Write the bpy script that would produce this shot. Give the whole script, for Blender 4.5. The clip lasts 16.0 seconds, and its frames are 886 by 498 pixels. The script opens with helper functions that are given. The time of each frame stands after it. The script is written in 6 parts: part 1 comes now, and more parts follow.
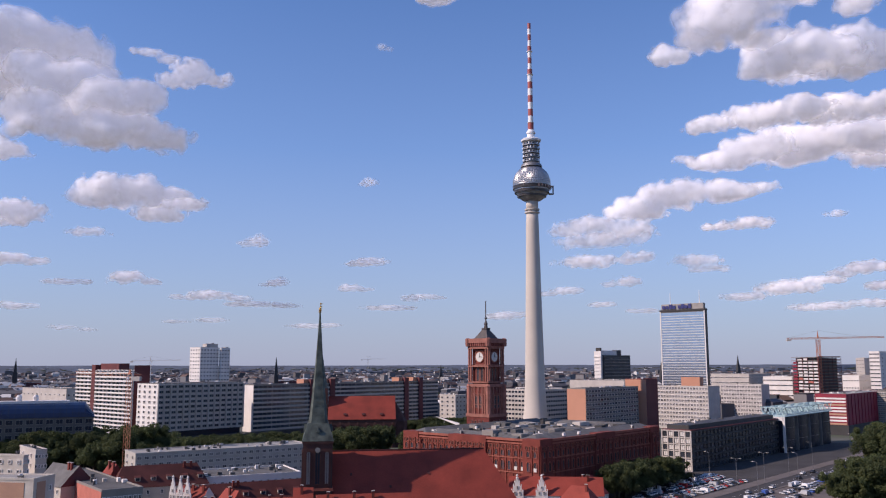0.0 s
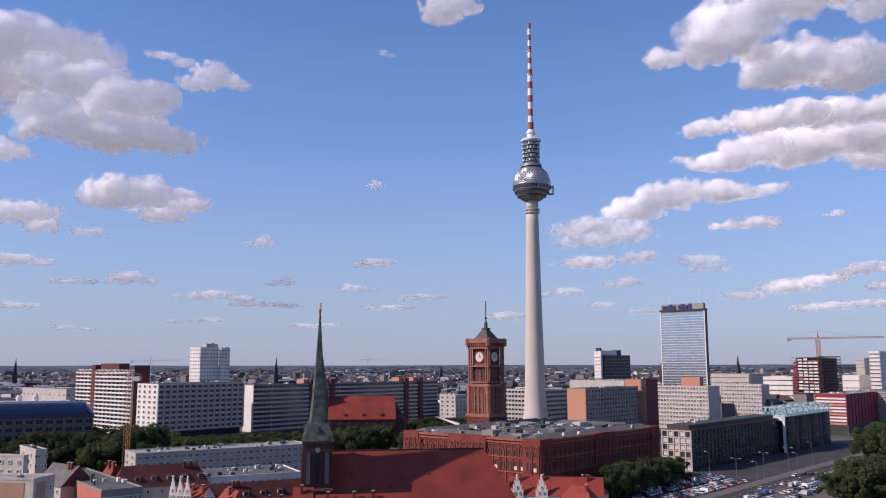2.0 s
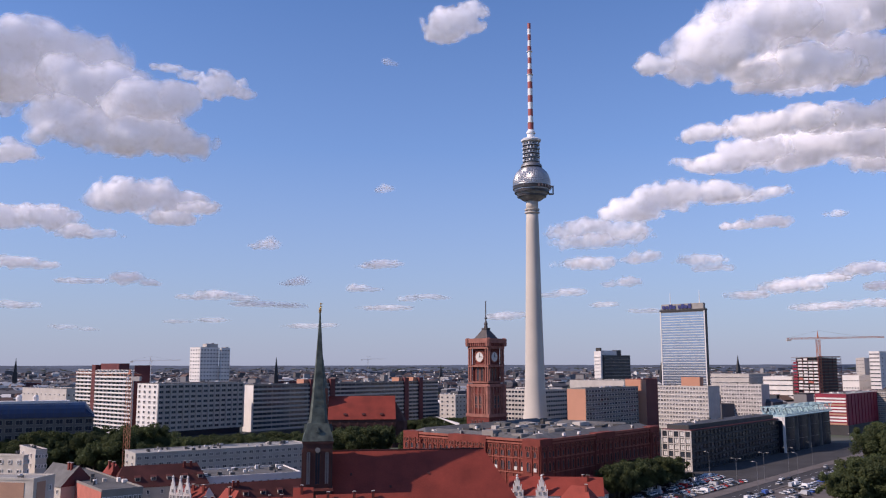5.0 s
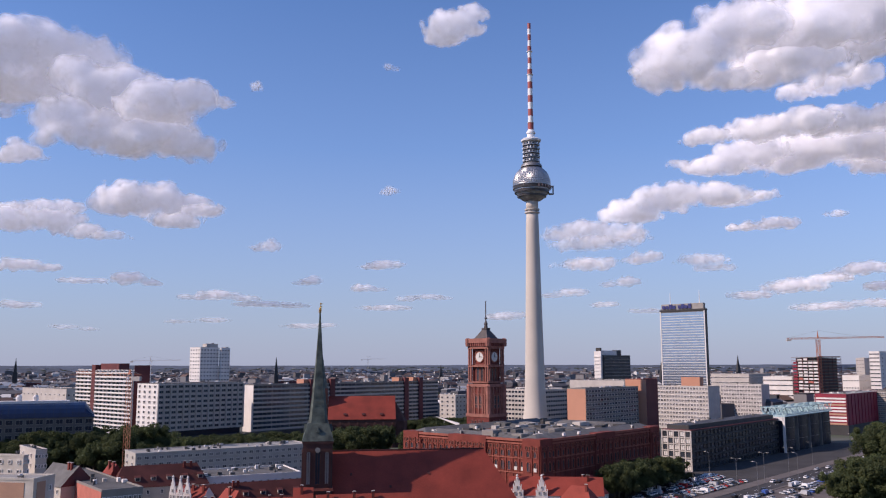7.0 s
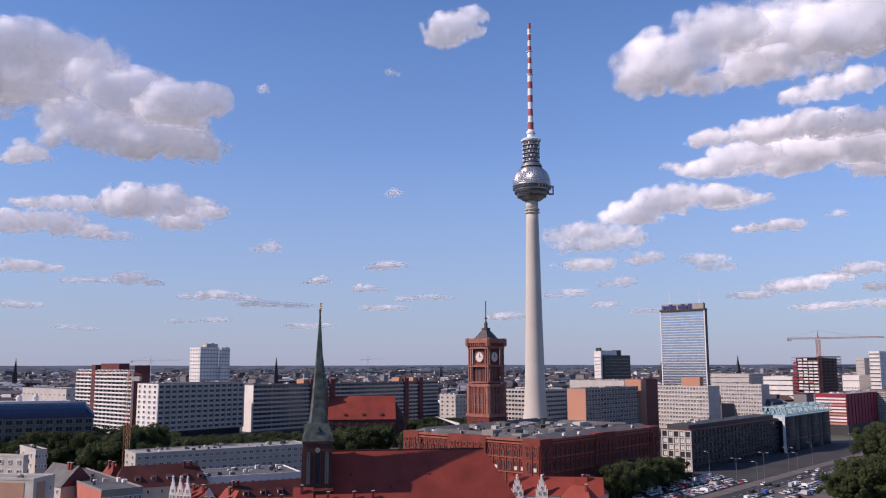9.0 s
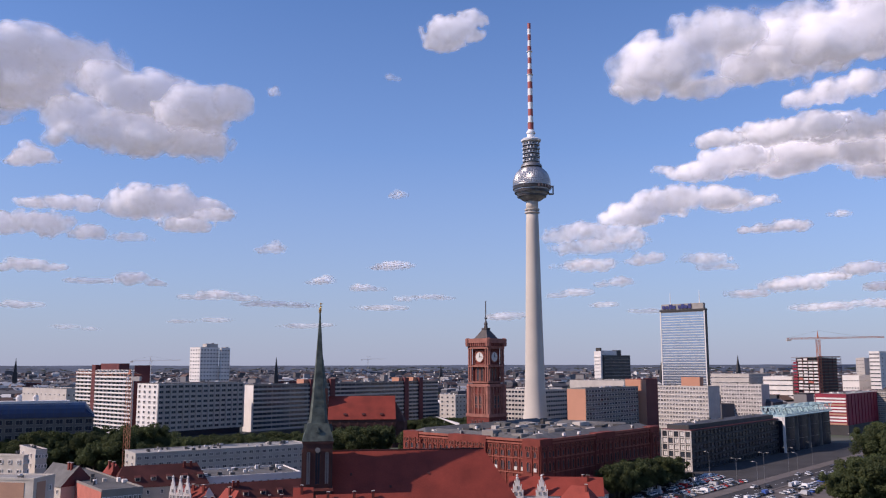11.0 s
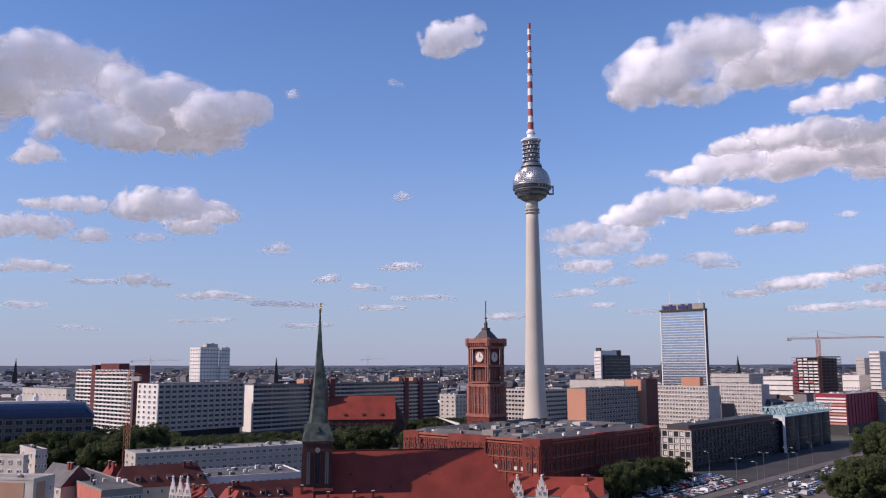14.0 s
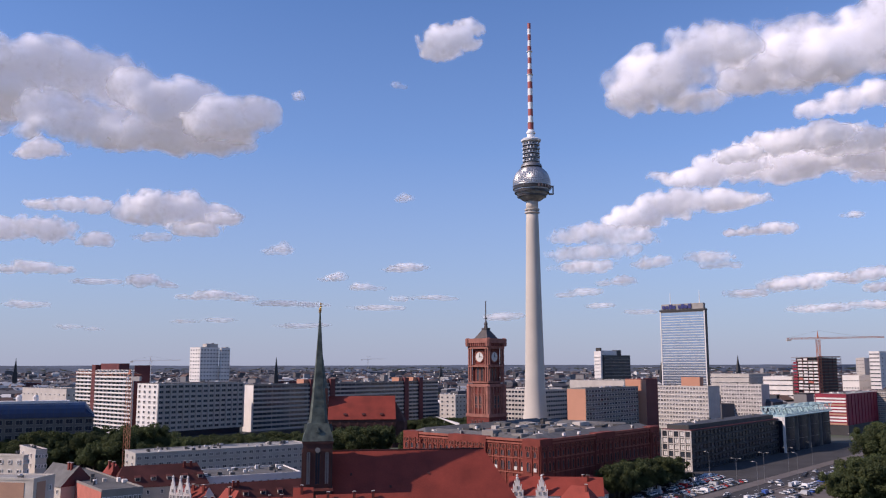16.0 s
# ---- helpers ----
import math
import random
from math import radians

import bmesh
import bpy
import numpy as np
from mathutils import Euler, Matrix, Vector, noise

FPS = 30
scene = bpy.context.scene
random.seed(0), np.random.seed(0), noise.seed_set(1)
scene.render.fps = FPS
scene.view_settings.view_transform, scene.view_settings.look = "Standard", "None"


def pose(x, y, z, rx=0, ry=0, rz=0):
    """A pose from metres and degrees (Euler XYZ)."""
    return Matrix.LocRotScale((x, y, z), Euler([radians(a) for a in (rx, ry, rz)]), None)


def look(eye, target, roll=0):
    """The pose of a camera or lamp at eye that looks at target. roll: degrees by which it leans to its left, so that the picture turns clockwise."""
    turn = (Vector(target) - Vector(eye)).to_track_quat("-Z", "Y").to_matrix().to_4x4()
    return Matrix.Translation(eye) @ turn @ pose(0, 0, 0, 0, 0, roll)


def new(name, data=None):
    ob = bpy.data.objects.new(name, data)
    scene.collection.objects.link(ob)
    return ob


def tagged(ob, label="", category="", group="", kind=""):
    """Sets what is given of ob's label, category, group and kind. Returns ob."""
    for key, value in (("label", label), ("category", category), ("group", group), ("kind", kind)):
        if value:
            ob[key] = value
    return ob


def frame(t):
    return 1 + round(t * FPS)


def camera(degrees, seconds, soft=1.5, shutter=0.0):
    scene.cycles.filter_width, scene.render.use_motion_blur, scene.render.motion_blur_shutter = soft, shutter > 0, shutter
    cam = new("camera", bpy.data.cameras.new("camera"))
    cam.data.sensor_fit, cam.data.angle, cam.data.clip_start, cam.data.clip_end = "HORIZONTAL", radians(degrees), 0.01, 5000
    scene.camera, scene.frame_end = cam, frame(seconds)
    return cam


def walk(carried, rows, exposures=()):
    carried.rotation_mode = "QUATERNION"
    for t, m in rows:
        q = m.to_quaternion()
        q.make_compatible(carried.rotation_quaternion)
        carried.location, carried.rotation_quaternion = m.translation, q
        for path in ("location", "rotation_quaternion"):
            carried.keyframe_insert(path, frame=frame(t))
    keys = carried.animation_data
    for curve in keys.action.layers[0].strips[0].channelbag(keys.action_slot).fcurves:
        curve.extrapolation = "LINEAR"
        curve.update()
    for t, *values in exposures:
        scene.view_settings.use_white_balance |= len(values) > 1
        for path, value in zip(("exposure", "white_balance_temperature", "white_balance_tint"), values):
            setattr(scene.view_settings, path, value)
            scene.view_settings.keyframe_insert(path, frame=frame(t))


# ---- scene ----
cam = camera(55.66, 16.0, soft=1.15)
EYE = (0.0, 0.0, 62.0)
STAND = pose(0.0, 0.0, 62.0, 97.82, 0, 0) @ pose(0, 0, 0, 0, 0, -0.13)
walk(cam, [(0.0, STAND), (16.0, STAND)], exposures=[(0.0, -0.05, 7500, 19), (16.0, -0.05, 7500, 19)])

# ---- sky and sun ----
SUN_FROM = 74.5      # degrees to the left of straight behind
SUN_UP = 36.0
world = bpy.data.worlds.new("sky")
scene.world = world
world.use_nodes = True
wn = world.node_tree.nodes
sky = wn.new("ShaderNodeTexSky")
sky.sky_type = "NISHITA"
sky.sun_disc = False
sky.sun_elevation = radians(SUN_UP)
sky.sun_rotation = radians(180 + SUN_FROM)
sky.altitude, sky.air_density, sky.dust_density, sky.ozone_density = 60, 1.0, 0.0, 5.0
wn["Background"].inputs["Strength"].default_value = 0.132
tint = wn.new("ShaderNodeMix")
tint.data_type, tint.blend_type = "RGBA", "MULTIPLY"
tint.inputs[0].default_value, tint.inputs[7].default_value = 1.0, (0.70, 1.0, 1.36, 1)
world.node_tree.links.new(sky.outputs[0], tint.inputs[6])
world.node_tree.links.new(tint.outputs[2], wn["Background"].inputs["Color"])
# summer haze: a pale even veil that thins out above the horizon
haze, both, way, axes, fade = (wn.new("ShaderNode" + k) for k in ("Background", "MixShader", "TexCoord", "SeparateXYZ", "ValToRGB"))
haze.inputs["Color"].default_value = (0.338, 0.410, 0.628, 1)
haze.inputs["Strength"].default_value = 1.0
stops = fade.color_ramp.elements
stops[0].position, stops[0].color = 0.0, (0.92, 0.92, 0.92, 1)
stops[1].position, stops[1].color = 0.46, (0.0, 0.0, 0.0, 1)
k = stops.new(0.10)
k.color = (0.58, 0.58, 0.58, 1)
k = stops.new(0.25)
k.color = (0.17, 0.17, 0.17, 1)
wl = world.node_tree.links
wl.new(way.outputs["Generated"], axes.inputs[0])
wl.new(axes.outputs["Z"], fade.inputs[0])
wl.new(fade.outputs[0], both.inputs[0])
wl.new(wn["Background"].outputs[0], both.inputs[1])
wl.new(haze.outputs[0], both.inputs[2])
wl.new(both.outputs[0], wn["World Output"].inputs["Surface"])
sun = new("sun", bpy.data.lights.new("sun", "SUN"))
sun.data.energy, sun.data.angle, sun.data.color = 4.6, radians(0.6), (1.0, 0.922, 0.90)
sx, sy = -math.sin(radians(SUN_FROM)), -math.cos(radians(SUN_FROM))
ce, se = math.cos(radians(SUN_UP)), math.sin(radians(SUN_UP))
sun.matrix_world = look((sx * ce * 900, sy * ce * 900, se * 900), (0, 0, 0))


# ---- materials ----
def mat(name, colour, rough=0.8, scale=0.25, vary=0.25, metal=0.0, bump=0.3, fine=3.0, tint=None, by_object=0.0, spec=0.3):
    """A surface with stains at one scale, grain at a finer one, and relief."""
    m = bpy.data.materials.new(name)
    m.use_nodes = True
    n, l = m.node_tree.nodes, m.node_tree.links
    p = n["Principled BSDF"]
    p.inputs["Roughness"].default_value, p.inputs["Metallic"].default_value = rough, metal
    p.inputs["Specular IOR Level"].default_value = spec
    tc = n.new("ShaderNodeTexCoord")
    big, small = n.new("ShaderNodeTexNoise"), n.new("ShaderNodeTexNoise")
    big.inputs["Scale"].default_value, big.inputs["Detail"].default_value = scale, 5
    small.inputs["Scale"].default_value, small.inputs["Detail"].default_value = fine, 3
    l.new(tc.outputs["Object"], big.inputs["Vector"])
    l.new(tc.outputs["Object"], small.inputs["Vector"])
    ramp = n.new("ShaderNodeMapRange")
    ramp.inputs["From Min"].default_value, ramp.inputs["From Max"].default_value = 0.3, 0.7
    l.new(big.outputs["Fac"], ramp.inputs["Value"])
    mix = n.new("ShaderNodeMix")
    mix.data_type = "RGBA"
    other = tint or [c * (1 - vary) for c in colour]
    mix.inputs[6].default_value, mix.inputs[7].default_value = (*colour, 1), (*other, 1)
    l.new(ramp.outputs[0], mix.inputs[0])
    hsv = n.new("ShaderNodeHueSaturation")
    add = n.new("ShaderNodeMath")
    add.operation, add.inputs[1].default_value = "MULTIPLY_ADD", vary
    add.inputs[2].default_value = 1 - vary / 2
    l.new(small.outputs["Fac"], add.inputs[0])
    val = add.outputs[0]
    if by_object:
        info, more = n.new("ShaderNodeObjectInfo"), n.new("ShaderNodeMath")
        more.operation, more.inputs[1].default_value = "MULTIPLY_ADD", by_object
        l.new(info.outputs["Random"], more.inputs[0])
        l.new(add.outputs[0], more.inputs[2])
        less = n.new("ShaderNodeMath")
        less.operation, less.inputs[1].default_value = "SUBTRACT", by_object / 2
        l.new(more.outputs[0], less.inputs[0])
        val = less.outputs[0]
    l.new(val, hsv.inputs["Value"])
    l.new(mix.outputs[2], hsv.inputs["Color"])
    l.new(hsv.outputs[0], p.inputs["Base Color"])
    if bump:
        b = n.new("ShaderNodeBump")
        b.inputs["Strength"].default_value, b.inputs["Distance"].default_value = bump, 0.2
        l.new(small.outputs["Fac"], b.inputs["Height"])
        l.new(b.outputs[0], p.inputs["Normal"])
    return m


def by_island(name, palette, rough=0.85, spec=0.2):
    """Each loose piece of the mesh takes one colour of a palette."""
    m = mat(name, palette[0], rough, 0.02, 0.2, bump=0, fine=0.3, spec=spec)
    n, l = m.node_tree.nodes, m.node_tree.links
    geo, ramp = n.new("ShaderNodeNewGeometry"), n.new("ShaderNodeValToRGB")
    ramp.color_ramp.interpolation = "CONSTANT"
    els = ramp.color_ramp.elements
    while len(els) < len(palette):
        els.new(0.5)
    for i, c in enumerate(palette):
        els[i].position, els[i].color = i / len(palette), (*c, 1)
    l.new(geo.outputs["Random Per Island"], ramp.inputs[0])
    hsv = [x for x in n if x.bl_idname == "ShaderNodeHueSaturation"][0]
    l.new(ramp.outputs[0], hsv.inputs["Color"])
    return m


WHITE = mat("white_render", (0.75, 0.705, 0.665), 0.85, 0.12, 0.14)
PALE = mat("pale_concrete_panels", (0.52, 0.47, 0.425), 0.85, 0.12, 0.2)
CREAM = mat("cream_render", (0.58, 0.52, 0.45), 0.85, 0.2, 0.25)
BEIGE = mat("weathered_beige_render", (0.45, 0.415, 0.37), 0.85, 0.12, 0.25)
PANELGREY = mat("grey_facade_panels", (0.35, 0.325, 0.30), 0.85, 0.15, 0.25)
GREYWALL = mat("grey_concrete", (0.275, 0.25, 0.225), 0.85, 0.1, 0.25)
DARKGREY = mat("dark_grey_cladding", (0.055, 0.052, 0.052), 0.6, 0.1, 0.3)
BRICK = mat("red_brick", (0.23, 0.051, 0.038), 0.9, 0.15, 0.35, fine=5.0)
BRICKDARK = mat("weathered_dark_brick", (0.095, 0.042, 0.036), 0.9, 0.2, 0.4, fine=4.0)
TOWERBRICK = mat("sooty_red_brick", (0.19, 0.044, 0.036), 0.9, 0.3, 0.45, fine=4.0)
TOWERTRIM = mat("sooty_terracotta", (0.37, 0.15, 0.115), 0.85, 0.4, 0.4)
SLATE = mat("dark_slate_roof", (0.085, 0.07, 0.068), 0.6, 0.5, 0.3)
BRICKTRIM = mat("terracotta_trim", (0.36, 0.11, 0.078), 0.85, 0.3, 0.3)
TILE = mat("red_clay_tiles", (0.30, 0.050, 0.033), 0.75, 0.12, 0.35, fine=2.0)
TILEDARK = mat("dark_red_clay_tiles", (0.105, 0.03, 0.026), 0.75, 0.15, 0.4, fine=2.0)
COPPER = mat("green_copper_sheet", (0.115, 0.14, 0.118), 0.6, 0.35, 0.4, tint=(0.03, 0.037, 0.034))
ORANGE = mat("orange_panels", (0.52, 0.25, 0.165), 0.8, 0.08, 0.12)
MAROON = mat("maroon_panels", (0.16, 0.045, 0.045), 0.7, 0.1, 0.3)
CRIMSON = mat("crimson_panels", (0.31, 0.034, 0.058), 0.6, 0.1, 0.3)
CORAL = mat("coral_render", (0.52, 0.17, 0.13), 0.85, 0.3, 0.2)
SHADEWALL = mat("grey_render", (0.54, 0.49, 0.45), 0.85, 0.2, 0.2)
PINK = mat("salmon_render", (0.47, 0.27, 0.185), 0.85, 0.2, 0.15)
CONCRETE = mat("tower_concrete", (0.56, 0.50, 0.44), 0.8, 0.05, 0.12, fine=0.8)
STEEL = mat("stainless_steel_facets", (0.47, 0.46, 0.46), 0.36, 0.3, 0.25, metal=0.9, bump=0.1)
STEELDARK = mat("dull_grey_steel", (0.26, 0.26, 0.27), 0.5, 0.4, 0.4, metal=0.5)
CURTAIN = mat("curtained_glass", (0.20, 0.185, 0.19), 0.25, 0.3, 0.5, bump=0, by_object=1.0, spec=0.5)
GLASS = mat("window_glass", (0.045, 0.055, 0.07), 0.12, 0.3, 0.4, bump=0, by_object=0.8, spec=0.6)
MIRROR = mat("mirror_glass_facade", (0.56, 0.63, 0.73), 0.08, 0.1, 0.12, metal=0.85, bump=0.0)
HALLGREY = mat("dark_stone_facade", (0.15, 0.138, 0.125), 0.85, 0.15, 0.3)
BLUEGLASS = mat("blue_glass_roof", (0.009, 0.026, 0.078), 0.3, 0.2, 0.35, bump=0.1, spec=0.4)
TEAL = mat("pale_teal_steel", (0.45, 0.60, 0.60), 0.5, 0.3, 0.2)
DARKGLASS = mat("dark_blue_glass", (0.018, 0.026, 0.042), 0.25, 0.2, 0.4, bump=0.05, spec=0.25)
ROOFGREY = mat("grey_bitumen_roof", (0.13, 0.126, 0.12), 0.9, 0.15, 0.4)
ROOFPALE = mat("pale_gravel_roof", (0.34, 0.325, 0.30), 0.9, 0.15, 0.35)
ZINC = mat("zinc_roof_sheet", (0.145, 0.14, 0.135), 0.75, 0.3, 0.4, metal=0.0)
ASPHALT = mat("asphalt", (0.062, 0.058, 0.058), 0.9, 0.06, 0.35, fine=1.0)
PAVING = mat("pavement_slabs", (0.155, 0.132, 0.122), 0.9, 0.1, 0.3, fine=1.5)
GRASS = mat("dry_grass", (0.055, 0.085, 0.025), 0.95, 0.05, 0.4, tint=(0.11, 0.10, 0.05), fine=1.2)
CITYGROUND = mat("city_ground", (0.13, 0.125, 0.115), 0.95, 0.01, 0.5, tint=(0.05, 0.07, 0.035), fine=0.1)
LEAF = mat("tree_leaves", (0.068, 0.090, 0.037), 0.75, 0.3, 0.4, tint=(0.095, 0.112, 0.046), bump=0, by_object=0.45)
# light shines through the leaves
n_leaf, l_leaf = LEAF.node_tree.nodes, LEAF.node_tree.links
shine, both_sides = n_leaf.new("ShaderNodeBsdfTranslucent"), n_leaf.new("ShaderNodeMixShader")
both_sides.inputs[0].default_value = 0.4
l_leaf.new([x for x in n_leaf if x.bl_idname == "ShaderNodeHueSaturation"][0].outputs[0], shine.inputs["Color"])
l_leaf.new(n_leaf["Principled BSDF"].outputs[0], both_sides.inputs[1])
l_leaf.new(shine.outputs[0], both_sides.inputs[2])
l_leaf.new(both_sides.outputs[0], n_leaf["Material Output"].inputs["Surface"])
BARK = mat("tree_bark", (0.09, 0.07, 0.05), 0.95, 1.0, 0.4)
CRANE_OR = mat("orange_crane_paint", (0.58, 0.23, 0.14), 0.5, 0.5, 0.2)
CRANE_WH = mat("white_crane_paint", (0.70, 0.68, 0.66), 0.5, 0.5, 0.2)
REDPAINT = mat("red_mast_paint", (0.40, 0.105, 0.095), 0.5, 0.3, 0.2)
WHITEPAINT = mat("white_mast_paint", (0.80, 0.80, 0.80), 0.5, 0.3, 0.1)
SIGNBLUE = mat("blue_sign_letters", (0.035, 0.042, 0.16), 0.5, 0.5, 0.1, bump=0)
BRONZE = mat("dark_bronze_glazing", (0.055, 0.046, 0.042), 0.3, 0.3, 0.4, bump=0.05, spec=0.4)
SUNLIT = mat("sun_glint_panes", (0.42, 0.24, 0.18), 0.25, 0.5, 0.3, metal=0.6, bump=0)
GOLD = mat("gilded_metal", (0.8, 0.45, 0.15), 0.3, 0.5, 0.2, metal=0.9)
CLOCK = mat("white_clock_face", (0.62, 0.59, 0.55), 0.6, 0.5, 0.1, bump=0)
BLACK = mat("black_rubber", (0.02, 0.02, 0.02), 0.8, 1.0, 0.3)
# house and roof palettes greyed, several tones blued, to imitate distance haze
FAR = by_island("hazed_far_walls", [(0.17, 0.17, 0.18), (0.30, 0.29, 0.29), (0.09, 0.09, 0.10), (0.62, 0.60, 0.58), (0.13, 0.12, 0.12), (0.07, 0.075, 0.085), (0.20, 0.19, 0.19), (0.085, 0.085, 0.095), (0.11, 0.11, 0.12)])
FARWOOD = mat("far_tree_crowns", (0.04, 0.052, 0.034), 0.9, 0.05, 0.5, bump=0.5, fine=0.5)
FARROOF = by_island("hazed_far_roofs", [(0.11, 0.075, 0.068), (0.075, 0.078, 0.09), (0.13, 0.085, 0.075), (0.15, 0.15, 0.16), (0.055, 0.058, 0.07), (0.08, 0.07, 0.072), (0.10, 0.10, 0.11), (0.50, 0.49, 0.48)])


# ---- mesh building ----
class Shape:
    """Collects vertices and faces for one mesh."""

    def __init__(self):
        self.v, self.f, self.mi, self.mats = [], [], [], []

    def slot(self, m):
        if m not in self.mats:
            self.mats.append(m)
        return self.mats.index(m)

    def add(self, vs, fs, m):
        k, s = len(self.v), self.slot(m)
        self.v += [tuple(p) for p in vs]
        self.f += [tuple(i + k for i in f) for f in fs]
        self.mi += [s] * len(fs)

    def box(self, x0, x1, y0, y1, z0, z1, m):
        vs = [(x, y, z) for z in (z0, z1) for x, y in ((x0, y0), (x1, y0), (x1, y1), (x0, y1))]
        self.add(vs, [(3, 2, 1, 0), (4, 5, 6, 7), (0, 1, 5, 4), (1, 2, 6, 5), (2, 3, 7, 6), (3, 0, 4, 7)], m)

    def gable(self, x0, x1, y0, y1, z0, z1, m, hip=0.0, over=0.0, end=None):
        """A pitched roof with its ridge along x; hip: how far the ridge is drawn in at each end."""
        yc = (y0 + y1) / 2
        x0, x1, y0, y1 = x0 - over, x1 + over, y0 - over, y1 + over
        vs = [(x0, y0, z0), (x1, y0, z0), (x1, y1, z0), (x0, y1, z0), (x0 + hip, yc, z1), (x1 - hip, yc, z1)]
        self.add(vs, [(0, 1, 5, 4), (2, 3, 4, 5), (3, 2, 1, 0)], m)
        self.add([vs[i] for i in (3, 0, 4, 1, 2, 5)], [(0, 1, 2), (3, 4, 5)], end or m)

    def frustum(self, w0, d0, w1, d1, z0, z1, m, x=0.0, y=0.0):
        vs = [(x + a * w / 2, y + b * d / 2, z) for w, d, z in ((w0, d0, z0), (w1, d1, z1)) for a, b in ((-1, -1), (1, -1), (1, 1), (-1, 1))]
        self.add(vs, [(3, 2, 1, 0), (4, 5, 6, 7), (0, 1, 5, 4), (1, 2, 6, 5), (2, 3, 7, 6), (3, 0, 4, 7)], m)

    def lathe(self, profile, n, m, x=0.0, y=0.0, turn=0.0):
        """A turned form from (radius, height) pairs, bottom to top."""
        vs = [(x + r * math.cos(turn + 2 * math.pi * i / n), y + r * math.sin(turn + 2 * math.pi * i / n), z) for r, z in profile for i in range(n)]
        fs = [(j * n + i, j * n + (i + 1) % n, (j + 1) * n + (i + 1) % n, (j + 1) * n + i) for j in range(len(profile) - 1) for i in range(n)]
        k = (len(profile) - 1) * n
        self.add(vs, fs + [tuple(range(n - 1, -1, -1)), tuple(range(k, k + n))], m)

    def beam(self, a, b, t, m):
        """A square bar from a to b."""
        a, b = Vector(a), Vector(b)
        d = (b - a).normalized()
        s = d.cross(Vector((0, 0, 1)) if abs(d.z) < 0.95 else Vector((1, 0, 0))).normalized() * t / 2
        w = d.cross(s).normalized() * t / 2
        vs = [p + i * s + j * w for p in (a, b) for i, j in ((-1, -1), (1, -1), (1, 1), (-1, 1))]
        self.add(vs, [(3, 2, 1, 0), (4, 5, 6, 7), (0, 1, 5, 4), (1, 2, 6, 5), (2, 3, 7, 6), (3, 0, 4, 7)], m)

    def mesh(self, name, smooth=False):
        me = bpy.data.meshes.new(name)
        me.from_pydata(self.v, [], self.f)
        for m in self.mats:
            me.materials.append(m)
        me.polygons.foreach_set("material_index", self.mi)
        if smooth:
            me.polygons.foreach_set("use_smooth", [True] * len(me.polygons))
        me.update()
        return me


def thing(name, x, y, z=0.0, turn=0.0, label="", category="", group="", kind=""):
    ob = new(name)
    ob.empty_display_size = 1
    ob.matrix_basis = pose(x, y, z, 0, 0, turn)
    return tagged(ob, label, category, group, kind)


def part(name, shape, parent, label="", at=None, smooth=False):
    ob = new(name, shape.mesh(name, smooth) if isinstance(shape, Shape) else shape)
    ob.parent = parent
    if at is not None:
        ob.matrix_basis = at
    return tagged(ob, label)


WINDOWS = {}


def window_mesh(w, h, frame_m, glass_m, proud=0.25, arch=False, bars=True):
    """A framed window: surround stands proud, pane lies back, one mullion and transom. Faces -y, origin at its sill's middle."""
    key = (round(w, 2), round(h, 2), frame_m.name, glass_m.name, proud, arch, bars)
    if key in WINDOWS:
        return WINDOWS[key]
    s = Shape()
    t = min(0.22, w * 0.14)
    out = [(-w / 2, 0), (w / 2, 0)]
    if arch:
        r = w / 2
        out += [(r * math.cos(math.pi * i / 6), h - r + r * math.sin(math.pi * i / 6)) for i in range(7)]
    else:
        out += [(w / 2, h), (-w / 2, h)]
    n = len(out)
    mid = (0, h / 2)
    inn = [(mid[0] + (a - mid[0]) * (1 - 2 * t / w), mid[1] + (b - mid[1]) * (1 - 2 * t / h)) for a, b in out]
    vs = [(a, 0, b) for a, b in out] + [(a, -proud, b) for a, b in out] + [(a, -proud, b) for a, b in inn] + [(a, -0.03, b) for a, b in inn]
    fs = []
    for i in range(n):
        j = (i + 1) % n
        for k in range(3):
            fs.append((k * n + i, k * n + j, (k + 1) * n + j, (k + 1) * n + i))
    s.add(vs, fs, frame_m)
    s.add(vs[3 * n:], [tuple(range(n))], glass_m)
    if bars:
        s.box(-0.06, 0.06, -0.1, -0.04, t, h - t, frame_m)
    WINDOWS[key] = s.mesh("window")
    return WINDOWS[key]


def row_of_windows(parent, face, length, zs, cols, w, h, frame_m, glass_m, depth=0.0, start=0.0, name="window", **kw):
    """Windows on a face of a building: 'r' runs along x at y=0, 'l' along y at x=0."""
    me = window_mesh(w, h, frame_m, glass_m, **kw)
    for z in zs:
        for c in range(cols):
            p = start + (c + 0.5) * (length - start) / cols
            at = pose(p, -0.01 - depth, z) if face == "r" else pose(-0.01 - depth, p, z, 0, 0, -90)
            part(name, me, parent, at=at)


def roof_clutter(s, L, W, H, seed, n=8):
    """Vents, hatches and lift housings on a flat roof."""
    rnd = random.Random(seed)
    for _ in range(n):
        a, b = rnd.uniform(0.08, 0.9) * L, rnd.uniform(0.15, 0.85) * W
        w, d, h = rnd.uniform(0.5, 1.9), rnd.uniform(0.5, 1.9), rnd.uniform(0.5, 1.6)
        s.box(a, a + w, b, b + d, H + 0.02, H + h, rnd.choice((ROOFGREY, PALE, ZINC, WHITE)))


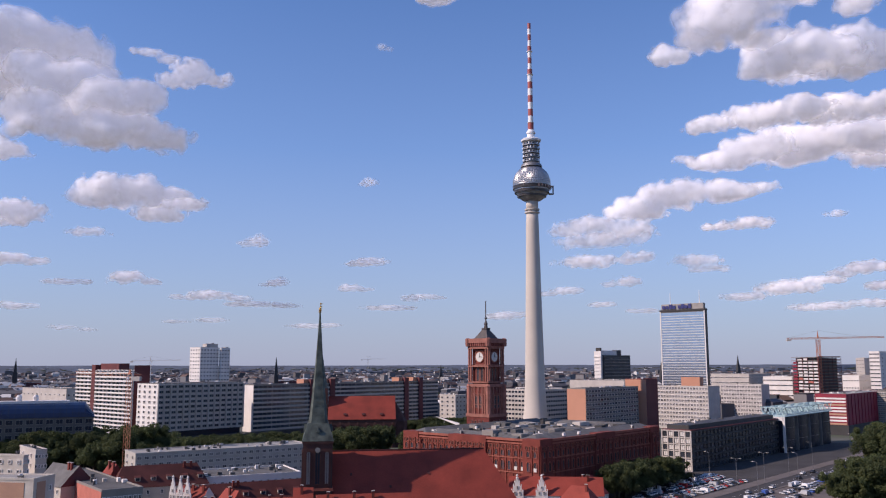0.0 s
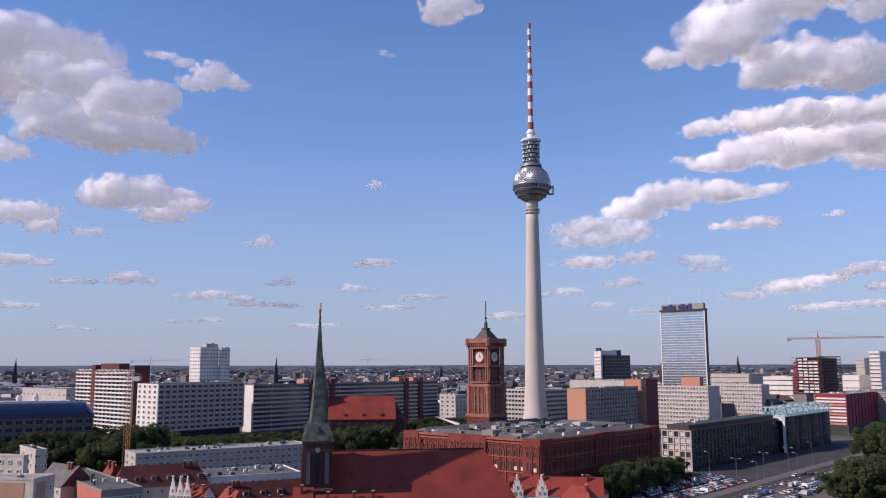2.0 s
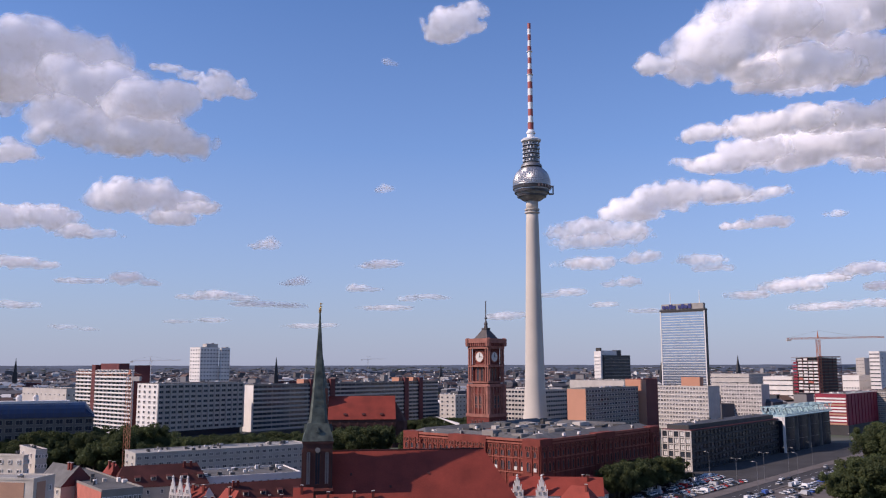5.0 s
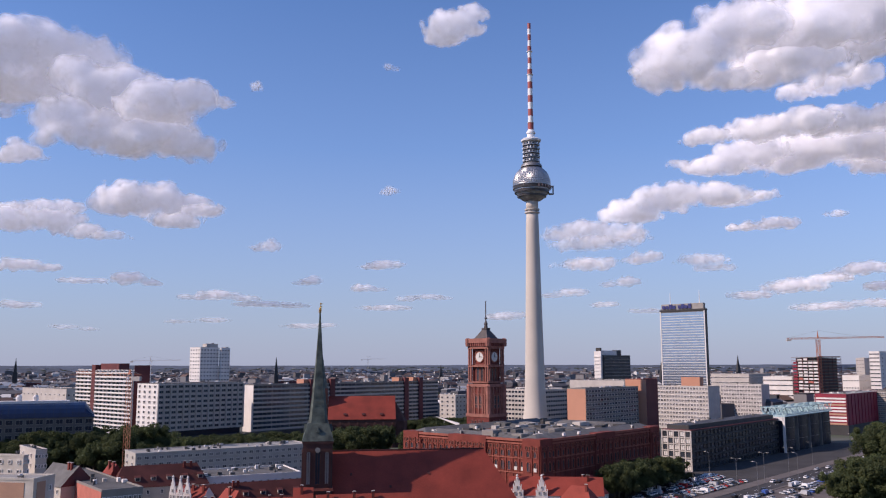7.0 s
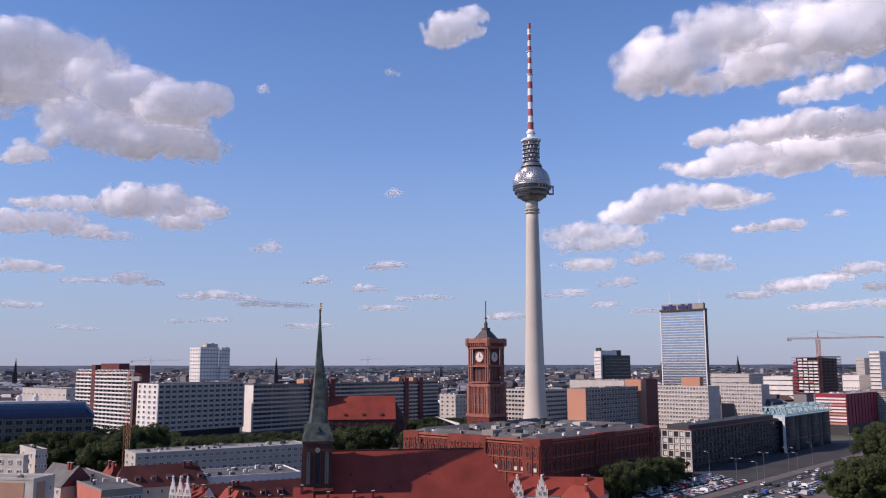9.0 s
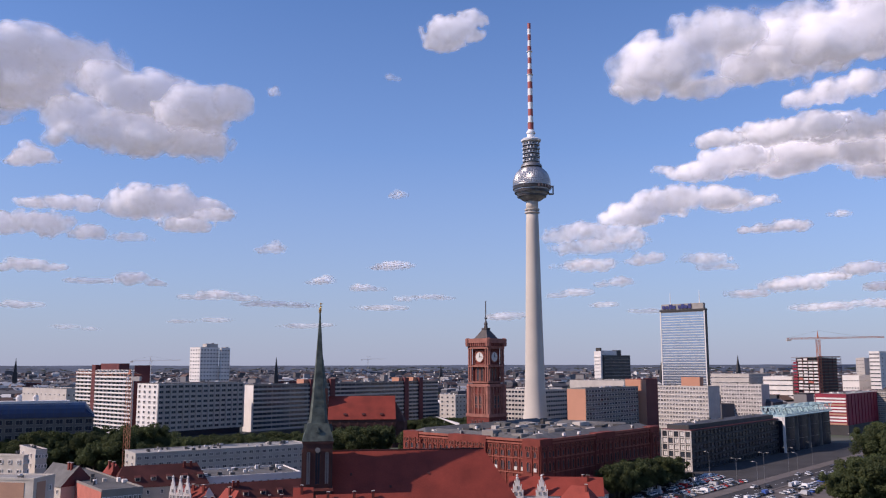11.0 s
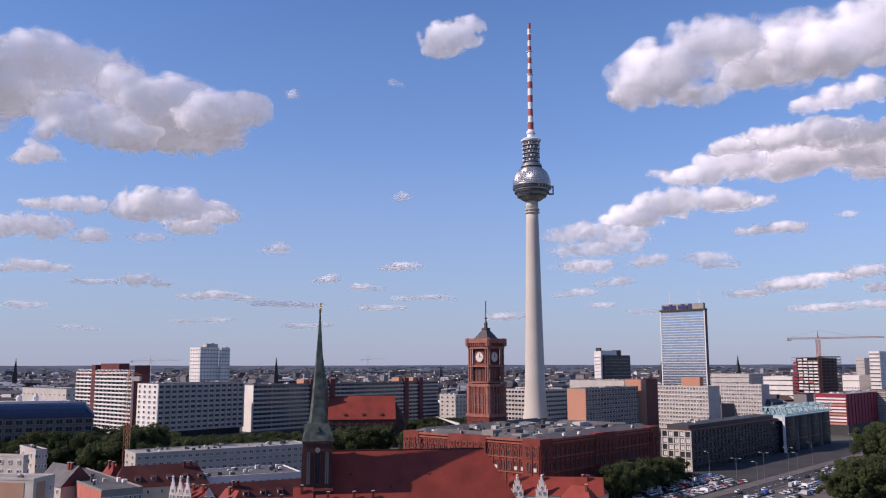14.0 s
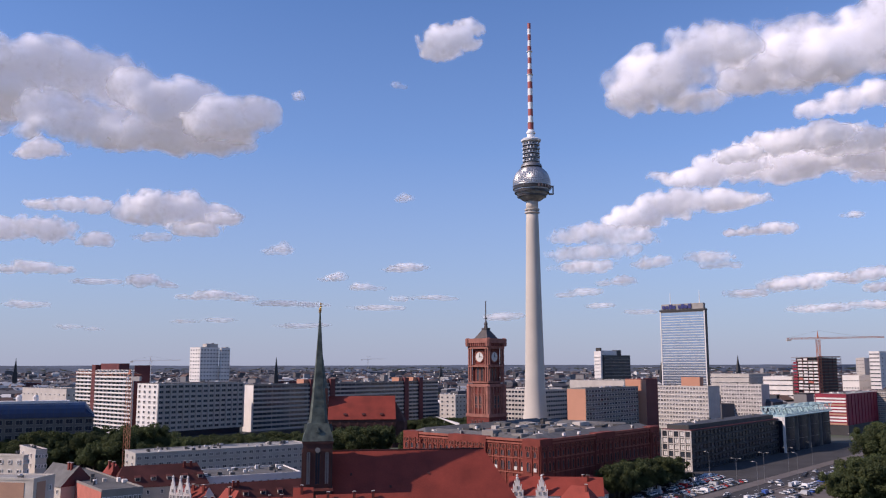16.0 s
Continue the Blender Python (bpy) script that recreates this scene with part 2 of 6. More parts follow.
def block(name, X, Y, turn, L, W, H, wall, label, rows=0, rc=0, lc=0, win=(1.6, 1.5), frame_m=None, end=None, roof=None, category="building", group="",
          base=1.5, glass=None, clutter=8, seed=1, plinth=None, top=0.8, bars=True):
    """A flat-roofed block: corner at X, Y; its x side L long, its y side W deep, H high."""
    b = thing(name, X, Y, 0, turn, label, category, group)
    s = Shape()
    s.box(0, L, 0, W, 0, H - 0.6, wall)
    part("wall", s, b)
    if end:
        s = Shape()
        s.box(-0.12, -0.004, 0.0, W, 3, H - 0.6, end)
        part("gable_cladding", s, b)
    s = Shape()
    t = 0.4
    s.box(0, L, 0, W, H - 0.58, H - 0.3, roof or ROOFGREY)
    for x0, x1, y0, y1 in ((-0.1, L + 0.1, -0.1, t), (-0.1, L + 0.1, W - t, W + 0.1), (-0.1, t, t, W - t), (L - t, L + 0.1, t, W - t)):
        s.box(x0, x1, y0, y1, H - 0.6, H + 0.1, wall)
    roof_clutter(s, L, W, H - 0.3, seed, clutter)
    part("roof", s, b)
    if rows:
        step = (H - top - base) / rows
        zs = [base + step * (i + 0.28) for i in range(rows)]
        fm, gm = frame_m or WHITE, glass or GLASS
        if rc:
            row_of_windows(b, "r", L, zs, rc, win[0], min(win[1], step * 0.7), fm, gm, bars=bars)
        if lc:
            row_of_windows(b, "l", W, zs, lc, win[0], min(win[1], step * 0.7), fm, gm, depth=0.12 if end else 0.0, bars=bars)
    return b


# ---- ground, streets, far city ----
def ground():
    s = Shape()
    n = 64
    s.add([(4950 * math.cos(2 * math.pi * i / n), 4950 * math.sin(2 * math.pi * i / n), 0) for i in range(n)], [tuple(range(n))], CITYGROUND)
    tagged(new("ground", s.mesh("ground")), "city ground of asphalt, paving and green plots", "ground", kind="structure")


def far_ridge():
    """Low wooded rise that closes the view all round."""
    rnd = random.Random(4)
    s = Shape()
    n = 360
    vs = []
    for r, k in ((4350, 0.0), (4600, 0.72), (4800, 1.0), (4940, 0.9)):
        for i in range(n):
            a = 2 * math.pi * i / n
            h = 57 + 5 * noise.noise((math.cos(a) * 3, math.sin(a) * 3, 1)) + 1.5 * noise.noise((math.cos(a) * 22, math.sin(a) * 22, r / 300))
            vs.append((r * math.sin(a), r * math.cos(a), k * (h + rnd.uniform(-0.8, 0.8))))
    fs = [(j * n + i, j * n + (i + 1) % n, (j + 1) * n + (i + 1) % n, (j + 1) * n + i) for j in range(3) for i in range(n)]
    # wood colour shifted towards blue, distance haze mixed into it
    s.add(vs, fs, mat("hazy_far_woods", (0.095, 0.115, 0.15), 0.95, 0.004, 0.4, bump=0, fine=0.05))
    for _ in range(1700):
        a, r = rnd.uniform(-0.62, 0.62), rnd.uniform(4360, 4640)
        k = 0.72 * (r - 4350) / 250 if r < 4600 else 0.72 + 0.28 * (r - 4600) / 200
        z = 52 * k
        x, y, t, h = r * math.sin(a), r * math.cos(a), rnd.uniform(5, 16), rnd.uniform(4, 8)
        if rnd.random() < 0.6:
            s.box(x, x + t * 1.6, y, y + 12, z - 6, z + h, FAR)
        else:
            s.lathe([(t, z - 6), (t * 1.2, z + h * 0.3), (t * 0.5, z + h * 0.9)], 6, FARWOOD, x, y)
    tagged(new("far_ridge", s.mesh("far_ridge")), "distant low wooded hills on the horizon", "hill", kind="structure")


def far_city():
    """Thousands of houses towards the horizon."""
    rnd = random.Random(9)
    w, r, v = Shape(), Shape(), Shape()
    for d in [860 + i * 30 + (i * i) * 0.22 for i in range(96)]:
        if d > 4500:
            break
        x = -0.62 * d
        while x < 0.62 * d:
            L, D = rnd.uniform(11, 36), rnd.uniform(10, 15)
            h = rnd.choice((13, 16, 18, 20, 22, 22, 24)) + rnd.uniform(-1, 1)
            if rnd.random() < 0.03:
                h += rnd.uniform(6, 18)
            y = d + rnd.uniform(-14, 14)
            if rnd.random() < 0.74:
                a = radians(rnd.choice((48.5, -41.5, 48.5, 5, 25)) + rnd.uniform(-4, 4))
                c, sn = math.cos(a), math.sin(a)
                a0, b0 = Shape(), Shape()
                a0.box(0, L, 0, D, 0, h, FAR)
                if rnd.random() < 0.6:
                    b0.gable(0, L, 0, D, h, h + rnd.uniform(3, 5), FARROOF, hip=rnd.choice((0, 0, 3)), over=0.3)
                else:
                    b0.box(0.3, L - 0.3, 0.3, D - 0.3, h, h + 0.6, FARROOF)
                for src, dst, m in ((a0, w, FAR), (b0, r, FARROOF)):
                    dst.add([(x + p * c - q * sn, y + p * sn + q * c, z) for p, q, z in src.v], src.f, m)
                if rnd.random() < 0.4:
                    k = Shape()
                    k.box(L * 0.3, L * 0.3 + 1.4, D * 0.4, D * 0.4 + 1, h + 1, h + 6, FAR)
                    w.add([(x + p * c - q * sn, y + p * sn + q * c, z) for p, q, z in k.v], k.f, FAR)
            else:
                for _ in range(5):
                    e, g, t = x + rnd.uniform(0, L), y + rnd.uniform(-12, 12), rnd.uniform(4, 7)
                    hh = rnd.uniform(11, 19)
                    v.lathe([(0.6 * t, 3), (t, hh * 0.4), (0.9 * t, hh * 0.7), (0.35 * t, hh)], 7, FARWOOD, e, g, rnd.uniform(0, 1))
            x += L * rnd.uniform(0.9, 1.35) + rnd.uniform(0, 7)
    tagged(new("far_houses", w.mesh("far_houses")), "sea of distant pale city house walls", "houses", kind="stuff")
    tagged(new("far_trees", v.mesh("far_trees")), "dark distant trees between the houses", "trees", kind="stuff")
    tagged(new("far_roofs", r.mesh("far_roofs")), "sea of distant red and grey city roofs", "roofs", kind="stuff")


def strip(name, pts, z, m, label, category):
    """A flat polygon with a rim, laid on the ground."""
    s = Shape()
    n = len(pts)
    s.add([(x, y, 0.0) for x, y in pts] + [(x, y, z) for x, y in pts],
          [tuple(range(n, 2 * n))] + [(i, (i + 1) % n, n + (i + 1) % n, n + i) for i in range(n)], m)
    return tagged(new(name, s.mesh(name)), label, category, kind="structure")


# ---- landmarks ----
def tv_tower(x, y):
    b = thing("television_tower", x, y, 0, 0, "tall concrete television tower with a steel sphere and striped mast", "tower")
    s = Shape()
    s.lathe([(16, 0), (13.2, 4), (11.2, 12), (9.6, 25), (8.6, 45), (7.9, 70), (7.0, 110), (6.2, 150), (5.5, 185), (5.0, 197)], 48, CONCRETE)
    part("shaft", s, b, "tapered pale concrete shaft", smooth=True)
    s = Shape()
    for z in (192.5, 195.2):
        s.lathe([(5.2, z), (6.5, z + 0.3), (6.5, z + 1.3), (5.2, z + 1.6)], 36, CONCRETE)
    part("collar", s, b)
    s = Shape()
    s.lathe([(5.3, 196), (5.3, 204)], 36, CONCRETE)
    part("neck", s, b, smooth=True)
    # sphere: rings of small pyramidal facets
    R, zc = 16.4, 219.0
    s = Shape()
    n, rings = 60, 26
    vs, fs = [], []
    for j in range(rings + 1):
        e = radians(-68 + j * 140 / rings)
        for i in range(n):
            a = 2 * math.pi * i / n
            vs.append((R * math.cos(e) * math.cos(a), R * math.cos(e) * math.sin(a), zc + R * math.sin(e)))
    for j in range(rings):
        for i in range(n):
            q = (j * n + i, j * n + (i + 1) % n, (j + 1) * n + (i + 1) % n, (j + 1) * n + i)
            c = sum((Vector(vs[k]) for k in q), Vector()) / 4
            o = Vector((c.x, c.y, c.z - zc)).normalized()
            vs.append(tuple(c + o * 0.38))
            k = len(vs) - 1
            fs += [(q[m], q[(m + 1) % 4], k) for m in range(4)]
    s.add(vs, fs, STEEL)
    part("sphere", s, b, "faceted stainless steel sphere")
    for z, t in ((215.2, 1.35), (211.6, 1.15), (208.0, 1.0)):
        r = math.sqrt(R * R - (z - zc) ** 2)
        s = Shape()
        s.lathe([(r - 0.6, z - t), (r + 0.55, z - t + 0.1), (r + 0.55, z + t - 0.1), (r - 0.6, z + t)], 60, BRONZE)
        part("window_band", s, b, "dark window band round the sphere")
        s = Shape()
        s.lathe([(r - 0.4, z + t), (r + 0.9, z + t + 0.05), (r + 0.9, z + t + 0.4), (r - 0.4, z + t + 0.5)], 60, STEEL)
        part("ledge", s, b)
    s = Shape()
    s.box(R - 1.5, R + 2.6, -2.0, 2.0, 209.5, 210.3, STEELDARK)
    s.box(R - 1.5, R + 2.6, -2.0, 2.0, 216.2, 217.0, STEELDARK)
    s.box(R + 1.9, R + 2.6, -2.0, 2.0, 210.3, 216.2, STEELDARK)
    part("maintenance_cradle", s, b)
    # panes coloured orange to imitate light caught in the glass
    for i in range(7):
        a = radians(-75 + i * 11)
        s = Shape()
        s.box(-0.7, 0.7, -0.35, 0.35, 0, 2.2, SUNLIT)
        part("lit_window", s, b, "window with an orange glint put into its colour", at=pose(17.0 * math.cos(a), 17.0 * math.sin(a), 213.9, 0, 0, math.degrees(a) + 90))
    # antenna platforms over the sphere
    s = Shape()
    s.lathe([(9.5, 234), (8.6, 236.5), (7.6, 237.2), (6.2, 238.0), (5.6, 257)], 32, STEELDARK)
    part("antenna_core", s, b, "grey steel antenna platform core")
    for z in (238.5, 242.2, 245.9, 249.6, 253.3):
        s = Shape()
        s.lathe([(5.6, z), (7.6, z + 0.1), (7.6, z + 0.55), (5.6, z + 0.6)], 32, STEEL)
        for i in range(16):
            a = 2 * math.pi * i / 16 + z
            s.lathe([(0.55, z + 0.6), (0.75, z + 1.2), (0.55, z + 2.4)], 8, STEELDARK if i % 3 else WHITEPAINT, 6.9 * math.cos(a), 6.9 * math.sin(a))
        part("antenna_platform", s, b, "ring platform with dish aerials")
    s = Shape()
    s.lathe([(6.2, 256.5), (8.6, 257.2), (8.9, 258.6), (7.9, 259.4), (3.6, 260.2), (3.2, 264.0), (4.2, 264.6), (4.0, 266), (3.1, 267), (2.8, 268)], 32, WHITEPAINT)
    part("mast_foot", s, b)
    z, k = 268.0, 0
    stops = [(290, 2.35), (321, 2.0), (366.5, 1.55)]
    while z < 366:
        h = 6.3 if z < 318 else 5.4
        r = 2.6 if z < 274 else 2.2 if z < 321 else 1.75 if z < 345 else 1.5
        s = Shape()
        zz = min(z + h, 367.5)
        s.lathe([(r, z), (r, zz)], 20, REDPAINT if k % 2 == 0 else WHITEPAINT)
        if k in (1, 8, 12):
            s.lathe([(r, z), (r + 0.7, z + 0.1), (r + 0.7, z + 0.6), (r, z + 0.7)], 20, WHITEPAINT)
        part("mast_section", s, b, "red mast section" if k % 2 == 0 else "white mast section", smooth=False)
        z, k = zz, k + 1
    # pavilion at the foot
    s = Shape()
    for i in range(6):
        a = 2 * math.pi * i / 6
        s.add([(10 * math.cos(a - 0.3), 10 * math.sin(a - 0.3), 7), (10 * math.cos(a + 0.3), 10 * math.sin(a + 0.3), 7), (34 * math.cos(a), 34 * math.sin(a), 15)], [(0, 1, 2)], ROOFPALE)
    s.lathe([(26, 0), (26, 7), (12, 8)], 24, GREYWALL)
    part("foot_pavilion", s, b, "folded low concrete pavilion")


def town_hall(X, Y, turn, L, W, H):
    """Red brick town hall: wings round courts, arcaded windows, and the clock tower at the back."""
    b = thing("town_hall", X, Y, 0, turn, "red brick town hall with round-arched windows and grey roofs", "town hall")
    for x0, x1, y0, y1 in ((0, L, 0, 15), (0, L, W - 15, W), (0, 15, 15, W - 15), (L - 15, L, 15, W - 15), (L * 0.45, L * 0.58, 15, W - 15)):
        s = Shape()
        s.box(x0, x1, y0, y1, 0, H - 1.2, BRICK)
        part("wing", s, b)
    s = Shape()
    for x0, x1, y0, y1 in ((0.6, L - 0.6, 0.6, 14.4), (0.6, L - 0.6, W - 14.4, W - 0.6), (0.6, 14.4, 15, W - 15), (L - 14.4, L - 0.6, 15, W - 15), (L * 0.46, L * 0.57, 15, W - 15)):
        if x1 - x0 > y1 - y0:
            s.gable(x0, x1, y0, y1, H - 1.15, H + 1.6, ZINC, hip=6)
        else:
            k = Shape()
            k.gable(y0, y1, -x1, -x0, H - 1.15, H + 1.55, ZINC, hip=0)
            s.add([(-q, p, z) for p, q, z in k.v], k.f, ZINC)
    s.box(14.5, L - 14.5, 14.5, W - 14.5, H - 4, H - 1.3, ROOFGREY)
    for i in range(7):
        a = 18 + i * (L - 36) / 7
        s.gable(a, a + 8, 20, W - 20, H - 1.3, H + 1.0, GLASS if i % 3 == 1 else ZINC)
    roof_clutter(s, L, 14, H, 3, 22)
    roof_clutter(s, 14, W, H, 5, 18)
    roof_clutter(s, L, W, H - 0.5, 8, 46)
    rnd = random.Random(19)
    for _ in range(34):
        a, c, e, g = rnd.uniform(2, L - 12), rnd.uniform(2, W - 12), rnd.uniform(3, 9), rnd.uniform(2, 7)
        s.box(a, a + e, c, c + g, H - 0.5, H + rnd.uniform(1.3, 2.6), rnd.choice((DARKGREY, ROOFGREY, ZINC, PALE, GREYWALL)))
    part("roof", s, b, "grey metal roof with vents and skylights")
    for z0, z1, o in ((H - 2.6, H - 1.9, 0.5), (H - 1.2, H - 0.1, 0.75), (H - 9.0, H - 8.5, 0.45), (H - 15.6, H - 15.1, 0.45)):
        s = Shape()
        s.box(-o, L + o, -o, 0.2, z0, z1, BRICKTRIM)
        s.box(-o, 0.2, 0.2, W + o, z0, z1, BRICKTRIM)
        part("cornice", s, b, "terracotta cornice band")
    # corner and middle pavilions stand proud
    for x0, x1, y0, y1 in ((-0.9, 9, -0.9, 9), (-0.9, 6, W - 10, W + 0.6), (L - 10, L + 0.6, -0.9, 6), (-0.9, 6, W * 0.36, W * 0.64), (L * 0.42, L * 0.58, -0.9, 6)):
        s = Shape()
        s.box(x0, x1, y0, y1, 0, H + 0.1, BRICK)
        part("pavilion", s, b)
    n_l, n_r = 22, 27
    for face, n, length in (("l", n_l, W), ("r", n_r, L)):
        me = window_mesh(2.1, 4.6, BRICKTRIM, GLASS, proud=0.35, arch=True)
        me2, me3 = window_mesh(2.1, 3.1, BRICKTRIM, GLASS, proud=0.35, arch=True), window_mesh(1.3, 1.9, BRICKTRIM, BRICKDARK, proud=0.3, arch=True, bars=False)
        blind = Shape()
        blind.box(-0.8, 0.8, -0.3, -0.2, 0.3, 1.9, CLOCK)
        blind = blind.mesh("window_blind")
        pil = Shape()
        pil.box(-0.35, 0.35, -0.4, 0.0, 0, H - 2.7, BRICK)
        pil = pil.mesh("pilaster")
        for i in range(n):
            p = (i + 0.5) * length / n
            inside = (p < 9.2 or p > length - 10.2 or length * (0.36 if face == "l" else 0.42) < p < length * (0.64 if face == "l" else 0.58))
            o = -0.92 if inside else -0.02
            for z, m in ((1.4, me), (H - 14.6, me), (H - 8.3, me2)):
                at = pose(p, o, z) if face == "r" else pose(o, p, z, 0, 0, -90)
                part("window", m, b, at=at)
                if face == "l" and m is me and (i * 5) % 7 < 4:
                    part("window_blind", blind, b, at=at)
            for k in (-0.25, 0.25):
                q = p + k * length / n
                part("frieze_arch", me3, b, at=pose(q, o, H - 4.9) if face == "r" else pose(o, q, H - 4.9, 0, 0, -90))
            for k in (-0.5,):
                q = p + k * length / n
                part("pilaster", pil, b, at=pose(q, o, 0) if face == "r" else pose(o, q, 0, 0, 0, -90))
    return b


def clock_tower(X, Y, turn, w=14.2):
    b = thing("clock_tower", X, Y, 0, turn, "red brick clock tower with corner columns and a spired roof", "tower")
    s = Shape()
    s.frustum(w + 2.5, w + 2.5, w + 2.5, w + 2.5, 0, 33, TOWERBRICK)
    s.frustum(w + 0.6, w + 0.6, w + 0.6, w + 0.6, 33, 50, TOWERBRICK)
    s.frustum(w - 2.8, w - 2.8, w - 2.8, w - 2.8, 50, 72, TOWERBRICK)
    part("shaft", s, b, "red brick shaft")
    for z0, z1, o in ((31.6, 33.4, 3.2), (48.8, 50.6, 1.8), (51.2, 51.9, 1.0), (60.4, 61.4, 1.0), (71.0, 72.4, 1.4), (74.4, 77.0, 3.2), (72.4, 74.4, 2.0)):
        s = Shape()
        s.frustum(w + o, w + o, w + o, w + o, z0, z1, TOWERTRIM)
        part("cornice", s, b, "terracotta cornice")
    for i in (-1, 1):
        for j in (-1, 1):
            for z0, z1 in ((51.9, 60.4), (61.4, 71.0)):
                for a, c in ((0, 0), (1.7, 0), (0, 1.7)):
                    s = Shape()
                    s.lathe([(0.75, z0), (0.55, z0 + 0.8), (0.55, z1 - 0.8), (0.75, z1)], 10, TOWERTRIM, i * (w / 2 + 0.1 - a), j * (w / 2 + 0.1 - c))
                    part("corner_column", s, b)
            s = Shape()
            s.lathe([(1.75, 33.4), (1.75, 48.6), (2.0, 49.2), (1.4, 50.4)], 8, TOWERTRIM, i * w / 2, j * w / 2, math.pi / 8)
            part("buttress", s, b, "octagonal corner buttress")
            s = Shape()
            s.lathe([(1.5, 72.4), (1.7, 74.4), (1.7, 76.9), (0.6, 77.3)], 8, TOWERTRIM, i * (w / 2 + 0.5), j * (w / 2 + 0.5), math.pi / 8)
            part("corner_turret", s, b)
    me, me2 = window_mesh(2.2, 7.6, TOWERTRIM, GLASS, proud=0.35, arch=True), window_mesh(1.5, 2.4, TOWERTRIM, GLASS, proud=0.3, arch=True)
    niche, small = window_mesh(7.4, 8.8, TOWERTRIM, TOWERBRICK, proud=0.5, arch=True, bars=False), window_mesh(2.6, 8.3, TOWERTRIM, GLASS, proud=0.45, arch=True)
    for k in range(4):
        q = pose(0, 0, 0, 0, 0, 90 * k)
        for z, off, h in ((36.5, w / 2 + 0.32, me), (52.6, w / 2 - 1.42, me)):
            for dx in (-1.5, 1.5):
                part("window", h, b, at=q @ pose(dx, -off, z))
        for dx in (-4, -1.4, 1.4, 4):
            part("window", me2, b, at=q @ pose(dx, -(w / 2 + 1.27), 27.6))
        for dx in (-4.6, -3.0, 0.0, 3.0, 4.6):
            s = Shape()
            s.box(dx - 0.32, dx + 0.32, -(w / 2 + 0.75), -(w / 2 + 0.3), 33.4, 48.8, TOWERTRIM)
            part("pilaster", s, b, at=q)
        for dz in (38.5, 44.5):
            s = Shape()
            s.box(-5.2, 5.2, -(w / 2 + 0.6), -(w / 2 + 0.3), dz, dz + 0.4, TOWERTRIM)
            part("string_course", s, b, at=q)
        part("clock_niche", niche, b, at=q @ pose(0, -(w / 2 - 1.41), 61.6))
        part("upper_arch", small, b, at=q @ pose(-1.5, -(w / 2 - 1.41), 51.95))
        part("upper_arch", small, b, at=q @ pose(1.5, -(w / 2 - 1.41), 51.95))
        s = Shape()
        s.lathe([(3.3, 0), (3.3, 0.5), (2.9, 0.55)], 28, TOWERTRIM)
        s.lathe([(2.75, 0.5), (2.75, 0.7)], 28, CLOCK)
        face = part("clock", s, b, "white clock face in a brick ring", at=q @ pose(0, -(w / 2 - 1.42), 66.2, 90, 0, 0))
        s = Shape()
        s.box(-0.14, 0.14, -0.3, 2.2, 0.72, 0.8, BLACK)
        s.box(-0.3, 1.6, -0.16, 0.16, 0.81, 0.88, BLACK)
        part("clock_pointer", s, face)
        s = Shape()
        for i in range(9):
            a = -w / 2 + (i + 0.5) * w / 9
            s.box(a - 0.4, a + 0.4, -(w / 2 + 1.3), -(w / 2 + 0.9), 72.5, 74.3, TOWERBRICK)
        part("corbel", s, b, at=q)
    s = Shape()
    s.frustum(w * 0.72, w * 0.72, w * 0.22, w * 0.22, 77, 82.4, SLATE)
    s.frustum(w * 0.26, w * 0.26, w * 0.26, w * 0.26, 82.4, 83.4, SLATE)
    s.lathe([(1.3, 83.4), (0.9, 85.2), (1.2, 85.6), (0.35, 88), (0.3, 99.5)], 10, SLATE)
    s.lathe([(0.3, 88.5), (0.8, 89.0), (0.8, 89.4), (0.3, 90)], 10, SLATE)
    part("spire_roof", s, b, "dark copper roof with a flagpole")


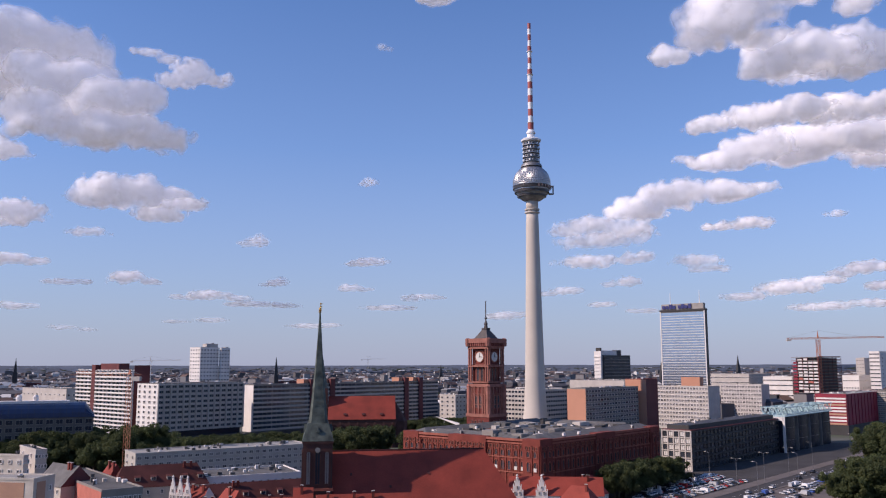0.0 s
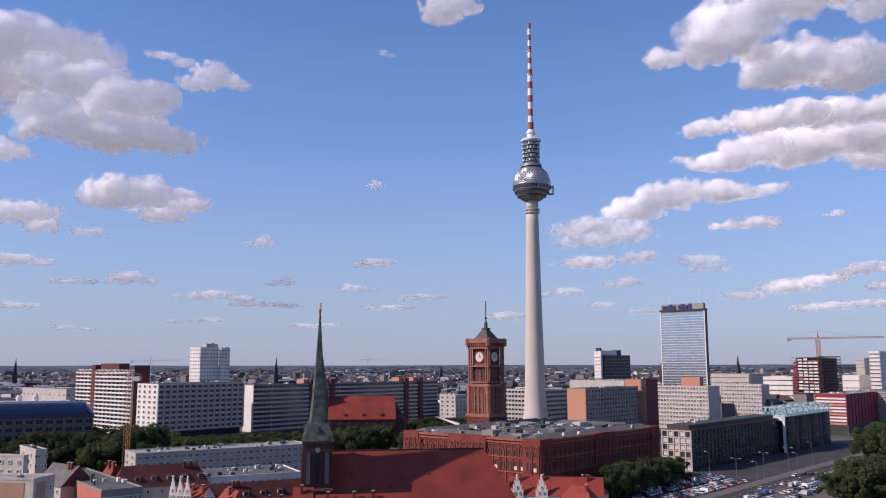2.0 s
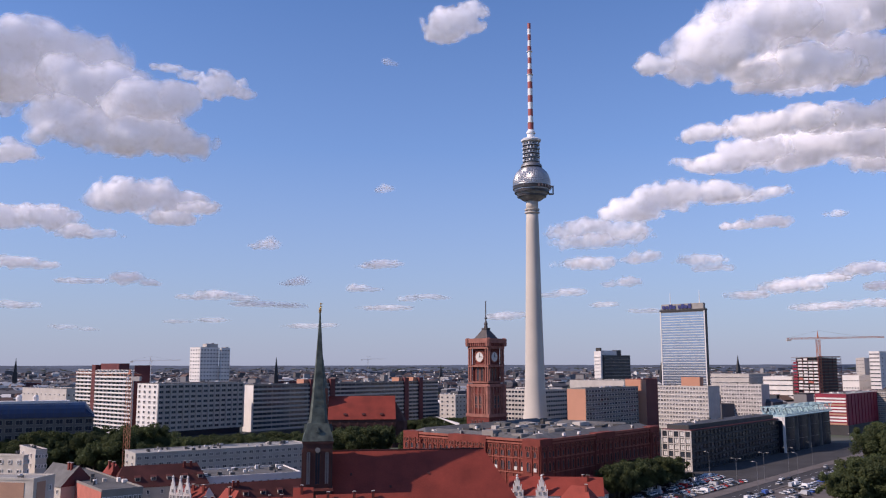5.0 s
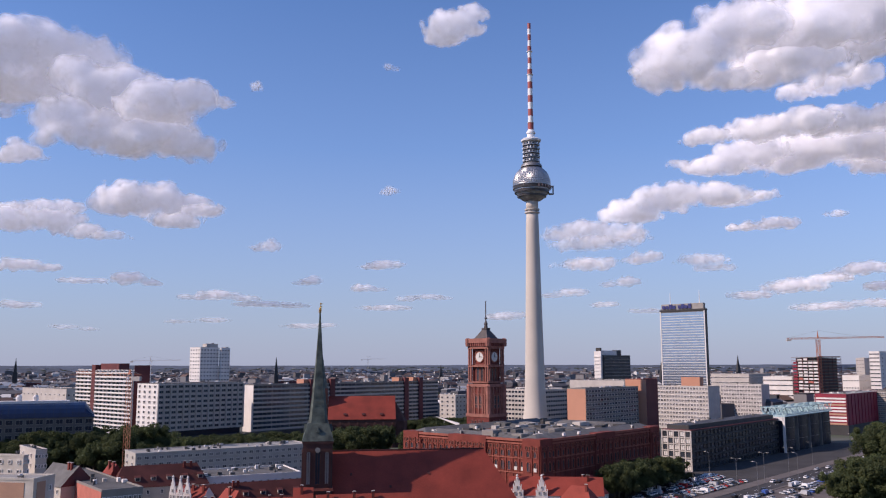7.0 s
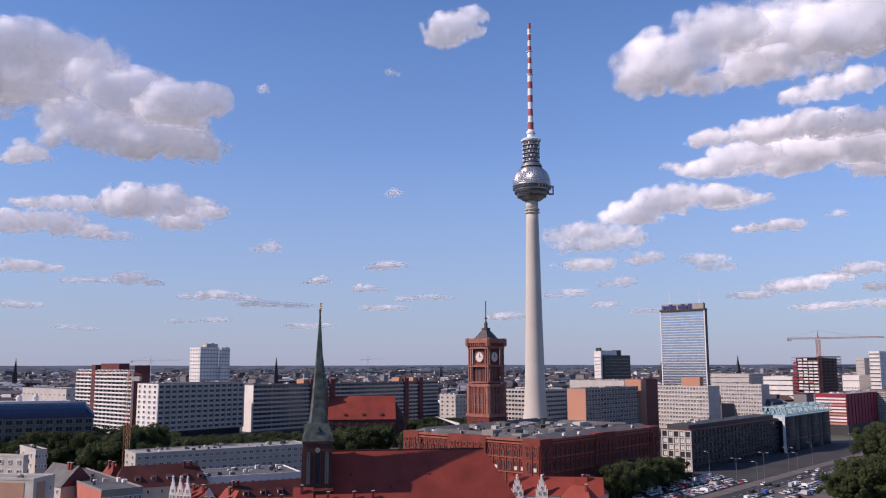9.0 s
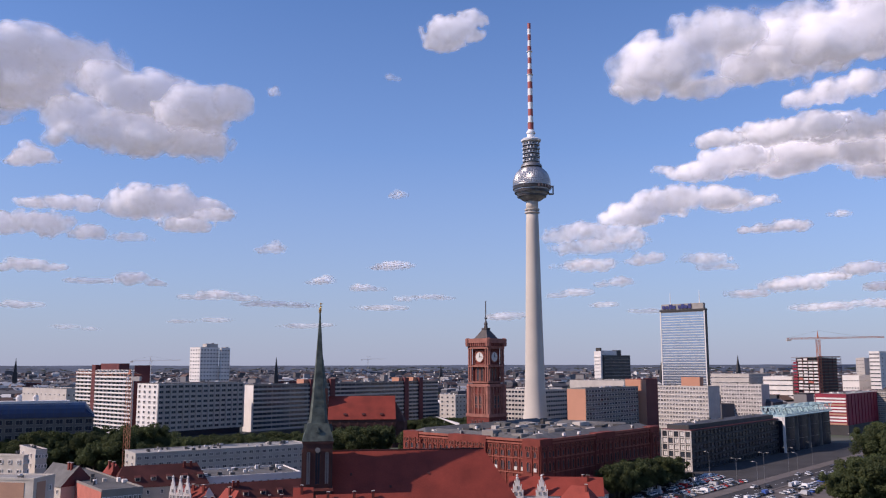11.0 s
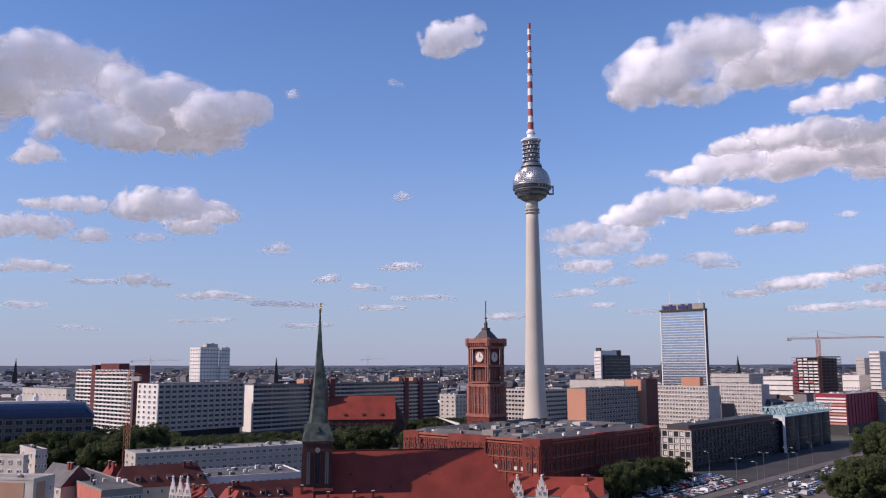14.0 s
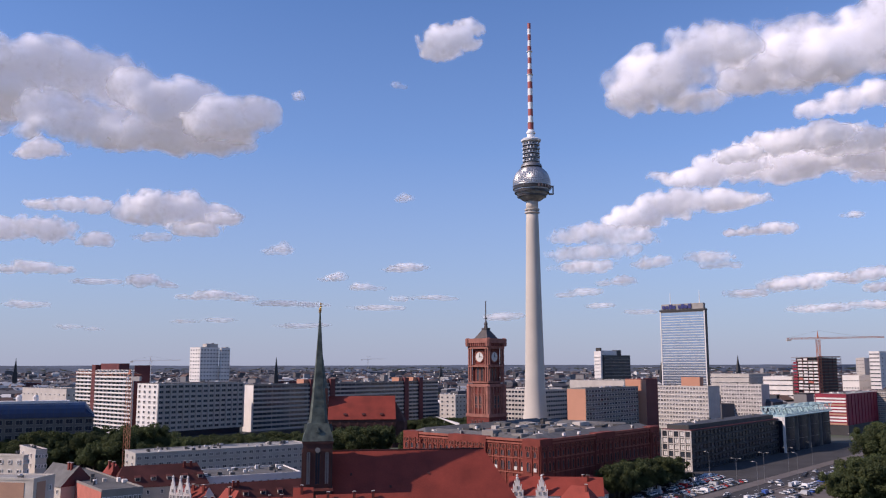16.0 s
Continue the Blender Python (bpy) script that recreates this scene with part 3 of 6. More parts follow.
def nikolai_church():
    """Brick church with two slim copper spires, one behind the other, and a steep red roof."""
    X, Y = -43.9, 300.0
    b = thing("church", X, Y, 0, 8.5, "dark brick church with slim green copper spires and steep red roof", "church")
    w = 10.3
    for dy in (0.0, 14.0):
        s = Shape()
        s.box(-w / 2, w / 2, dy, dy + w, 0, 35.4, BRICKDARK)
        part("tower", s, b, "dark brick church tower")
        s = Shape()
        for z in (18.5, 34.6):
            s.box(-w / 2 - 0.3, w / 2 + 0.3, dy - 0.3, dy + w + 0.3, z, z + 0.8, BRICKTRIM if z < 20 else BRICKDARK)
        part("cornice", s, b)
        yc = dy + w / 2
        s = Shape()
        n = 8
        t0 = math.pi / 8
        s.frustum(w + 0.7, w + 0.7, 7.2, 7.2, 35.4, 41.5, COPPER, 0, yc)
        prof = ((4.3, 41.2), (3.5, 46.5), (2.95, 51), (1.85, 61), (1.1, 70), (0.25, 81.2))
        ang = [radians(45 + 90 * (k // 2) + (-9 if k % 2 == 0 else 9)) for k in range(8)]
        vs = [(r * math.cos(a), yc + r * math.sin(a), z) for r, z in prof for a in ang]
        s.add(vs, [(j * 8 + k, j * 8 + (k + 1) % 8, (j + 1) * 8 + (k + 1) % 8, (j + 1) * 8 + k) for j in range(5) for k in range(8)] + [tuple(range(40, 48))], COPPER)
        for i in range(8):
            a = t0 + i * math.pi / 4
            for z in (47, 50, 54, 58):
                r = 3.05 + (0.3 - 3.05) * (z - 46.5) / 32
                s.box(r * math.cos(a) - 0.1, r * math.cos(a) + 0.1, yc + r * math.sin(a) - 0.1, yc + r * math.sin(a) + 0.1, z, z + 0.9, COPPER)
        part("spire", s, b, "slim green copper spire")
        for a in range(4):
            s = Shape()
            s.gable(-0.8, 0.8, -0.7, 0.7, 0, 1.7, COPPER)
            part("spire_dormer", s, b, at=pose(0, yc, 38.4, 0, 0, 90 * a) @ pose(0, -4.3, 0, 0, 0, 90))
        s = Shape()
        s.lathe([(0.1, 81.0), (0.55, 81.6), (0.55, 82.1), (0.1, 82.7), (0.08, 84.3)], 10, GOLD, 0, yc)
        s.box(-0.1, 0.7, yc - 0.04, yc + 0.04, 83.6, 84.1, GOLD)
        part("finial", s, b, "gilded ball and weather vane")
    me = window_mesh(1.7, 11.5, BRICKDARK, GREYWALL, proud=0.3, arch=True)
    me2 = window_mesh(2.0, 12.5, BRICKDARK, DARKGLASS, proud=0.2, arch=True)
    for dx, m in ((-3.2, me), (0.0, me2), (3.2, me)):
        part("blind_window", m, b, at=pose(dx, -0.02, 20.6))
    for dy in (1.8, 5.1, 8.4):
        part("blind_window", me, b, at=pose(-w / 2 - 0.02, dy, 20.6, 0, 0, -90))
    s = Shape()
    s.lathe([(0.9, 0), (0.9, 0.3)], 16, GREYWALL)
    part("roundel", s, b, at=pose(0, -0.3, 32.4, 90, 0, 0))
    # nave and aisles under one great roof
    x_end = 61.2 + 13.0
    s = Shape()
    s.box(w / 2, x_end, -0.8, 25.2, 0, 8.2, BRICKDARK)
    part("nave_wall", s, b)
    s = Shape()
    x0, x1, zr, ze = w / 2 + 0.02, 61.2, 30.9, 8.0
    yc = 12.2
    vs = [(x0, -1.4, ze), (x1 + 14.0, -1.4, ze), (x1 + 14.0, 25.8, ze), (x0, 25.8, ze), (x0, yc, zr), (x1, yc, zr), (x1 + 7.0, -1.0, ze), (x1 + 7.0, 25.4, ze)]
    s.add(vs, [(0, 1, 5, 4), (2, 3, 4, 5), (1, 2, 5), (3, 0, 4), (3, 2, 1, 0)], TILE)
    s.box(x0, x1, yc - 0.25, yc + 0.25, zr - 0.25, zr + 0.2, TILEDARK)
    part("nave_roof", s, b, "steep red tiled roof with a hipped end")
    for i, dx in enumerate((12, 26, 40)):
        s = Shape()
        s.gable(-0.4, 0.4, -0.6, 0.9, 0, 0.8, TILEDARK)
        part("roof_dormer", s, b, at=pose(dx, 5.0 if i % 2 else 7.5, 18.4 if i % 2 else 22.6, 0, 0, 0))


def marien_church():
    X, Y = -86.6, 640.0
    b = thing("church", X, Y, 0, 6, "medieval brick hall church with a broad red tiled roof", "church")
    L = 50.9
    s = Shape()
    s.box(0, L, 0, 24, 0, 21, BRICKDARK)
    part("nave_wall", s, b)
    s = Shape()
    s.gable(0, L, -0.6, 24.6, 21, 38.0, TILE, hip=0, end=BRICKDARK)
    part("nave_roof", s, b, "broad red tiled roof")
    s = Shape()
    s.lathe([(9.5, 0), (9.5, 19), (0.5, 33)], 8, BRICKDARK, L, 12)
    part("apse", s, b)
    for i in range(8):
        s = Shape()
        s.box(-0.6, 0.6, -0.9, 0, 0, 17, BRICKDARK)
        s.frustum(1.2, 0.9, 1.2, 0.1, 17, 19, BRICKDARK, 0, -0.44)
        part("buttress", s, b, at=pose(2.5 + i * (L - 5) / 7, 0, 0))
    me = window_mesh(1.7, 11.0, BRICKDARK, DARKGLASS, proud=0.3, arch=True)
    for i in range(7):
        part("window", me, b, at=pose(2.5 + (i + 0.5) * (L - 5) / 7, -0.02, 4.5))
    s = Shape()
    s.box(-12.5, -0.5, 6, 18, 0, 44, BRICKDARK)
    s.lathe([(6.0, 44), (4.2, 52), (3.0, 60), (0.3, 78)], 8, COPPER, -6.5, 12)
    part("west_tower", s, b, "brick west tower with a copper lantern")
    for i in range(3):
        s = Shape()
        s.gable(-1.2, 1.2, -1, 2.2, 0, 1.4, TILEDARK)
        part("roof_dormer", s, b, at=pose(L * (0.25 + 0.27 * i), 1.7, 24.3))


# ---- plants ----
def crown_mesh(seed, n=15000, leaf=0.27):
    """A crown of leaf clumps round many lobes, with an uneven outline and gaps; about 10 wide and 9 high, base at z=0."""
    rnd = random.Random(seed)
    lobes = [(Vector((rnd.gauss(0, 2.4), rnd.gauss(0, 2.4), rnd.uniform(1.0, 7.8))), rnd.uniform(0.6, 1.5)) for _ in range(58)]
    lobes.append((Vector((0, 0, 4.2)), 3.0))
    s = Shape()
    vs, fs = [], []
    for _ in range(n):
        c, r = rnd.choice(lobes)
        d = Vector((rnd.gauss(0, 1), rnd.gauss(0, 1), rnd.gauss(0, 1))).normalized()
        p = c + d * r * rnd.uniform(0.55, 1.2)
        a = (d + Vector((rnd.gauss(0, 0.5), rnd.gauss(0, 0.5), rnd.gauss(0, 0.5) + 0.3))).normalized()
        u = a.orthogonal().normalized()
        u = Matrix.Rotation(rnd.uniform(0, 6.28), 3, a) @ u
        w = a.cross(u)
        k = len(vs)
        t = leaf * rnd.uniform(0.6, 1.3)
        vs += [p - u * t, p - w * t * 0.6 + a * 0.1, p + u * t, p + w * t * 0.6 + a * 0.1]
        fs.append((k, k + 1, k + 2, k + 3))
    s.add(vs, fs, LEAF)
    return s.mesh("crown")


def trunk_mesh(seed):
    rnd = random.Random(seed)
    s = Shape()
    s.lathe([(0.5, -2.3), (0.36, -1.6), (0.28, 0.5), (0.18, 3.5), (0.06, 6.5)], 8, BARK)
    for _ in range(6):
        a = rnd.uniform(0, 6.28)
        z = rnd.uniform(0, 2.5)
        s.beam((0, 0, z), (2.4 * math.cos(a), 2.4 * math.sin(a), z + rnd.uniform(1.8, 3)), 0.16, BARK)
    return s.mesh("trunk")


TREES = []


def make_trees():
    for k in range(4):
        TREES.append((crown_mesh(20 + k), trunk_mesh(40 + k)))


def tree(x, y, h, seed, label="leafy green deciduous street tree", group="trees in the park", wide=1.0):
    rnd = random.Random(seed)
    b = thing("tree", x, y, 0, rnd.uniform(0, 360), label, "tree", group)
    k = h / 12.6
    cr, tr = TREES[seed % 4]
    at = pose(0, 0, 2.3 * k) @ Matrix.Diagonal((k * wide * rnd.uniform(0.9, 1.2), k * wide * rnd.uniform(0.9, 1.2), k * 1.08, 1))
    part("trunk", tr, b, at=at)
    part("crown", cr, b, at=at)
    return b


# ---- clouds ----
def fbm(shape, spacing, octaves, first, seed):
    """Smooth value noise on a grid, octave on octave, about -1 to 1."""
    rng = np.random.RandomState(seed)
    total, amp, norm, size = np.zeros(shape, np.float32), 1.0, 0.0, first
    for _ in range(octaves):
        cells = [int(n * spacing / size) + 3 for n in shape]
        lat = rng.uniform(-1, 1, cells).astype(np.float32)
        for ax, n in enumerate(shape):
            t = np.arange(n) * spacing / size
            i = t.astype(int)
            f = (t - i).astype(np.float32)
            f = f * f * (3 - 2 * f)
            sh = [1, 1, 1]
            sh[ax] = n
            f = f.reshape(sh)
            lat = np.take(lat, i, axis=ax) * (1 - f) + np.take(lat, i + 1, axis=ax) * f
        total += amp * lat
        norm += amp
        amp *= 0.5
        size *= 0.5
    return total / norm


def skin(field, level):
    """The closed surface on which a field on a grid equals level: one vertex in each cell that it crosses."""
    g = field - level
    inside = g > 0
    corners = [(a, b, c) for a in (0, 1) for b in (0, 1) for c in (0, 1)]
    n = tuple(k - 1 for k in g.shape)
    cnt = sum(inside[a:a + n[0], b:b + n[1], c:c + n[2]].astype(np.int8) for a, b, c in corners)
    act = (cnt > 0) & (cnt < 8)
    idx = np.full(n, -1, np.int64)
    cells = np.argwhere(act)
    idx[act] = np.arange(len(cells))
    pos, wt = np.zeros((len(cells), 3)), np.zeros(len(cells))
    for i, p in enumerate(corners):
        for q in corners[i + 1:]:
            if sum(abs(a - b) for a, b in zip(p, q)) != 1:
                continue
            ga = g[cells[:, 0] + p[0], cells[:, 1] + p[1], cells[:, 2] + p[2]]
            gb = g[cells[:, 0] + q[0], cells[:, 1] + q[1], cells[:, 2] + q[2]]
            x = (ga > 0) != (gb > 0)
            t = np.where(x, ga / np.where(ga == gb, 1, ga - gb), 0)
            pt = np.array(p) + t[:, None] * (np.array(q) - np.array(p))
            pos[x] += pt[x]
            wt[x] += 1
    verts = cells + pos / wt[:, None]
    quads = []
    for ax in range(3):
        o = [a for a in range(3) if a != ax]
        s0 = [slice(1, n[0]), slice(1, n[1]), slice(1, n[2])]
        s0[ax] = slice(0, n[ax])
        s1 = list(s0)
        s1[ax] = slice(1, n[ax] + 1)
        e0, e1 = inside[tuple(s0)], inside[tuple(s1)]
        where = np.argwhere(e0 != e1)
        if not len(where):
            continue
        flip = e0[tuple(where.T)]
        base = where + np.array([0 if a == ax else 1 for a in range(3)])
        d1, d2 = np.zeros(3, int), np.zeros(3, int)
        d1[o[0]], d2[o[1]] = 1, 1
        q = np.stack([idx[tuple((base - k).T)] for k in (0 * d1, d1, d1 + d2, d2)], 1)
        if ax == 1:
            flip = ~flip
        q[flip] = q[flip][:, ::-1]
        quads.append(q[:, ::-1])
    return verts, np.concatenate(quads) if quads else np.zeros((0, 4), int)


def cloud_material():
    """White water droplets: light wanders inside, an added glow lifts the shaded sides, and thin rims let the sky
    through.
    """
    m = bpy.data.materials.new("cloud")
    m.use_nodes = True
    n, l = m.node_tree.nodes, m.node_tree.links
    p = n["Principled BSDF"]
    p.inputs["Base Color"].default_value = (0.63, 0.64, 0.69, 1)
    p.inputs["Roughness"].default_value, p.inputs["Specular IOR Level"].default_value = 1.0, 0.0
    p.inputs["Subsurface Weight"].default_value = 1.0
    p.inputs["Subsurface Radius"].default_value = (1, 1, 1)
    p.inputs["Subsurface Scale"].default_value = 260.0
    # lavender emission stands in for sunlight scattered through the droplets
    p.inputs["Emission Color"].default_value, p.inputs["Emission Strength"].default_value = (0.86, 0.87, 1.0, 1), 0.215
    tc, nz, mr, held, mul, ex, sub = (n.new("ShaderNode" + k) for k in ("TexCoord", "TexNoise", "MapRange", "Attribute", "Math", "Math", "Math"))
    nz.inputs["Scale"].default_value, nz.inputs["Detail"].default_value, nz.inputs["Roughness"].default_value = 0.012, 4, 0.5
    l.new(tc.outputs["Object"], nz.inputs["Vector"])
    l.new(nz.outputs["Fac"], mr.inputs["Value"])
    mr.inputs["From Min"].default_value, mr.inputs["From Max"].default_value = 0.34, 0.66
    mr.inputs["To Min"].default_value, mr.inputs["To Max"].default_value = -0.35, -1.5
    held.attribute_name = "depth_of_mist"
    mul.operation, ex.operation, sub.operation = "MULTIPLY", "EXPONENT", "SUBTRACT"
    l.new(held.outputs["Fac"], mul.inputs[0])
    l.new(mr.outputs[0], mul.inputs[1])
    l.new(mul.outputs[0], ex.inputs[0])
    sub.inputs[0].default_value = 1.0
    l.new(ex.outputs[0], sub.inputs[1])
    l.new(sub.outputs[0], p.inputs["Alpha"])
    b = n.new("ShaderNodeBump")
    b.inputs["Strength"].default_value, b.inputs["Distance"].default_value = 0.2, 6.0
    l.new(nz.outputs["Fac"], b.inputs["Height"])
    l.new(b.outputs[0], p.inputs["Normal"])
    return m


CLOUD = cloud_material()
CLOUDS = []


def cloud(label, way):
    """A cloud that drifts along way, rows of seconds and place; its puffs are added to it."""
    b = thing("cloud", *way[0][1], 0, label, "cloud", "clouds")
    CLOUDS.append((b, way, ()))
    return b


def puff(parent, seed, dense, tilt, lobes, way, fine=5.0, cells=300000):
    """One billowing piece of a cloud, of lobes (across, up, half width, half height); it thins out towards its rims. way: its own drift in the cloud."""
    a0, a1 = min(l[0] - l[2] for l in lobes), max(l[0] + l[2] for l in lobes)
    c0, c1 = min(l[1] - l[3] for l in lobes), max(l[1] + l[3] for l in lobes)
    deep = 0.5 * max(l[3] + 0.35 * l[2] for l in lobes)
    big = max(l[3] for l in lobes)
    pad = 0.55 * big + 3 * fine
    span = (a1 - a0 + 2 * pad, 2 * deep + 2 * pad, c1 - c0 + 2 * pad)
    fine = max(fine, (span[0] * span[1] * span[2] / cells) ** (1 / 3))
    shape = tuple(int(k / fine) + 2 for k in span)
    ax = [np.arange(n, dtype=np.float32) * fine for n in shape]
    x, y, z = ax[0][:, None, None] + a0 - pad, ax[1][None, :, None] - deep - pad, ax[2][None, None, :] + c0 - pad
    f = np.full(shape, -9.0, np.float32)
    for cx, cz, rx, rz in lobes:
        ry = 0.5 * (rz + 0.35 * rx)
        up = (z - cz) / rz
        up = np.where(up < 0, up * 1.15, up)
        f = np.maximum(f, 1 - np.sqrt(((x - cx) / rx) ** 2 + (y / ry) ** 2 + up ** 2))
    nz = fbm(shape, fine, 3, big * 1.1, seed)
    f = f + 0.5 * nz
    # fine billows and rags eat into the smooth body and give the rim its outline
    billow = np.abs(fbm(shape, fine, 2, big * 0.6, seed + 77)) + 0.6 * np.abs(fbm(shape, fine, 2, big * 0.25, seed + 154))
    rim = f + 0.55 * (billow - 0.34) + 0.30 * fbm(shape, fine, 3, big * 0.2, seed + 231)
    for k in (f[0], f[-1], f[:, 0], f[:, -1], f[:, :, 0], f[:, :, -1]):
        k[...] = -1
    for k in (0, 1, 2, 0, 1, 2):
        f = (np.roll(f, 1, k) + f * 2 + np.roll(f, -1, k)) / 4
    level = -0.14
    vs, q = skin(f, level)
    thick = (np.clip((rim - 0.02) / 0.35, 0, 1) * (f > level)).sum(1) * fine
    for k in (0, 1):
        thick = (np.roll(thick, 1, k) + thick * 2 + np.roll(thick, -1, k)) / 4
    i, j = vs[:, 0].astype(int), vs[:, 2].astype(int)
    u, w = vs[:, 0] - i, vs[:, 2] - j
    d = thick[i, j] * (1 - u) * (1 - w) + thick[i + 1, j] * u * (1 - w) + thick[i, j + 1] * (1 - u) * w + thick[i + 1, j + 1] * u * w
    vs = vs * fine + np.array([a0 - pad, -deep - pad, c0 - pad])
    me = bpy.data.meshes.new("puff")
    me.from_pydata(vs.tolist(), [], q.tolist())
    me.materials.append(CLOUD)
    me.polygons.foreach_set("use_smooth", [True] * len(me.polygons))
    me.attributes.new("depth_of_mist", "FLOAT", "POINT").data.foreach_set("value", np.maximum(d * dense * 4.6 / (big + 20.0) - 0.11, 0).astype(np.float32))
    ob = part("puff", me, parent, at=pose(*(way[0][1] if way else (0, 0, 0)), tilt[0], 0, tilt[1]))
    if way:
        CLOUDS.append((ob, way, (tilt[0], 0, tilt[1])))




# ---- build: setting ----
ground()
far_ridge()
far_city()
make_trees()


# ---- street furniture and cars ----
PAINTS = [mat("car_paint_" + n, c, 0.3, 0.5, 0.1, bump=0, spec=0.5) for n, c in
          (("white", (0.78, 0.78, 0.78)), ("silver", (0.45, 0.46, 0.48)), ("black", (0.02, 0.02, 0.024)), ("red", (0.45, 0.03, 0.03)), ("blue", (0.05, 0.12, 0.4)), ("yellow", (0.75, 0.42, 0.03)))]
CARNAMES = ["white", "silver grey", "black", "red", "blue", "yellow"]
CARS = {}


def car(x, y, turn, paint, van=False, group="parked cars", state="parked beside the street"):
    """A car 4.4 long, or a van 5.6 long, nose along x."""
    key = (paint, van)
    if key not in CARS:
        L, w = (5.6, 2.0) if van else (4.4, 1.78)
        s = Shape()
        prof = [(-L / 2, 0.35), (L / 2, 0.35), (L / 2, 0.7), (L / 2 - 0.15, 0.85), (L * 0.24, 0.98), (-L / 2 + 0.05, 1.0)]
        cab = [(-L / 2 + 0.2, 0.98), (L * 0.24, 0.96), (L * 0.08, 1.46), (-L * 0.32, 1.44)]
        if van:
            prof[-1] = (-L / 2 + 0.05, 1.2)
            cab = [(-L / 2 + 0.06, 1.15), (L * 0.33, 1.0), (L * 0.2, 2.15), (-L / 2 + 0.1, 2.2)]
        g = Shape()
        for sh, pr, ww, m in ((s, prof, w, PAINTS[paint]), (g, cab, w - 0.22, PAINTS[paint] if van else GLASS)):
            n = len(pr)
            sh.add([(a, k * ww / 2, c) for k in (-1, 1) for a, c in pr],
                   [tuple(range(n)), tuple(range(2 * n - 1, n - 1, -1))] + [((i + 1) % n, i, n + i, n + (i + 1) % n) for i in range(n)], m)
        r = Shape()
        top = cab[2:4]
        r.box(top[1][0] + 0.05, top[0][0] - 0.03, -w / 2 + 0.16, w / 2 - 0.16, top[0][1] - 0.02, top[0][1] + 0.05, PAINTS[paint])
        t = Shape()
        t.lathe([(0.2, -0.1), (0.32, -0.1), (0.32, 0.1), (0.2, 0.1)], 12, BLACK)
        t.lathe([(0.19, -0.11), (0.19, 0.11)], 8, STEELDARK)
        CARS[key] = (s.mesh("body"), g.mesh("cabin"), r.mesh("roof"), t.mesh("wheel"), L, w)
    bm, gm, rm, tm, L, w = CARS[key]
    b = thing("van" if van else "car", x, y, GROUND_UP, turn, CARNAMES[paint] + (" delivery van " if van else " passenger car ") + state, "van" if van else "car", group)
    part("body", bm, b)
    part("cabin", gm, b)
    part("roof", rm, b)
    for i in (-1, 1):
        for j in (-1, 1):
            part("wheel", tm, b, at=pose(i * L * 0.31, j * (w / 2 - 0.1), 0.32, 90, 0, 0))
    return b


def street_lamp(x, y, h=10.0, turn=0.0, arms=1):
    b = thing("street_lamp", x, y, 0, turn, "tall grey steel street lamp beside the road", "lamp", "street lamps")
    s = Shape()
    s.lathe([(0.2, 0), (0.18, 1.0), (0.12, 1.2), (0.09, h)], 8, STEELDARK)
    part("pole", s, b)
    for k in range(arms):
        s = Shape()
        g = 1 if k == 0 else -1
        s.beam((0, 0, h - 0.1), (g * 1.8, 0, h + 0.25), 0.12, STEELDARK)
        s.box(min(g * 1.6, g * 2.7), max(g * 1.6, g * 2.7), -0.22, 0.22, h + 0.16, h + 0.36, PALE)
        part("lamp_head", s, b)


def lattice(s, a, b, w, n, t, m):
    """A square lattice girder from a to b."""
    a, b = Vector(a), Vector(b)
    d = (b - a).normalized()
    u = d.cross(Vector((0, 0, 1)) if abs(d.z) < 0.9 else Vector((1, 0, 0))).normalized() * w / 2
    v = d.cross(u).normalized() * w / 2
    ring = [(-1, -1), (1, -1), (1, 1), (-1, 1)]
    for i, j in ring:
        s.beam(a + i * u + j * v, b + i * u + j * v, t, m)
    for k in range(n):
        p, q = a.lerp(b, k / n), a.lerp(b, (k + 1) / n)
        for e in range(4):
            (i, j), (g, h) = ring[e], ring[(e + 1) % 4]
            s.beam(p + i * u + j * v, q + g * u + h * v, t * 0.6, m)


def tower_crane(x, y, h, jib, back, turn, m, label, w=1.8, bar=0.28, head=9.5):
    b = thing("tower_crane", x, y, 0, turn, label, "crane")
    s = Shape()
    lattice(s, (0, 0, 0), (0, 0, h), w, int(h / 2.4), bar, m)
    part("mast", s, b)
    s = Shape()
    lattice(s, (-back, 0, h + 0.8), (jib, 0, h + 2.4), 1.4, int(jib / 2.4), bar * 0.9, m)
    part("jib", s, b)
    s = Shape()
    s.box(-back, -back + 4.5, -1.0, 1.0, h - 1.8, h + 0.4, PALE)
    part("counterweight", s, b)
    s = Shape()
    s.frustum(1.6, 1.6, 0.3, 0.3, h + 1.4, h + head, m)
    part("mast_head", s, b)
    s = Shape()
    s.beam((0, 0, h + head - 0.2), (jib * 0.7, 0, h + 2.6), 0.14, STEELDARK)
    s.beam((0, 0, h + head - 0.2), (-back + 1, 0, h + 1.6), 0.14, STEELDARK)
    part("stay", s, b)
    s = Shape()
    s.box(0.9, 2.4, -1.5, -0.4, h - 1.6, h + 0.6, WHITEPAINT)
    part("cab", s, b)
    return b


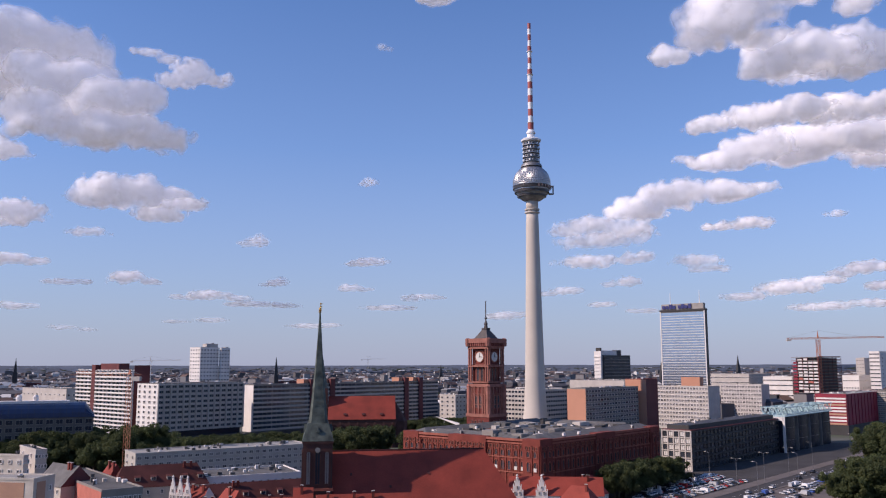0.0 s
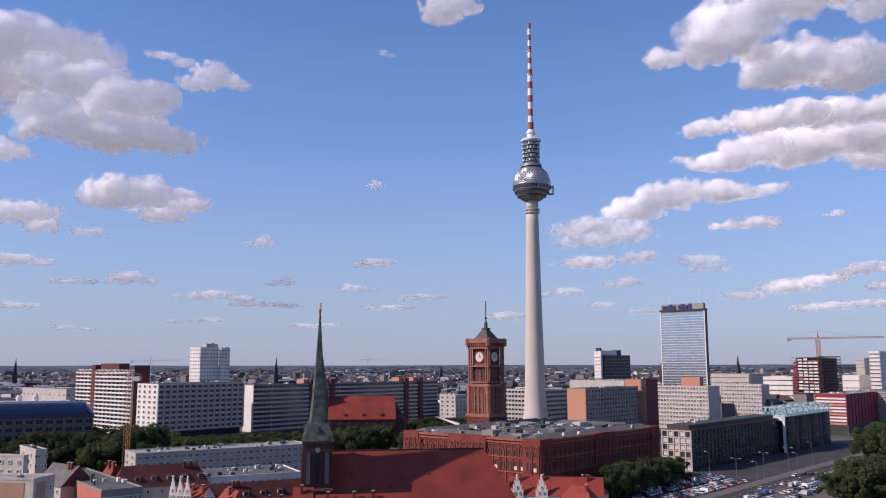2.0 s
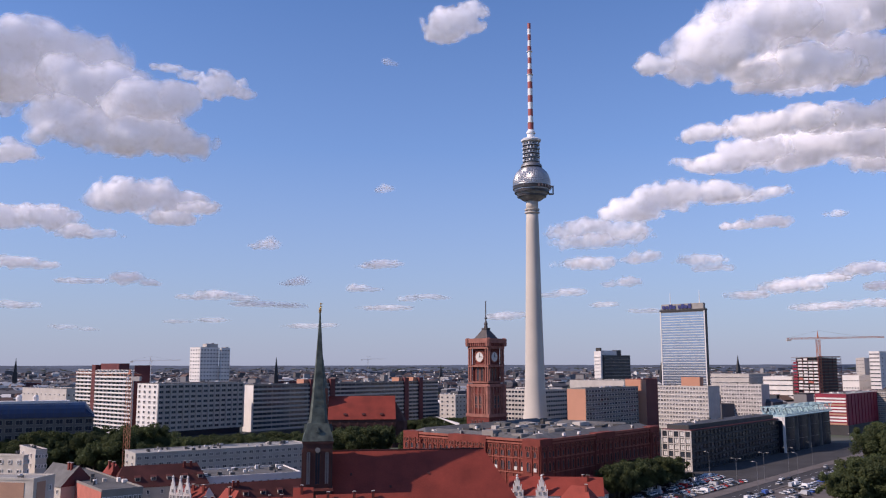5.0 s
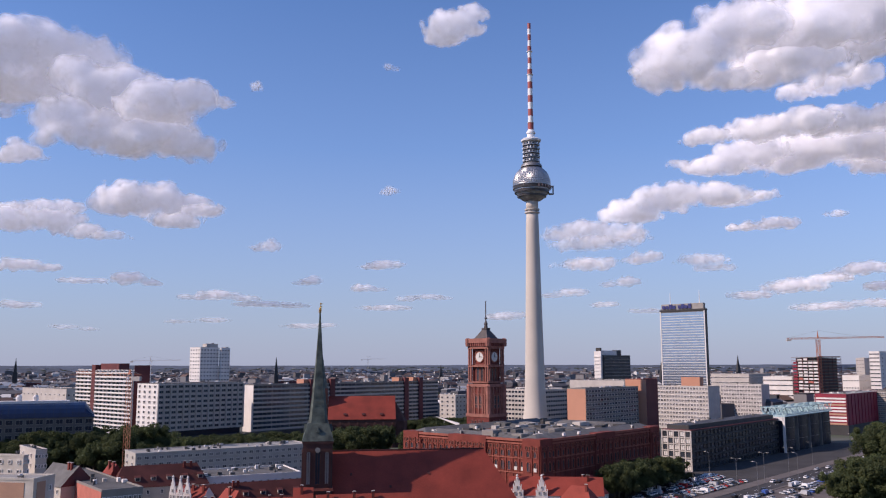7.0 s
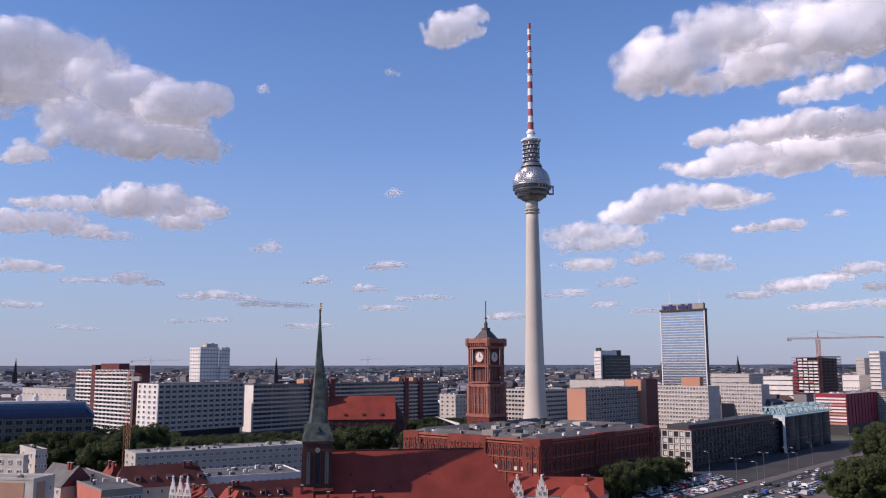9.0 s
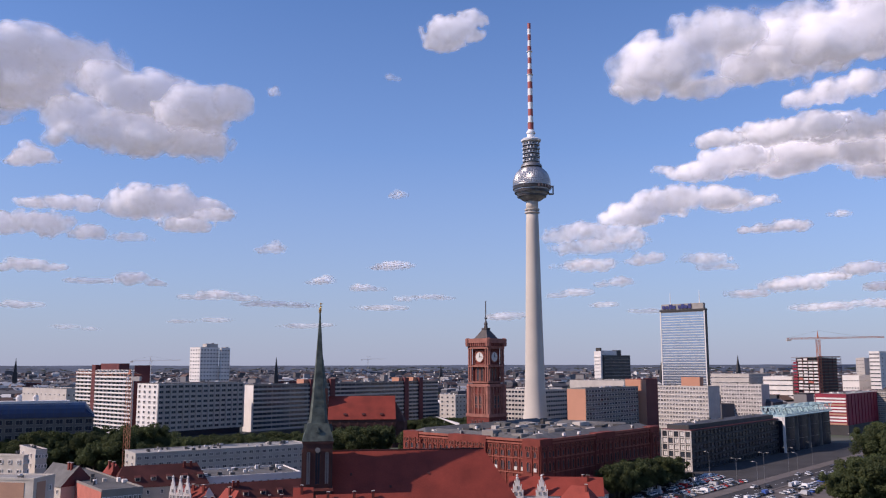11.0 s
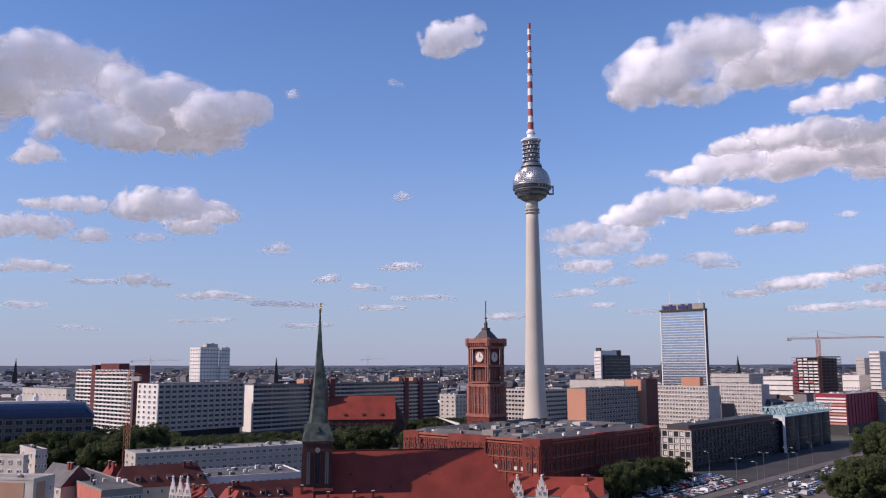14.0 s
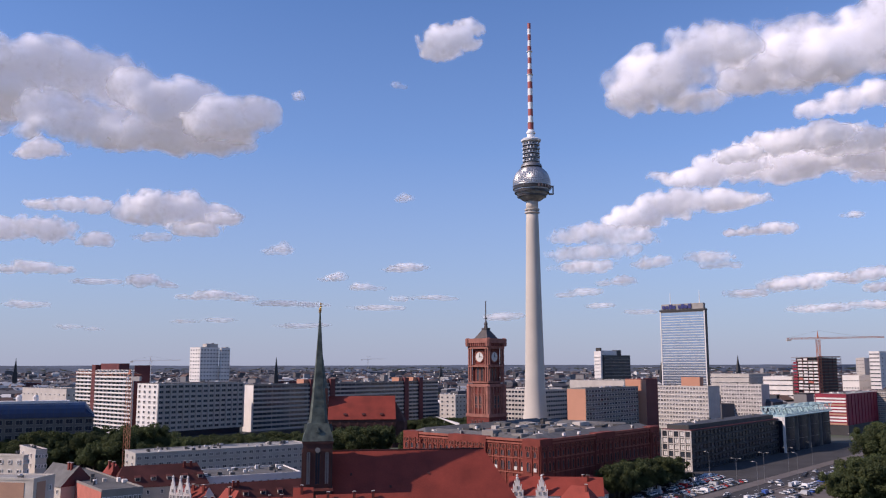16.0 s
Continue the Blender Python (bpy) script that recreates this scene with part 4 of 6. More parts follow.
# ---- houses ----
def house(X, Y, turn, L, W, eave, ridge, wall, roof, label, rows=2, rc=6, lc=2, dormers=0, hip=0.0, gable_m=None, chimneys=2, group="old town houses"):
    """A house with a pitched roof along x, corner at X, Y."""
    b = thing("house", X, Y, 0, turn, label, "house", group)
    s = Shape()
    s.box(0, L, 0, W, 0, eave, wall)
    part("wall", s, b)
    s = Shape()
    s.gable(0, L, 0, W, eave + 0.02, ridge, roof, hip=hip, over=0.35, end=(roof if hip else gable_m or wall))
    part("roof", s, b)
    zs = [eave - 3.1 * (i + 1) + 0.5 for i in range(rows)]
    if rc:
        row_of_windows(b, "r", L, zs, rc, 1.15, 1.7, WHITE, GLASS, proud=0.12)
    if lc:
        row_of_windows(b, "l", W, zs, lc, 1.15, 1.7, WHITE, GLASS, proud=0.12)
    for i in range(dormers):
        s = Shape()
        s.box(-1.0, 1.0, -0.9, 2.2, 0, 1.5, wall)
        s.gable(-1.15, 1.15, -1.1, 2.6, 1.5, 2.1, roof)
        s.box(-0.7, 0.7, -0.95, -0.9, 0.25, 1.35, GLASS)
        k = 0.30
        part("dormer", s, b, at=pose((i + 0.5) * L / dormers, W / 2 * k + 0.6, eave + (ridge - eave) * k - 0.2))
    rnd = random.Random(int(L * 10))
    for i in range(chimneys):
        s = Shape()
        a = L * rnd.uniform(0.1, 0.9)
        s.box(a, a + 0.9, W * 0.5 - 1.6, W * 0.5 - 0.9, ridge - 2.6, ridge + 0.9, BRICK)
        s.box(a - 0.1, a + 1.0, W * 0.5 - 1.7, W * 0.5 - 0.8, ridge + 0.9, ridge + 1.05, PALE)
        part("chimney", s, b)
    return b


def stepped_gable(parent, x, w, z0, h, m, y=-0.5):
    """A scrolled and stepped gable front with pinnacles."""
    s = Shape()
    for k, (a, c) in enumerate(((1.0, 0.0), (0.74, 0.28), (0.46, 0.52), (0.22, 0.74))):
        s.box(x - w * a / 2, x + w * a / 2, y - 0.02 * k, y + 0.5, z0 + h * c - (0 if k else 3), z0 + h * (c + 0.26), m)
    s.lathe([(0.5, z0 + h), (0.25, z0 + h + 0.6), (0.5, z0 + h + 1.0), (0.05, z0 + h + 1.6)], 8, m, x, y + 0.2)
    for k in (-1, 1):
        for a, c in ((1.0, 0.26), (0.74, 0.54), (0.46, 0.78)):
            s.lathe([(0.28, z0 + h * c), (0.16, z0 + h * c + 0.5), (0.04, z0 + h * c + 1.0)], 6, m, x + k * w * (a / 2 - 0.04), y + 0.2)
    g = part("gable_front", s, parent, "white scrolled and stepped gable")
    for dz, ww in ((0.05, 0.9), (0.36, 0.8)):
        for k in ((-1, 1) if dz < 0.2 else (0,)):
            part("window", window_mesh(ww, 1.3, WHITE, GLASS, proud=0.1), g, at=pose(x + k * w * 0.2, y - 0.1, z0 + h * dz))


# ---- build: landmarks ----
tv_tower(78.2, 724.0)
town_hall(43.5, 388.0, 48.5, 112.6, 84.4, 28.0)
clock_tower(25.5, 503.0, 48.5)
nikolai_church()
marien_church()

# ---- build: blocks on the far side of the park ----
def balcony_slab():
    X, Y, turn, L, W, H = -236.8, 650.0, 48.5, 12.8, 93.2, 58.2
    b = block("apartment_slab", X, Y, turn, L, W, H, WHITE, "long apartment slab with white balcony bands and maroon ends", clutter=10, plinth=True)
    s = Shape()
    s.box(-0.03, L + 0.05, -0.25, -0.01, 2, H + 3.5, MAROON)
    part("end_cladding", s, b, "maroon clad gable end")
    for y0 in (W * 0.64,):
        s = Shape()
        s.box(-1.6, 3, y0, y0 + 6, 0, H + 4.0, MAROON)
        part("stair_tower", s, b, "maroon stair tower")
    s = Shape()
    s.box(2, L - 2, W * 0.30, W * 0.62, H, H + 5.0, MAROON)
    part("lift_house", s, b, "maroon lift housing on the roof")
    n = 17
    step = (H - 6) / n
    slab, glass = {}, {}
    for k, (y0, y1) in enumerate(((0.6, W * 0.64 - 0.4), (W * 0.64 + 6.4, W - 0.6))):
        s = Shape()
        s.box(-1.5, -0.02, y0, y1, 0, 0.25, WHITE)
        s.box(-1.62, -1.5, y0, y1, 0, 1.25, WHITE)
        m = max(2, int((y1 - y0) / 6))
        for i in range(m + 1):
            y = y0 + (y1 - y0) * i / m
            s.box(-1.5, -0.02, y - 0.08, y + 0.08, 0.25, step - 0.05, WHITE)
        slab[k] = s.mesh("balcony")
        s = Shape()
        s.box(-0.06, -0.012, y0 + 0.2, y1 - 0.2, 0, step - 1.3, GLASS)
        glass[k] = s.mesh("window_strip")
        for i in range(n):
            part("balcony", slab[k], b, at=pose(0, 0, 6 + i * step))
            part("window_strip", glass[k], b, at=pose(0, 0, 6 + i * step + 0.9))


balcony_slab()


def hotel_slab():
    X, Y, turn, L, W, H = -208.1, 620.0, 48.5, 74.5, 29.0, 48.2
    b = thing("hotel_slab", X, Y, 0, turn, "pale hotel slab with rows of square windows on a dark base", "hotel")
    s = Shape()
    s.box(0, L, 0, W, 13.5, H, SHADEWALL)
    part("wall", s, b)
    # gable whiter than the front: sunlit and shaded side put into the colours
    s = Shape()
    s.box(-0.1, -0.004, 0, W, 13.5, H, WHITE)
    part("gable_cladding", s, b, "gable end coloured whiter as the sunlit side")
    s = Shape()
    s.box(-8, L + 6, -10, W + 4, 0, 9.0, DARKGREY)
    s.box(1.5, L - 1.5, 1.5, W - 1.5, 9.0, 13.5, DARKGLASS)
    part("base", s, b, "dark low base storeys")
    s = Shape()
    s.box(0.4, L - 0.4, 0.4, W - 0.4, H, H + 0.4, ROOFGREY)
    roof_clutter(s, L, W, H + 0.4, 12, 12)
    part("roof", s, b)
    step = (H - 14.5) / 9
    zs = [14.3 + step * (i + 0.2) for i in range(9)]
    row_of_windows(b, "r", L, zs, 14, 3.7, step * 0.55, PANELGREY, GLASS, proud=0.4)
    row_of_windows(b, "l", W, zs, 4, 2.9, step * 0.58, WHITE, GLASS, proud=0.3, depth=0.1)
    for i in range(15):
        s = Shape()
        s.box(-0.45, 0.45, -0.75, -0.02, 13.5, H, PALE)
        part("pilaster", s, b, at=pose(i * L / 14 if i else 0.5, 0, 0))


hotel_slab()


def ribbon_slab():
    X, Y, turn, L, W, H = -156.2, 700.0, 48.5, 227.4, 13.8, 45.7
    b = block("apartment_slab", X, Y, turn, L, W, H, GREYWALL, "long grey apartment slab with ribbon windows and maroon stair towers", end=WHITE, clutter=26, seed=6)
    n, bays = 10, 12
    step = (H - 9) / n
    w = L / bays
    s = Shape()
    s.box(0.15, w - 0.15, -0.5, -0.02, 0, step * 0.40, PALE)
    rail = s.mesh("parapet")
    s = Shape()
    s.box(0.15, w - 0.15, -0.06, -0.012, 0, step * 0.5, GLASS)
    for i in range(5):
        s.box(0.3 + i * (w - 0.6) / 4 - 0.1, 0.3 + i * (w - 0.6) / 4 + 0.1, -0.12, -0.02, 0, step * 0.5, PANELGREY)
    pane = s.mesh("window_strip")
    for j in range(bays):
        for i in range(n):
            part("parapet", rail, b, at=pose(j * w, 0, 8 + i * step))
            part("window_strip", pane, b, at=pose(j * w, 0, 8 + i * step + step * 0.44))
    for p in (0.26, 0.36, 0.78, 0.87):
        s = Shape()
        s.box(L * p, L * p + 5.5, -1.6, W - 1, 0, H + 3.5, MAROON)
        part("stair_tower", s, b, "dark maroon stair tower")
        s = Shape()
        s.box(L * p - 5.0, L * p - 0.02, 2, W - 2, H - 0.2, H + 3.6, ORANGE)
        part("stair_head", s, b, "orange roof housing")
    s = Shape()
    s.box(-3, L, -6, -1.7, 0, 7.5, DARKGREY)
    part("arcade", s, b)


ribbon_slab()
block("tower_block", -258.5, 900.0, 48.5, 22.7, 20.0, 80.5, WHITE, "white high-rise apartment tower with window rows", 20, 6, 4, (2.4, 1.6), bars=False)
block("tower_block", -240.2, 915.0, 48.5, 11.1, 3.8, 80.1, WHITE, "narrow white high-rise apartment tower", 20, 3, 1, (2.4, 1.6), bars=False)
block("roof_house", -259.1, 925.0, 48.5, 14.2, 7.9, 84.7, PALE, "pale lift housing on a high-rise roof")

b = block("apartment_slab", 115.3, 690.0, 48.5, 86.7, 17.6, 42.2, GREYWALL, "grey apartment slab with an orange gable end", 11, 19, 0, (4.2, 2.1), end=ORANGE, frame_m=SHADEWALL, seed=3)
b = block("stair_tower", 180.1, 755.0, 48.5, 21.6, 20.7, 48.7, MAROON, "maroon stair tower with an orange clad side", end=ORANGE, clutter=3)
block("apartment_slab", 249.1, 800.0, 48.5, 25.5, 52.3, 40.9, SHADEWALL, "pale concrete apartment slab with square windows", 10, 0, 17, (2.7, 2.4), frame_m=WHITE, glass=CURTAIN, group="pale slabs", seed=4)
block("apartment_slab", 317.9, 850.0, 48.5, 21.3, 42.2, 41.1, SHADEWALL, "pale concrete apartment slab with square windows", 10, 0, 15, (2.7, 2.4), frame_m=WHITE, glass=CURTAIN, group="pale slabs", seed=5)
block("lift_house", 245.1, 812.0, 48.5, 7.9, 18.9, 49.1, ORANGE, "orange lift housing over a pale slab", clutter=0)
block("office_slab", 360.0, 1000.0, 48.5, 66.0, 46.5, 50.0, PALE, "pale office slab with ribbon windows", 8, 6, 20, (3.4, 1.6), glass=DARKGLASS, bars=False)
block("office_slab", 390.5, 950.0, 48.5, 18.8, 32.7, 47.3, WHITE, "white office slab with ribbon windows", 8, 0, 10, (4.6, 1.6), glass=DARKGLASS, bars=False)
block("office_block", 99.5, 830.0, 48.5, 37.5, 49.6, 37.2, PALE, "grey office block behind the television tower", 8, 9, 12, (3.6, 2.4), glass=DARKGLASS, frame_m=SHADEWALL, bars=False)
block("tower_block", 11.4, 800.0, 48.5, 15.1, 19.9, 33.6, PALE, "small pale block beside the park", 8, 3, 3, (2.4, 1.8), frame_m=PALE, bars=False)
block("department_store", 198.3, 930.0, 48.5, 58.6, 70.6, 43.8, PALE, "pale windowless department store behind the slabs", clutter=12)
block("tower_block", 515.7, 1000.0, 48.5, 166.0, 11.5, 76.1, WHITE, "white high-rise with dark window bands", 16, 8, 3, (4.0, 1.7), glass=DARKGLASS, bars=False)
block("tower_block", 571.7, 1150.0, 48.5, 41.1, 10.6, 69.1, PALE, "grey high-rise apartment tower far off", 14, 3, 3, (2.4, 1.6), bars=False)
block("office_block", 425.3, 800.0, 48.5, 129.7, 16.5, 36.3, GREYWALL, "grey office block with dark windows", 9, 6, 8, (2.2, 1.8), bars=False)
block("office_block", 514.2, 1050.0, 48.5, 62.6, 19.6, 47.0, WHITE, "white low office block far off", 5, 6, 6, (2.2, 1.8), bars=False)
block("office_block", -336.7, 760.0, 48.5, 26.3, 93.4, 40.7, PALE, "pale low office block behind the glass hall", 5, 6, 10, (2.2, 1.8), bars=False)


def hotel_tower():
    X, Y, turn, L, W, H = 325.7, 1046.0, 48.5, 6.6, 60.6, 128.2
    b = thing("hotel_tower", X, Y, 0, turn, "tall hotel tower with a mirrored glass front", "hotel")
    s = Shape()
    s.box(0, L, 0, W, 0, H, HALLGREY)
    part("core", s, b)
    s = Shape()
    s.box(-0.25, -0.01, 1.2, W - 1.2, 6, H - 1.6, MIRROR)
    part("glass_front", s, b, "mirrored glass curtain wall")
    for y0, y1 in ((0, 1.2), (W - 1.2, W)):
        s = Shape()
        s.box(-0.6, -0.01, y0, y1, 0, H, WHITE)
        part("edge_fin", s, b, "white edge fin")
    s = Shape()
    s.box(-0.36, -0.26, 1.2, W - 1.2, 0, 0.38, WHITE)
    band = s.mesh("spandrel")
    for i in range(36):
        part("spandrel", band, b, at=pose(0, 0, 8 + i * (H - 11) / 36))
    s = Shape()
    s.box(-0.35, -0.26, -0.07, 0.07, 6, H - 1.7, STEELDARK)
    fin = s.mesh("mullion")
    for i in range(24):
        part("mullion", fin, b, at=pose(0, 1.2 + (i + 0.5) * (W - 2.4) / 24, 0))
    s = Shape()
    s.box(-0.8, L + 0.5, -0.5, W + 0.5, H, H + 2.2, DARKGREY)
    s.box(0.6, L - 0.4, W * 0.03, W * 0.97, H + 2.2, H + 9.4, PANELGREY)
    part("roof", s, b, "grey roof storey over a dark edge")
    rnd = random.Random(2)
    y = W * 0.94
    for k in range(8):
        if k == 4:
            y -= 2.5
        w, h = rnd.uniform(3.2, 4.2), rnd.choice((4.2, 4.2, 5.8))
        s = Shape()
        s.box(-0.6, -0.1, y - w, y, H + 3.2, H + 3.2 + h, SIGNBLUE)
        part("sign_bar", s, b, "blue sign bar on the roof edge")
        s = Shape()
        s.box(-0.2, 0.2, y - w / 2 - 0.1, y - w / 2 + 0.1, H + 2.2, H + 3.2, STEELDARK)
        part("sign_post", s, b)
        y -= w + 0.9
    for p in (0.78, 0.13):
        s = Shape()
        s.lathe([(0.9, H + 2), (0.6, H + 12), (0.2, H + 25)], 8, WHITEPAINT, L / 2, W * p)
        part("antenna", s, b, "thin roof antenna mast")


hotel_tower()


def office_tower():
    X, Y, turn, L, W, H = 236.8, 1250.0, 48.5, 78.9, 14.3, 74.7
    b = block("office_tower", X, Y, turn, L, W, H, DARKGREY, "dark glass office tower with a white stair core", 14, 1, 0, (L * 0.92, 2.6), glass=DARKGLASS, frame_m=DARKGREY, bars=False)
    s = Shape()
    s.box(-4, 3, 2, W - 1, 0, H + 6, WHITE)
    part("stair_core", s, b, "white stair core")
    s = Shape()
    s.box(5, L * 0.55, 3, W - 3, H, H + 7, WHITE)
    part("roof_house", s, b)
    for i in range(14):
        s = Shape()
        s.box(-5.2, -4.02, 2, W - 1, 0, 1.6, WHITE)
        part("balcony", s, b, at=pose(0, 0, 6 + i * (H - 4) / 14))
        s = Shape()
        s.box(3.2, L - 0.5, -0.55, -0.02, 0, 1.3, GREYWALL)
        part("sill_band", s, b, "grey sill band", at=pose(0, 0, 4.6 + i * (H - 6) / 14))
    s = Shape()
    s.box(-2.6, 0.6, 3.5, W - 3, H + 6, H + 11, DARKGREY)
    part("vent_head", s, b, "dark vent head")
    s = Shape()
    s.box(L * 0.55 + 0.1, L * 0.72, 3, W - 3, H, H + 8, DARKGREY)
    part("roof_house", s, b, "dark roof house")


office_tower()


def framed_office():
    X, Y, turn, L, W, H = 143.9, 498.0, 48.5, 137.9, 18.2, 26.2
    b = thing("office_block", X, Y, 0, turn, "dark framed office block with a pale gridded end", "office")
    s = Shape()
    s.box(0, L, 0, W, 0, H - 3, DARKGREY)
    s.box(2.5, L - 2, 2.5, W - 2, H - 3, H, DARKGREY)
    part("wall", s, b)
    s = Shape()
    s.box(-0.2, L, -0.3, W, H - 3, H - 2.5, MAROON)
    roof_clutter(s, L, W, H, 21, 10)
    part("roof", s, b)
    rows = 6
    step = (H - 3.2) / rows
    for c in range(6):
        s = Shape()
        s.box(-0.6, -0.02, c * W / 5 - 0.35, c * W / 5 + 0.35, 0, H - 3, PALE)
        part("pier", s, b, "pale stone pier")
    for r in range(rows + 1):
        s = Shape()
        s.box(-0.7, -0.02, -0.35, W + 0.35, r * step - (0 if r == 0 else 0.3), r * step + 0.3, PALE)
        part("floor_band", s, b, "pale stone floor band")
    rnd = random.Random(8)
    g1, g2 = window_mesh(W / 5 - 0.9, step - 0.9, DARKGREY, GLASS, proud=0.1), window_mesh(W / 5 - 0.9, step - 0.9, DARKGREY, CLOCK, proud=0.1)
    for r in range(rows):
        for c in range(5):
            part("window", g2 if rnd.random() < (0.6 if r > 2 else 0.25) else g1, b, at=pose(-0.03, (c + 0.5) * W / 5, r * step + 0.45, 0, 0, -90))
    row_of_windows(b, "r", L, [r * step + 0.5 for r in range(rows)], 26, L / 26 - 1.0, step - 0.9, DARKGREY, GLASS, proud=0.3)


framed_office()


def truss_hall():
    X, Y, turn, L, W, H = 239.1, 600.0, 48.5, 103.1, 16.0, 26.1
    b = thing("glass_hall", X, Y, 0, turn, "dark glass hall with rounded bays under a teal roof truss", "office")
    s = Shape()
    s.box(2, L, 2, W, 0, H - 4, DARKGREY)
    part("wall", s, b)
    bays = 4
    w = L / bays
    for i in range(bays):
        s = Shape()
        n = 12
        ring = [(w * 0.45 * math.cos(math.pi + math.pi * k / n) + w / 2, 3.2 * math.sin(math.pi + math.pi * k / n) + 2) for k in range(n + 1)]
        s.add([(x, y, z) for z in (0, H - 1.5) for x, y in ring], [(k, k + 1, n + 2 + k, n + 1 + k) for k in range(n)] + [tuple(range(n + 1, 2 * n + 2))], DARKGLASS)
        bay = part("glass_bay", s, b, "rounded dark glass bay", at=pose(i * w, 0, 0))
        s = Shape()
        s.box(-0.3, 0.3, -0.6, 2.0, 0, H - 1, GREYWALL if i else WHITE)
        part("bay_pier", s, b, at=pose(i * w, 0, 0))
        for k in (3, 6):
            s = Shape()
            s.add([(x, y - 0.06, z) for z in (k * H / 9.2, k * H / 9.2 + 0.12) for x, y in ring], [(j, j + 1, n + 2 + j, n + 1 + j) for j in range(n)], STEELDARK)
            part("transom", s, bay)
    s = Shape()
    s.box(-1.0, -0.02, 0, W, H - 4, H - 1.5, WHITE)
    s.box(-1.0, -0.02, -0.8, 0.8, 0, H - 1.5, WHITE)
    part("portal_frame", s, b, "white portal frame")
    s = Shape()
    s.box(-0.6, 2, 0.8, W, 0, H - 4, DARKGLASS)
    part("side_glazing", s, b)
    s = Shape()
    s.box(-0.8, L, -1, W, H - 1.4, H - 0.9, TEAL)
    part("roof_deck", s, b)
    for j, y in enumerate((-0.8, W * 0.33, W * 0.66, W - 0.4)):
        s = Shape()
        n = 18
        s.beam((0, y, H), (L, y, H), 0.55, TEAL)
        s.beam((0, y, H + 5), (L, y, H + 5), 0.55, TEAL)
        for k in range(n):
            a, c = k * L / n, (k + 1) * L / n
            s.beam((a, y, H if k % 2 else H + 5), (c, y, H + 5 if k % 2 else H), 0.4, TEAL)
        part("truss", s, b, "pale teal steel truss")
    for i in range(7):
        s = Shape()
        x = i * L / 6
        n = 10
        s.beam((x, -0.8, H + 5), (x, W, H + 5), 0.45, TEAL)
        s.beam((x, -0.8, H - 0.3), (x, W, H - 0.3), 0.45, TEAL)
        for k in range(n):
            a, c = -0.8 + k * (W + 0.8) / n, -0.8 + (k + 1) * (W + 0.8) / n
            s.beam((x, a, H if k % 2 else H + 5), (x, c, H + 5 if k % 2 else H), 0.35, TEAL)
        part("cross_truss", s, b, "pale teal steel truss")


truss_hall()


def shopping_centre():
    X, Y, turn, L, W, H = 350.0, 740.0, 48.5, 137.5, 25.9, 35.4
    b = block("shopping_centre", X, Y, turn, L, W, H, CRIMSON, "crimson shopping centre with pale striped front", clutter=24, roof=ROOFPALE, seed=9)
    for i in range(9):
        s = Shape()
        s.box(-0.5, -0.02, 0.5, W - 0.5, 0, 1.5, WHITE if i % 3 else PINK)
        part("stripe", s, b, "pale horizontal stripe", at=pose(0, 0, 9 + i * (H - 11) / 9))
    for i in range(14):
        s = Shape()
        s.box(-0.5, 0.5, -0.5, -0.02, 4, H - 0.5, CRIMSON)
        part("rib", s, b, at=pose((i + 0.5) * L / 14, 0, 0))
    # dark grey band along the foot of the two front walls
    s = Shape()
    s.box(-0.7, -0.02, -0.7, W, 0, 8.6, DARKGREY)
    s.box(-0.02, L, -0.7, -0.02, 0, 8.6, DARKGREY)
    part("shop_front", s, b, "dark grey band along the foot of the walls")
    return b


shopping_centre()


def unfinished_tower():
    X, Y, turn, L, W, H = 398.2, 900.0, 48.5, 75.5, 26.8, 68.8
    b = thing("unfinished_tower", X, Y, 0, turn, "unfinished high-rise with bare floors, maroon scaffolding and white netting", "building site")
    s = Shape()
    s.box(3, L - 3, 3, W - 3, 0, H - 1, DARKGREY)
    part("core", s, b)
    n = 20
    for i in range(n + 1):
        s = Shape()
        s.box(0, L, 0, W, 0, 0.45, GREYWALL)
        part("floor_slab", s, b, at=pose(0, 0, i * (H - 0.5) / n))
        s = Shape()
        s.box(0.2, L, -0.75, -0.45, 0.7, 1.5, MAROON)
        part("scaffold_board", s, b, "maroon scaffold board", at=pose(0, 0, i * (H - 0.5) / n))
    rnd = random.Random(5)
    for i in range(n):
        for j in range(5):
            if rnd.random() < 0.97:
                s = Shape()
                s.box(-0.3, -0.1, j * W / 5 + 0.3, (j + rnd.uniform(0.75, 0.99)) * W / 5, 0.3, rnd.uniform(1.7, 2.5), CRIMSON if j == 4 else rnd.choice((WHITE, WHITE, WHITE, WHITE, CORAL)))
                part("facade_panel", s, b, "pale fitted facade panel", at=pose(0, 0, i * (H - 0.5) / n))
    for i in range(0, 11, 2):
        s = Shape()
        s.beam((i * L / 10, -1.0, 0), (i * L / 10, -1.0, H + 0.4), 0.35, MAROON)
        part("scaffold_post", s, b)
        s = Shape()
        s.beam((-1.0, i * W / 10, 0), (-1.0, i * W / 10, H + 0.4), 0.16, CRIMSON)
        part("scaffold_post", s, b)


unfinished_tower()
tower_crane(401.8, 905.0, 87.5, 70, 33, -2, CRANE_OR, "orange and white tower crane over the unfinished high-rise", w=3.2, bar=0.42)
tower_crane(-158.9, 430.0, 55.8, 30, 6, 170, CRANE_OR, "slim orange tower crane among the park trees", w=2.2, bar=0.13, head=4.0)
tower_crane(-204.7, 2300.0, 74.6, 48, 18, 5, CRANE_WH, "pale tower crane far off over the roofs", w=3.0)
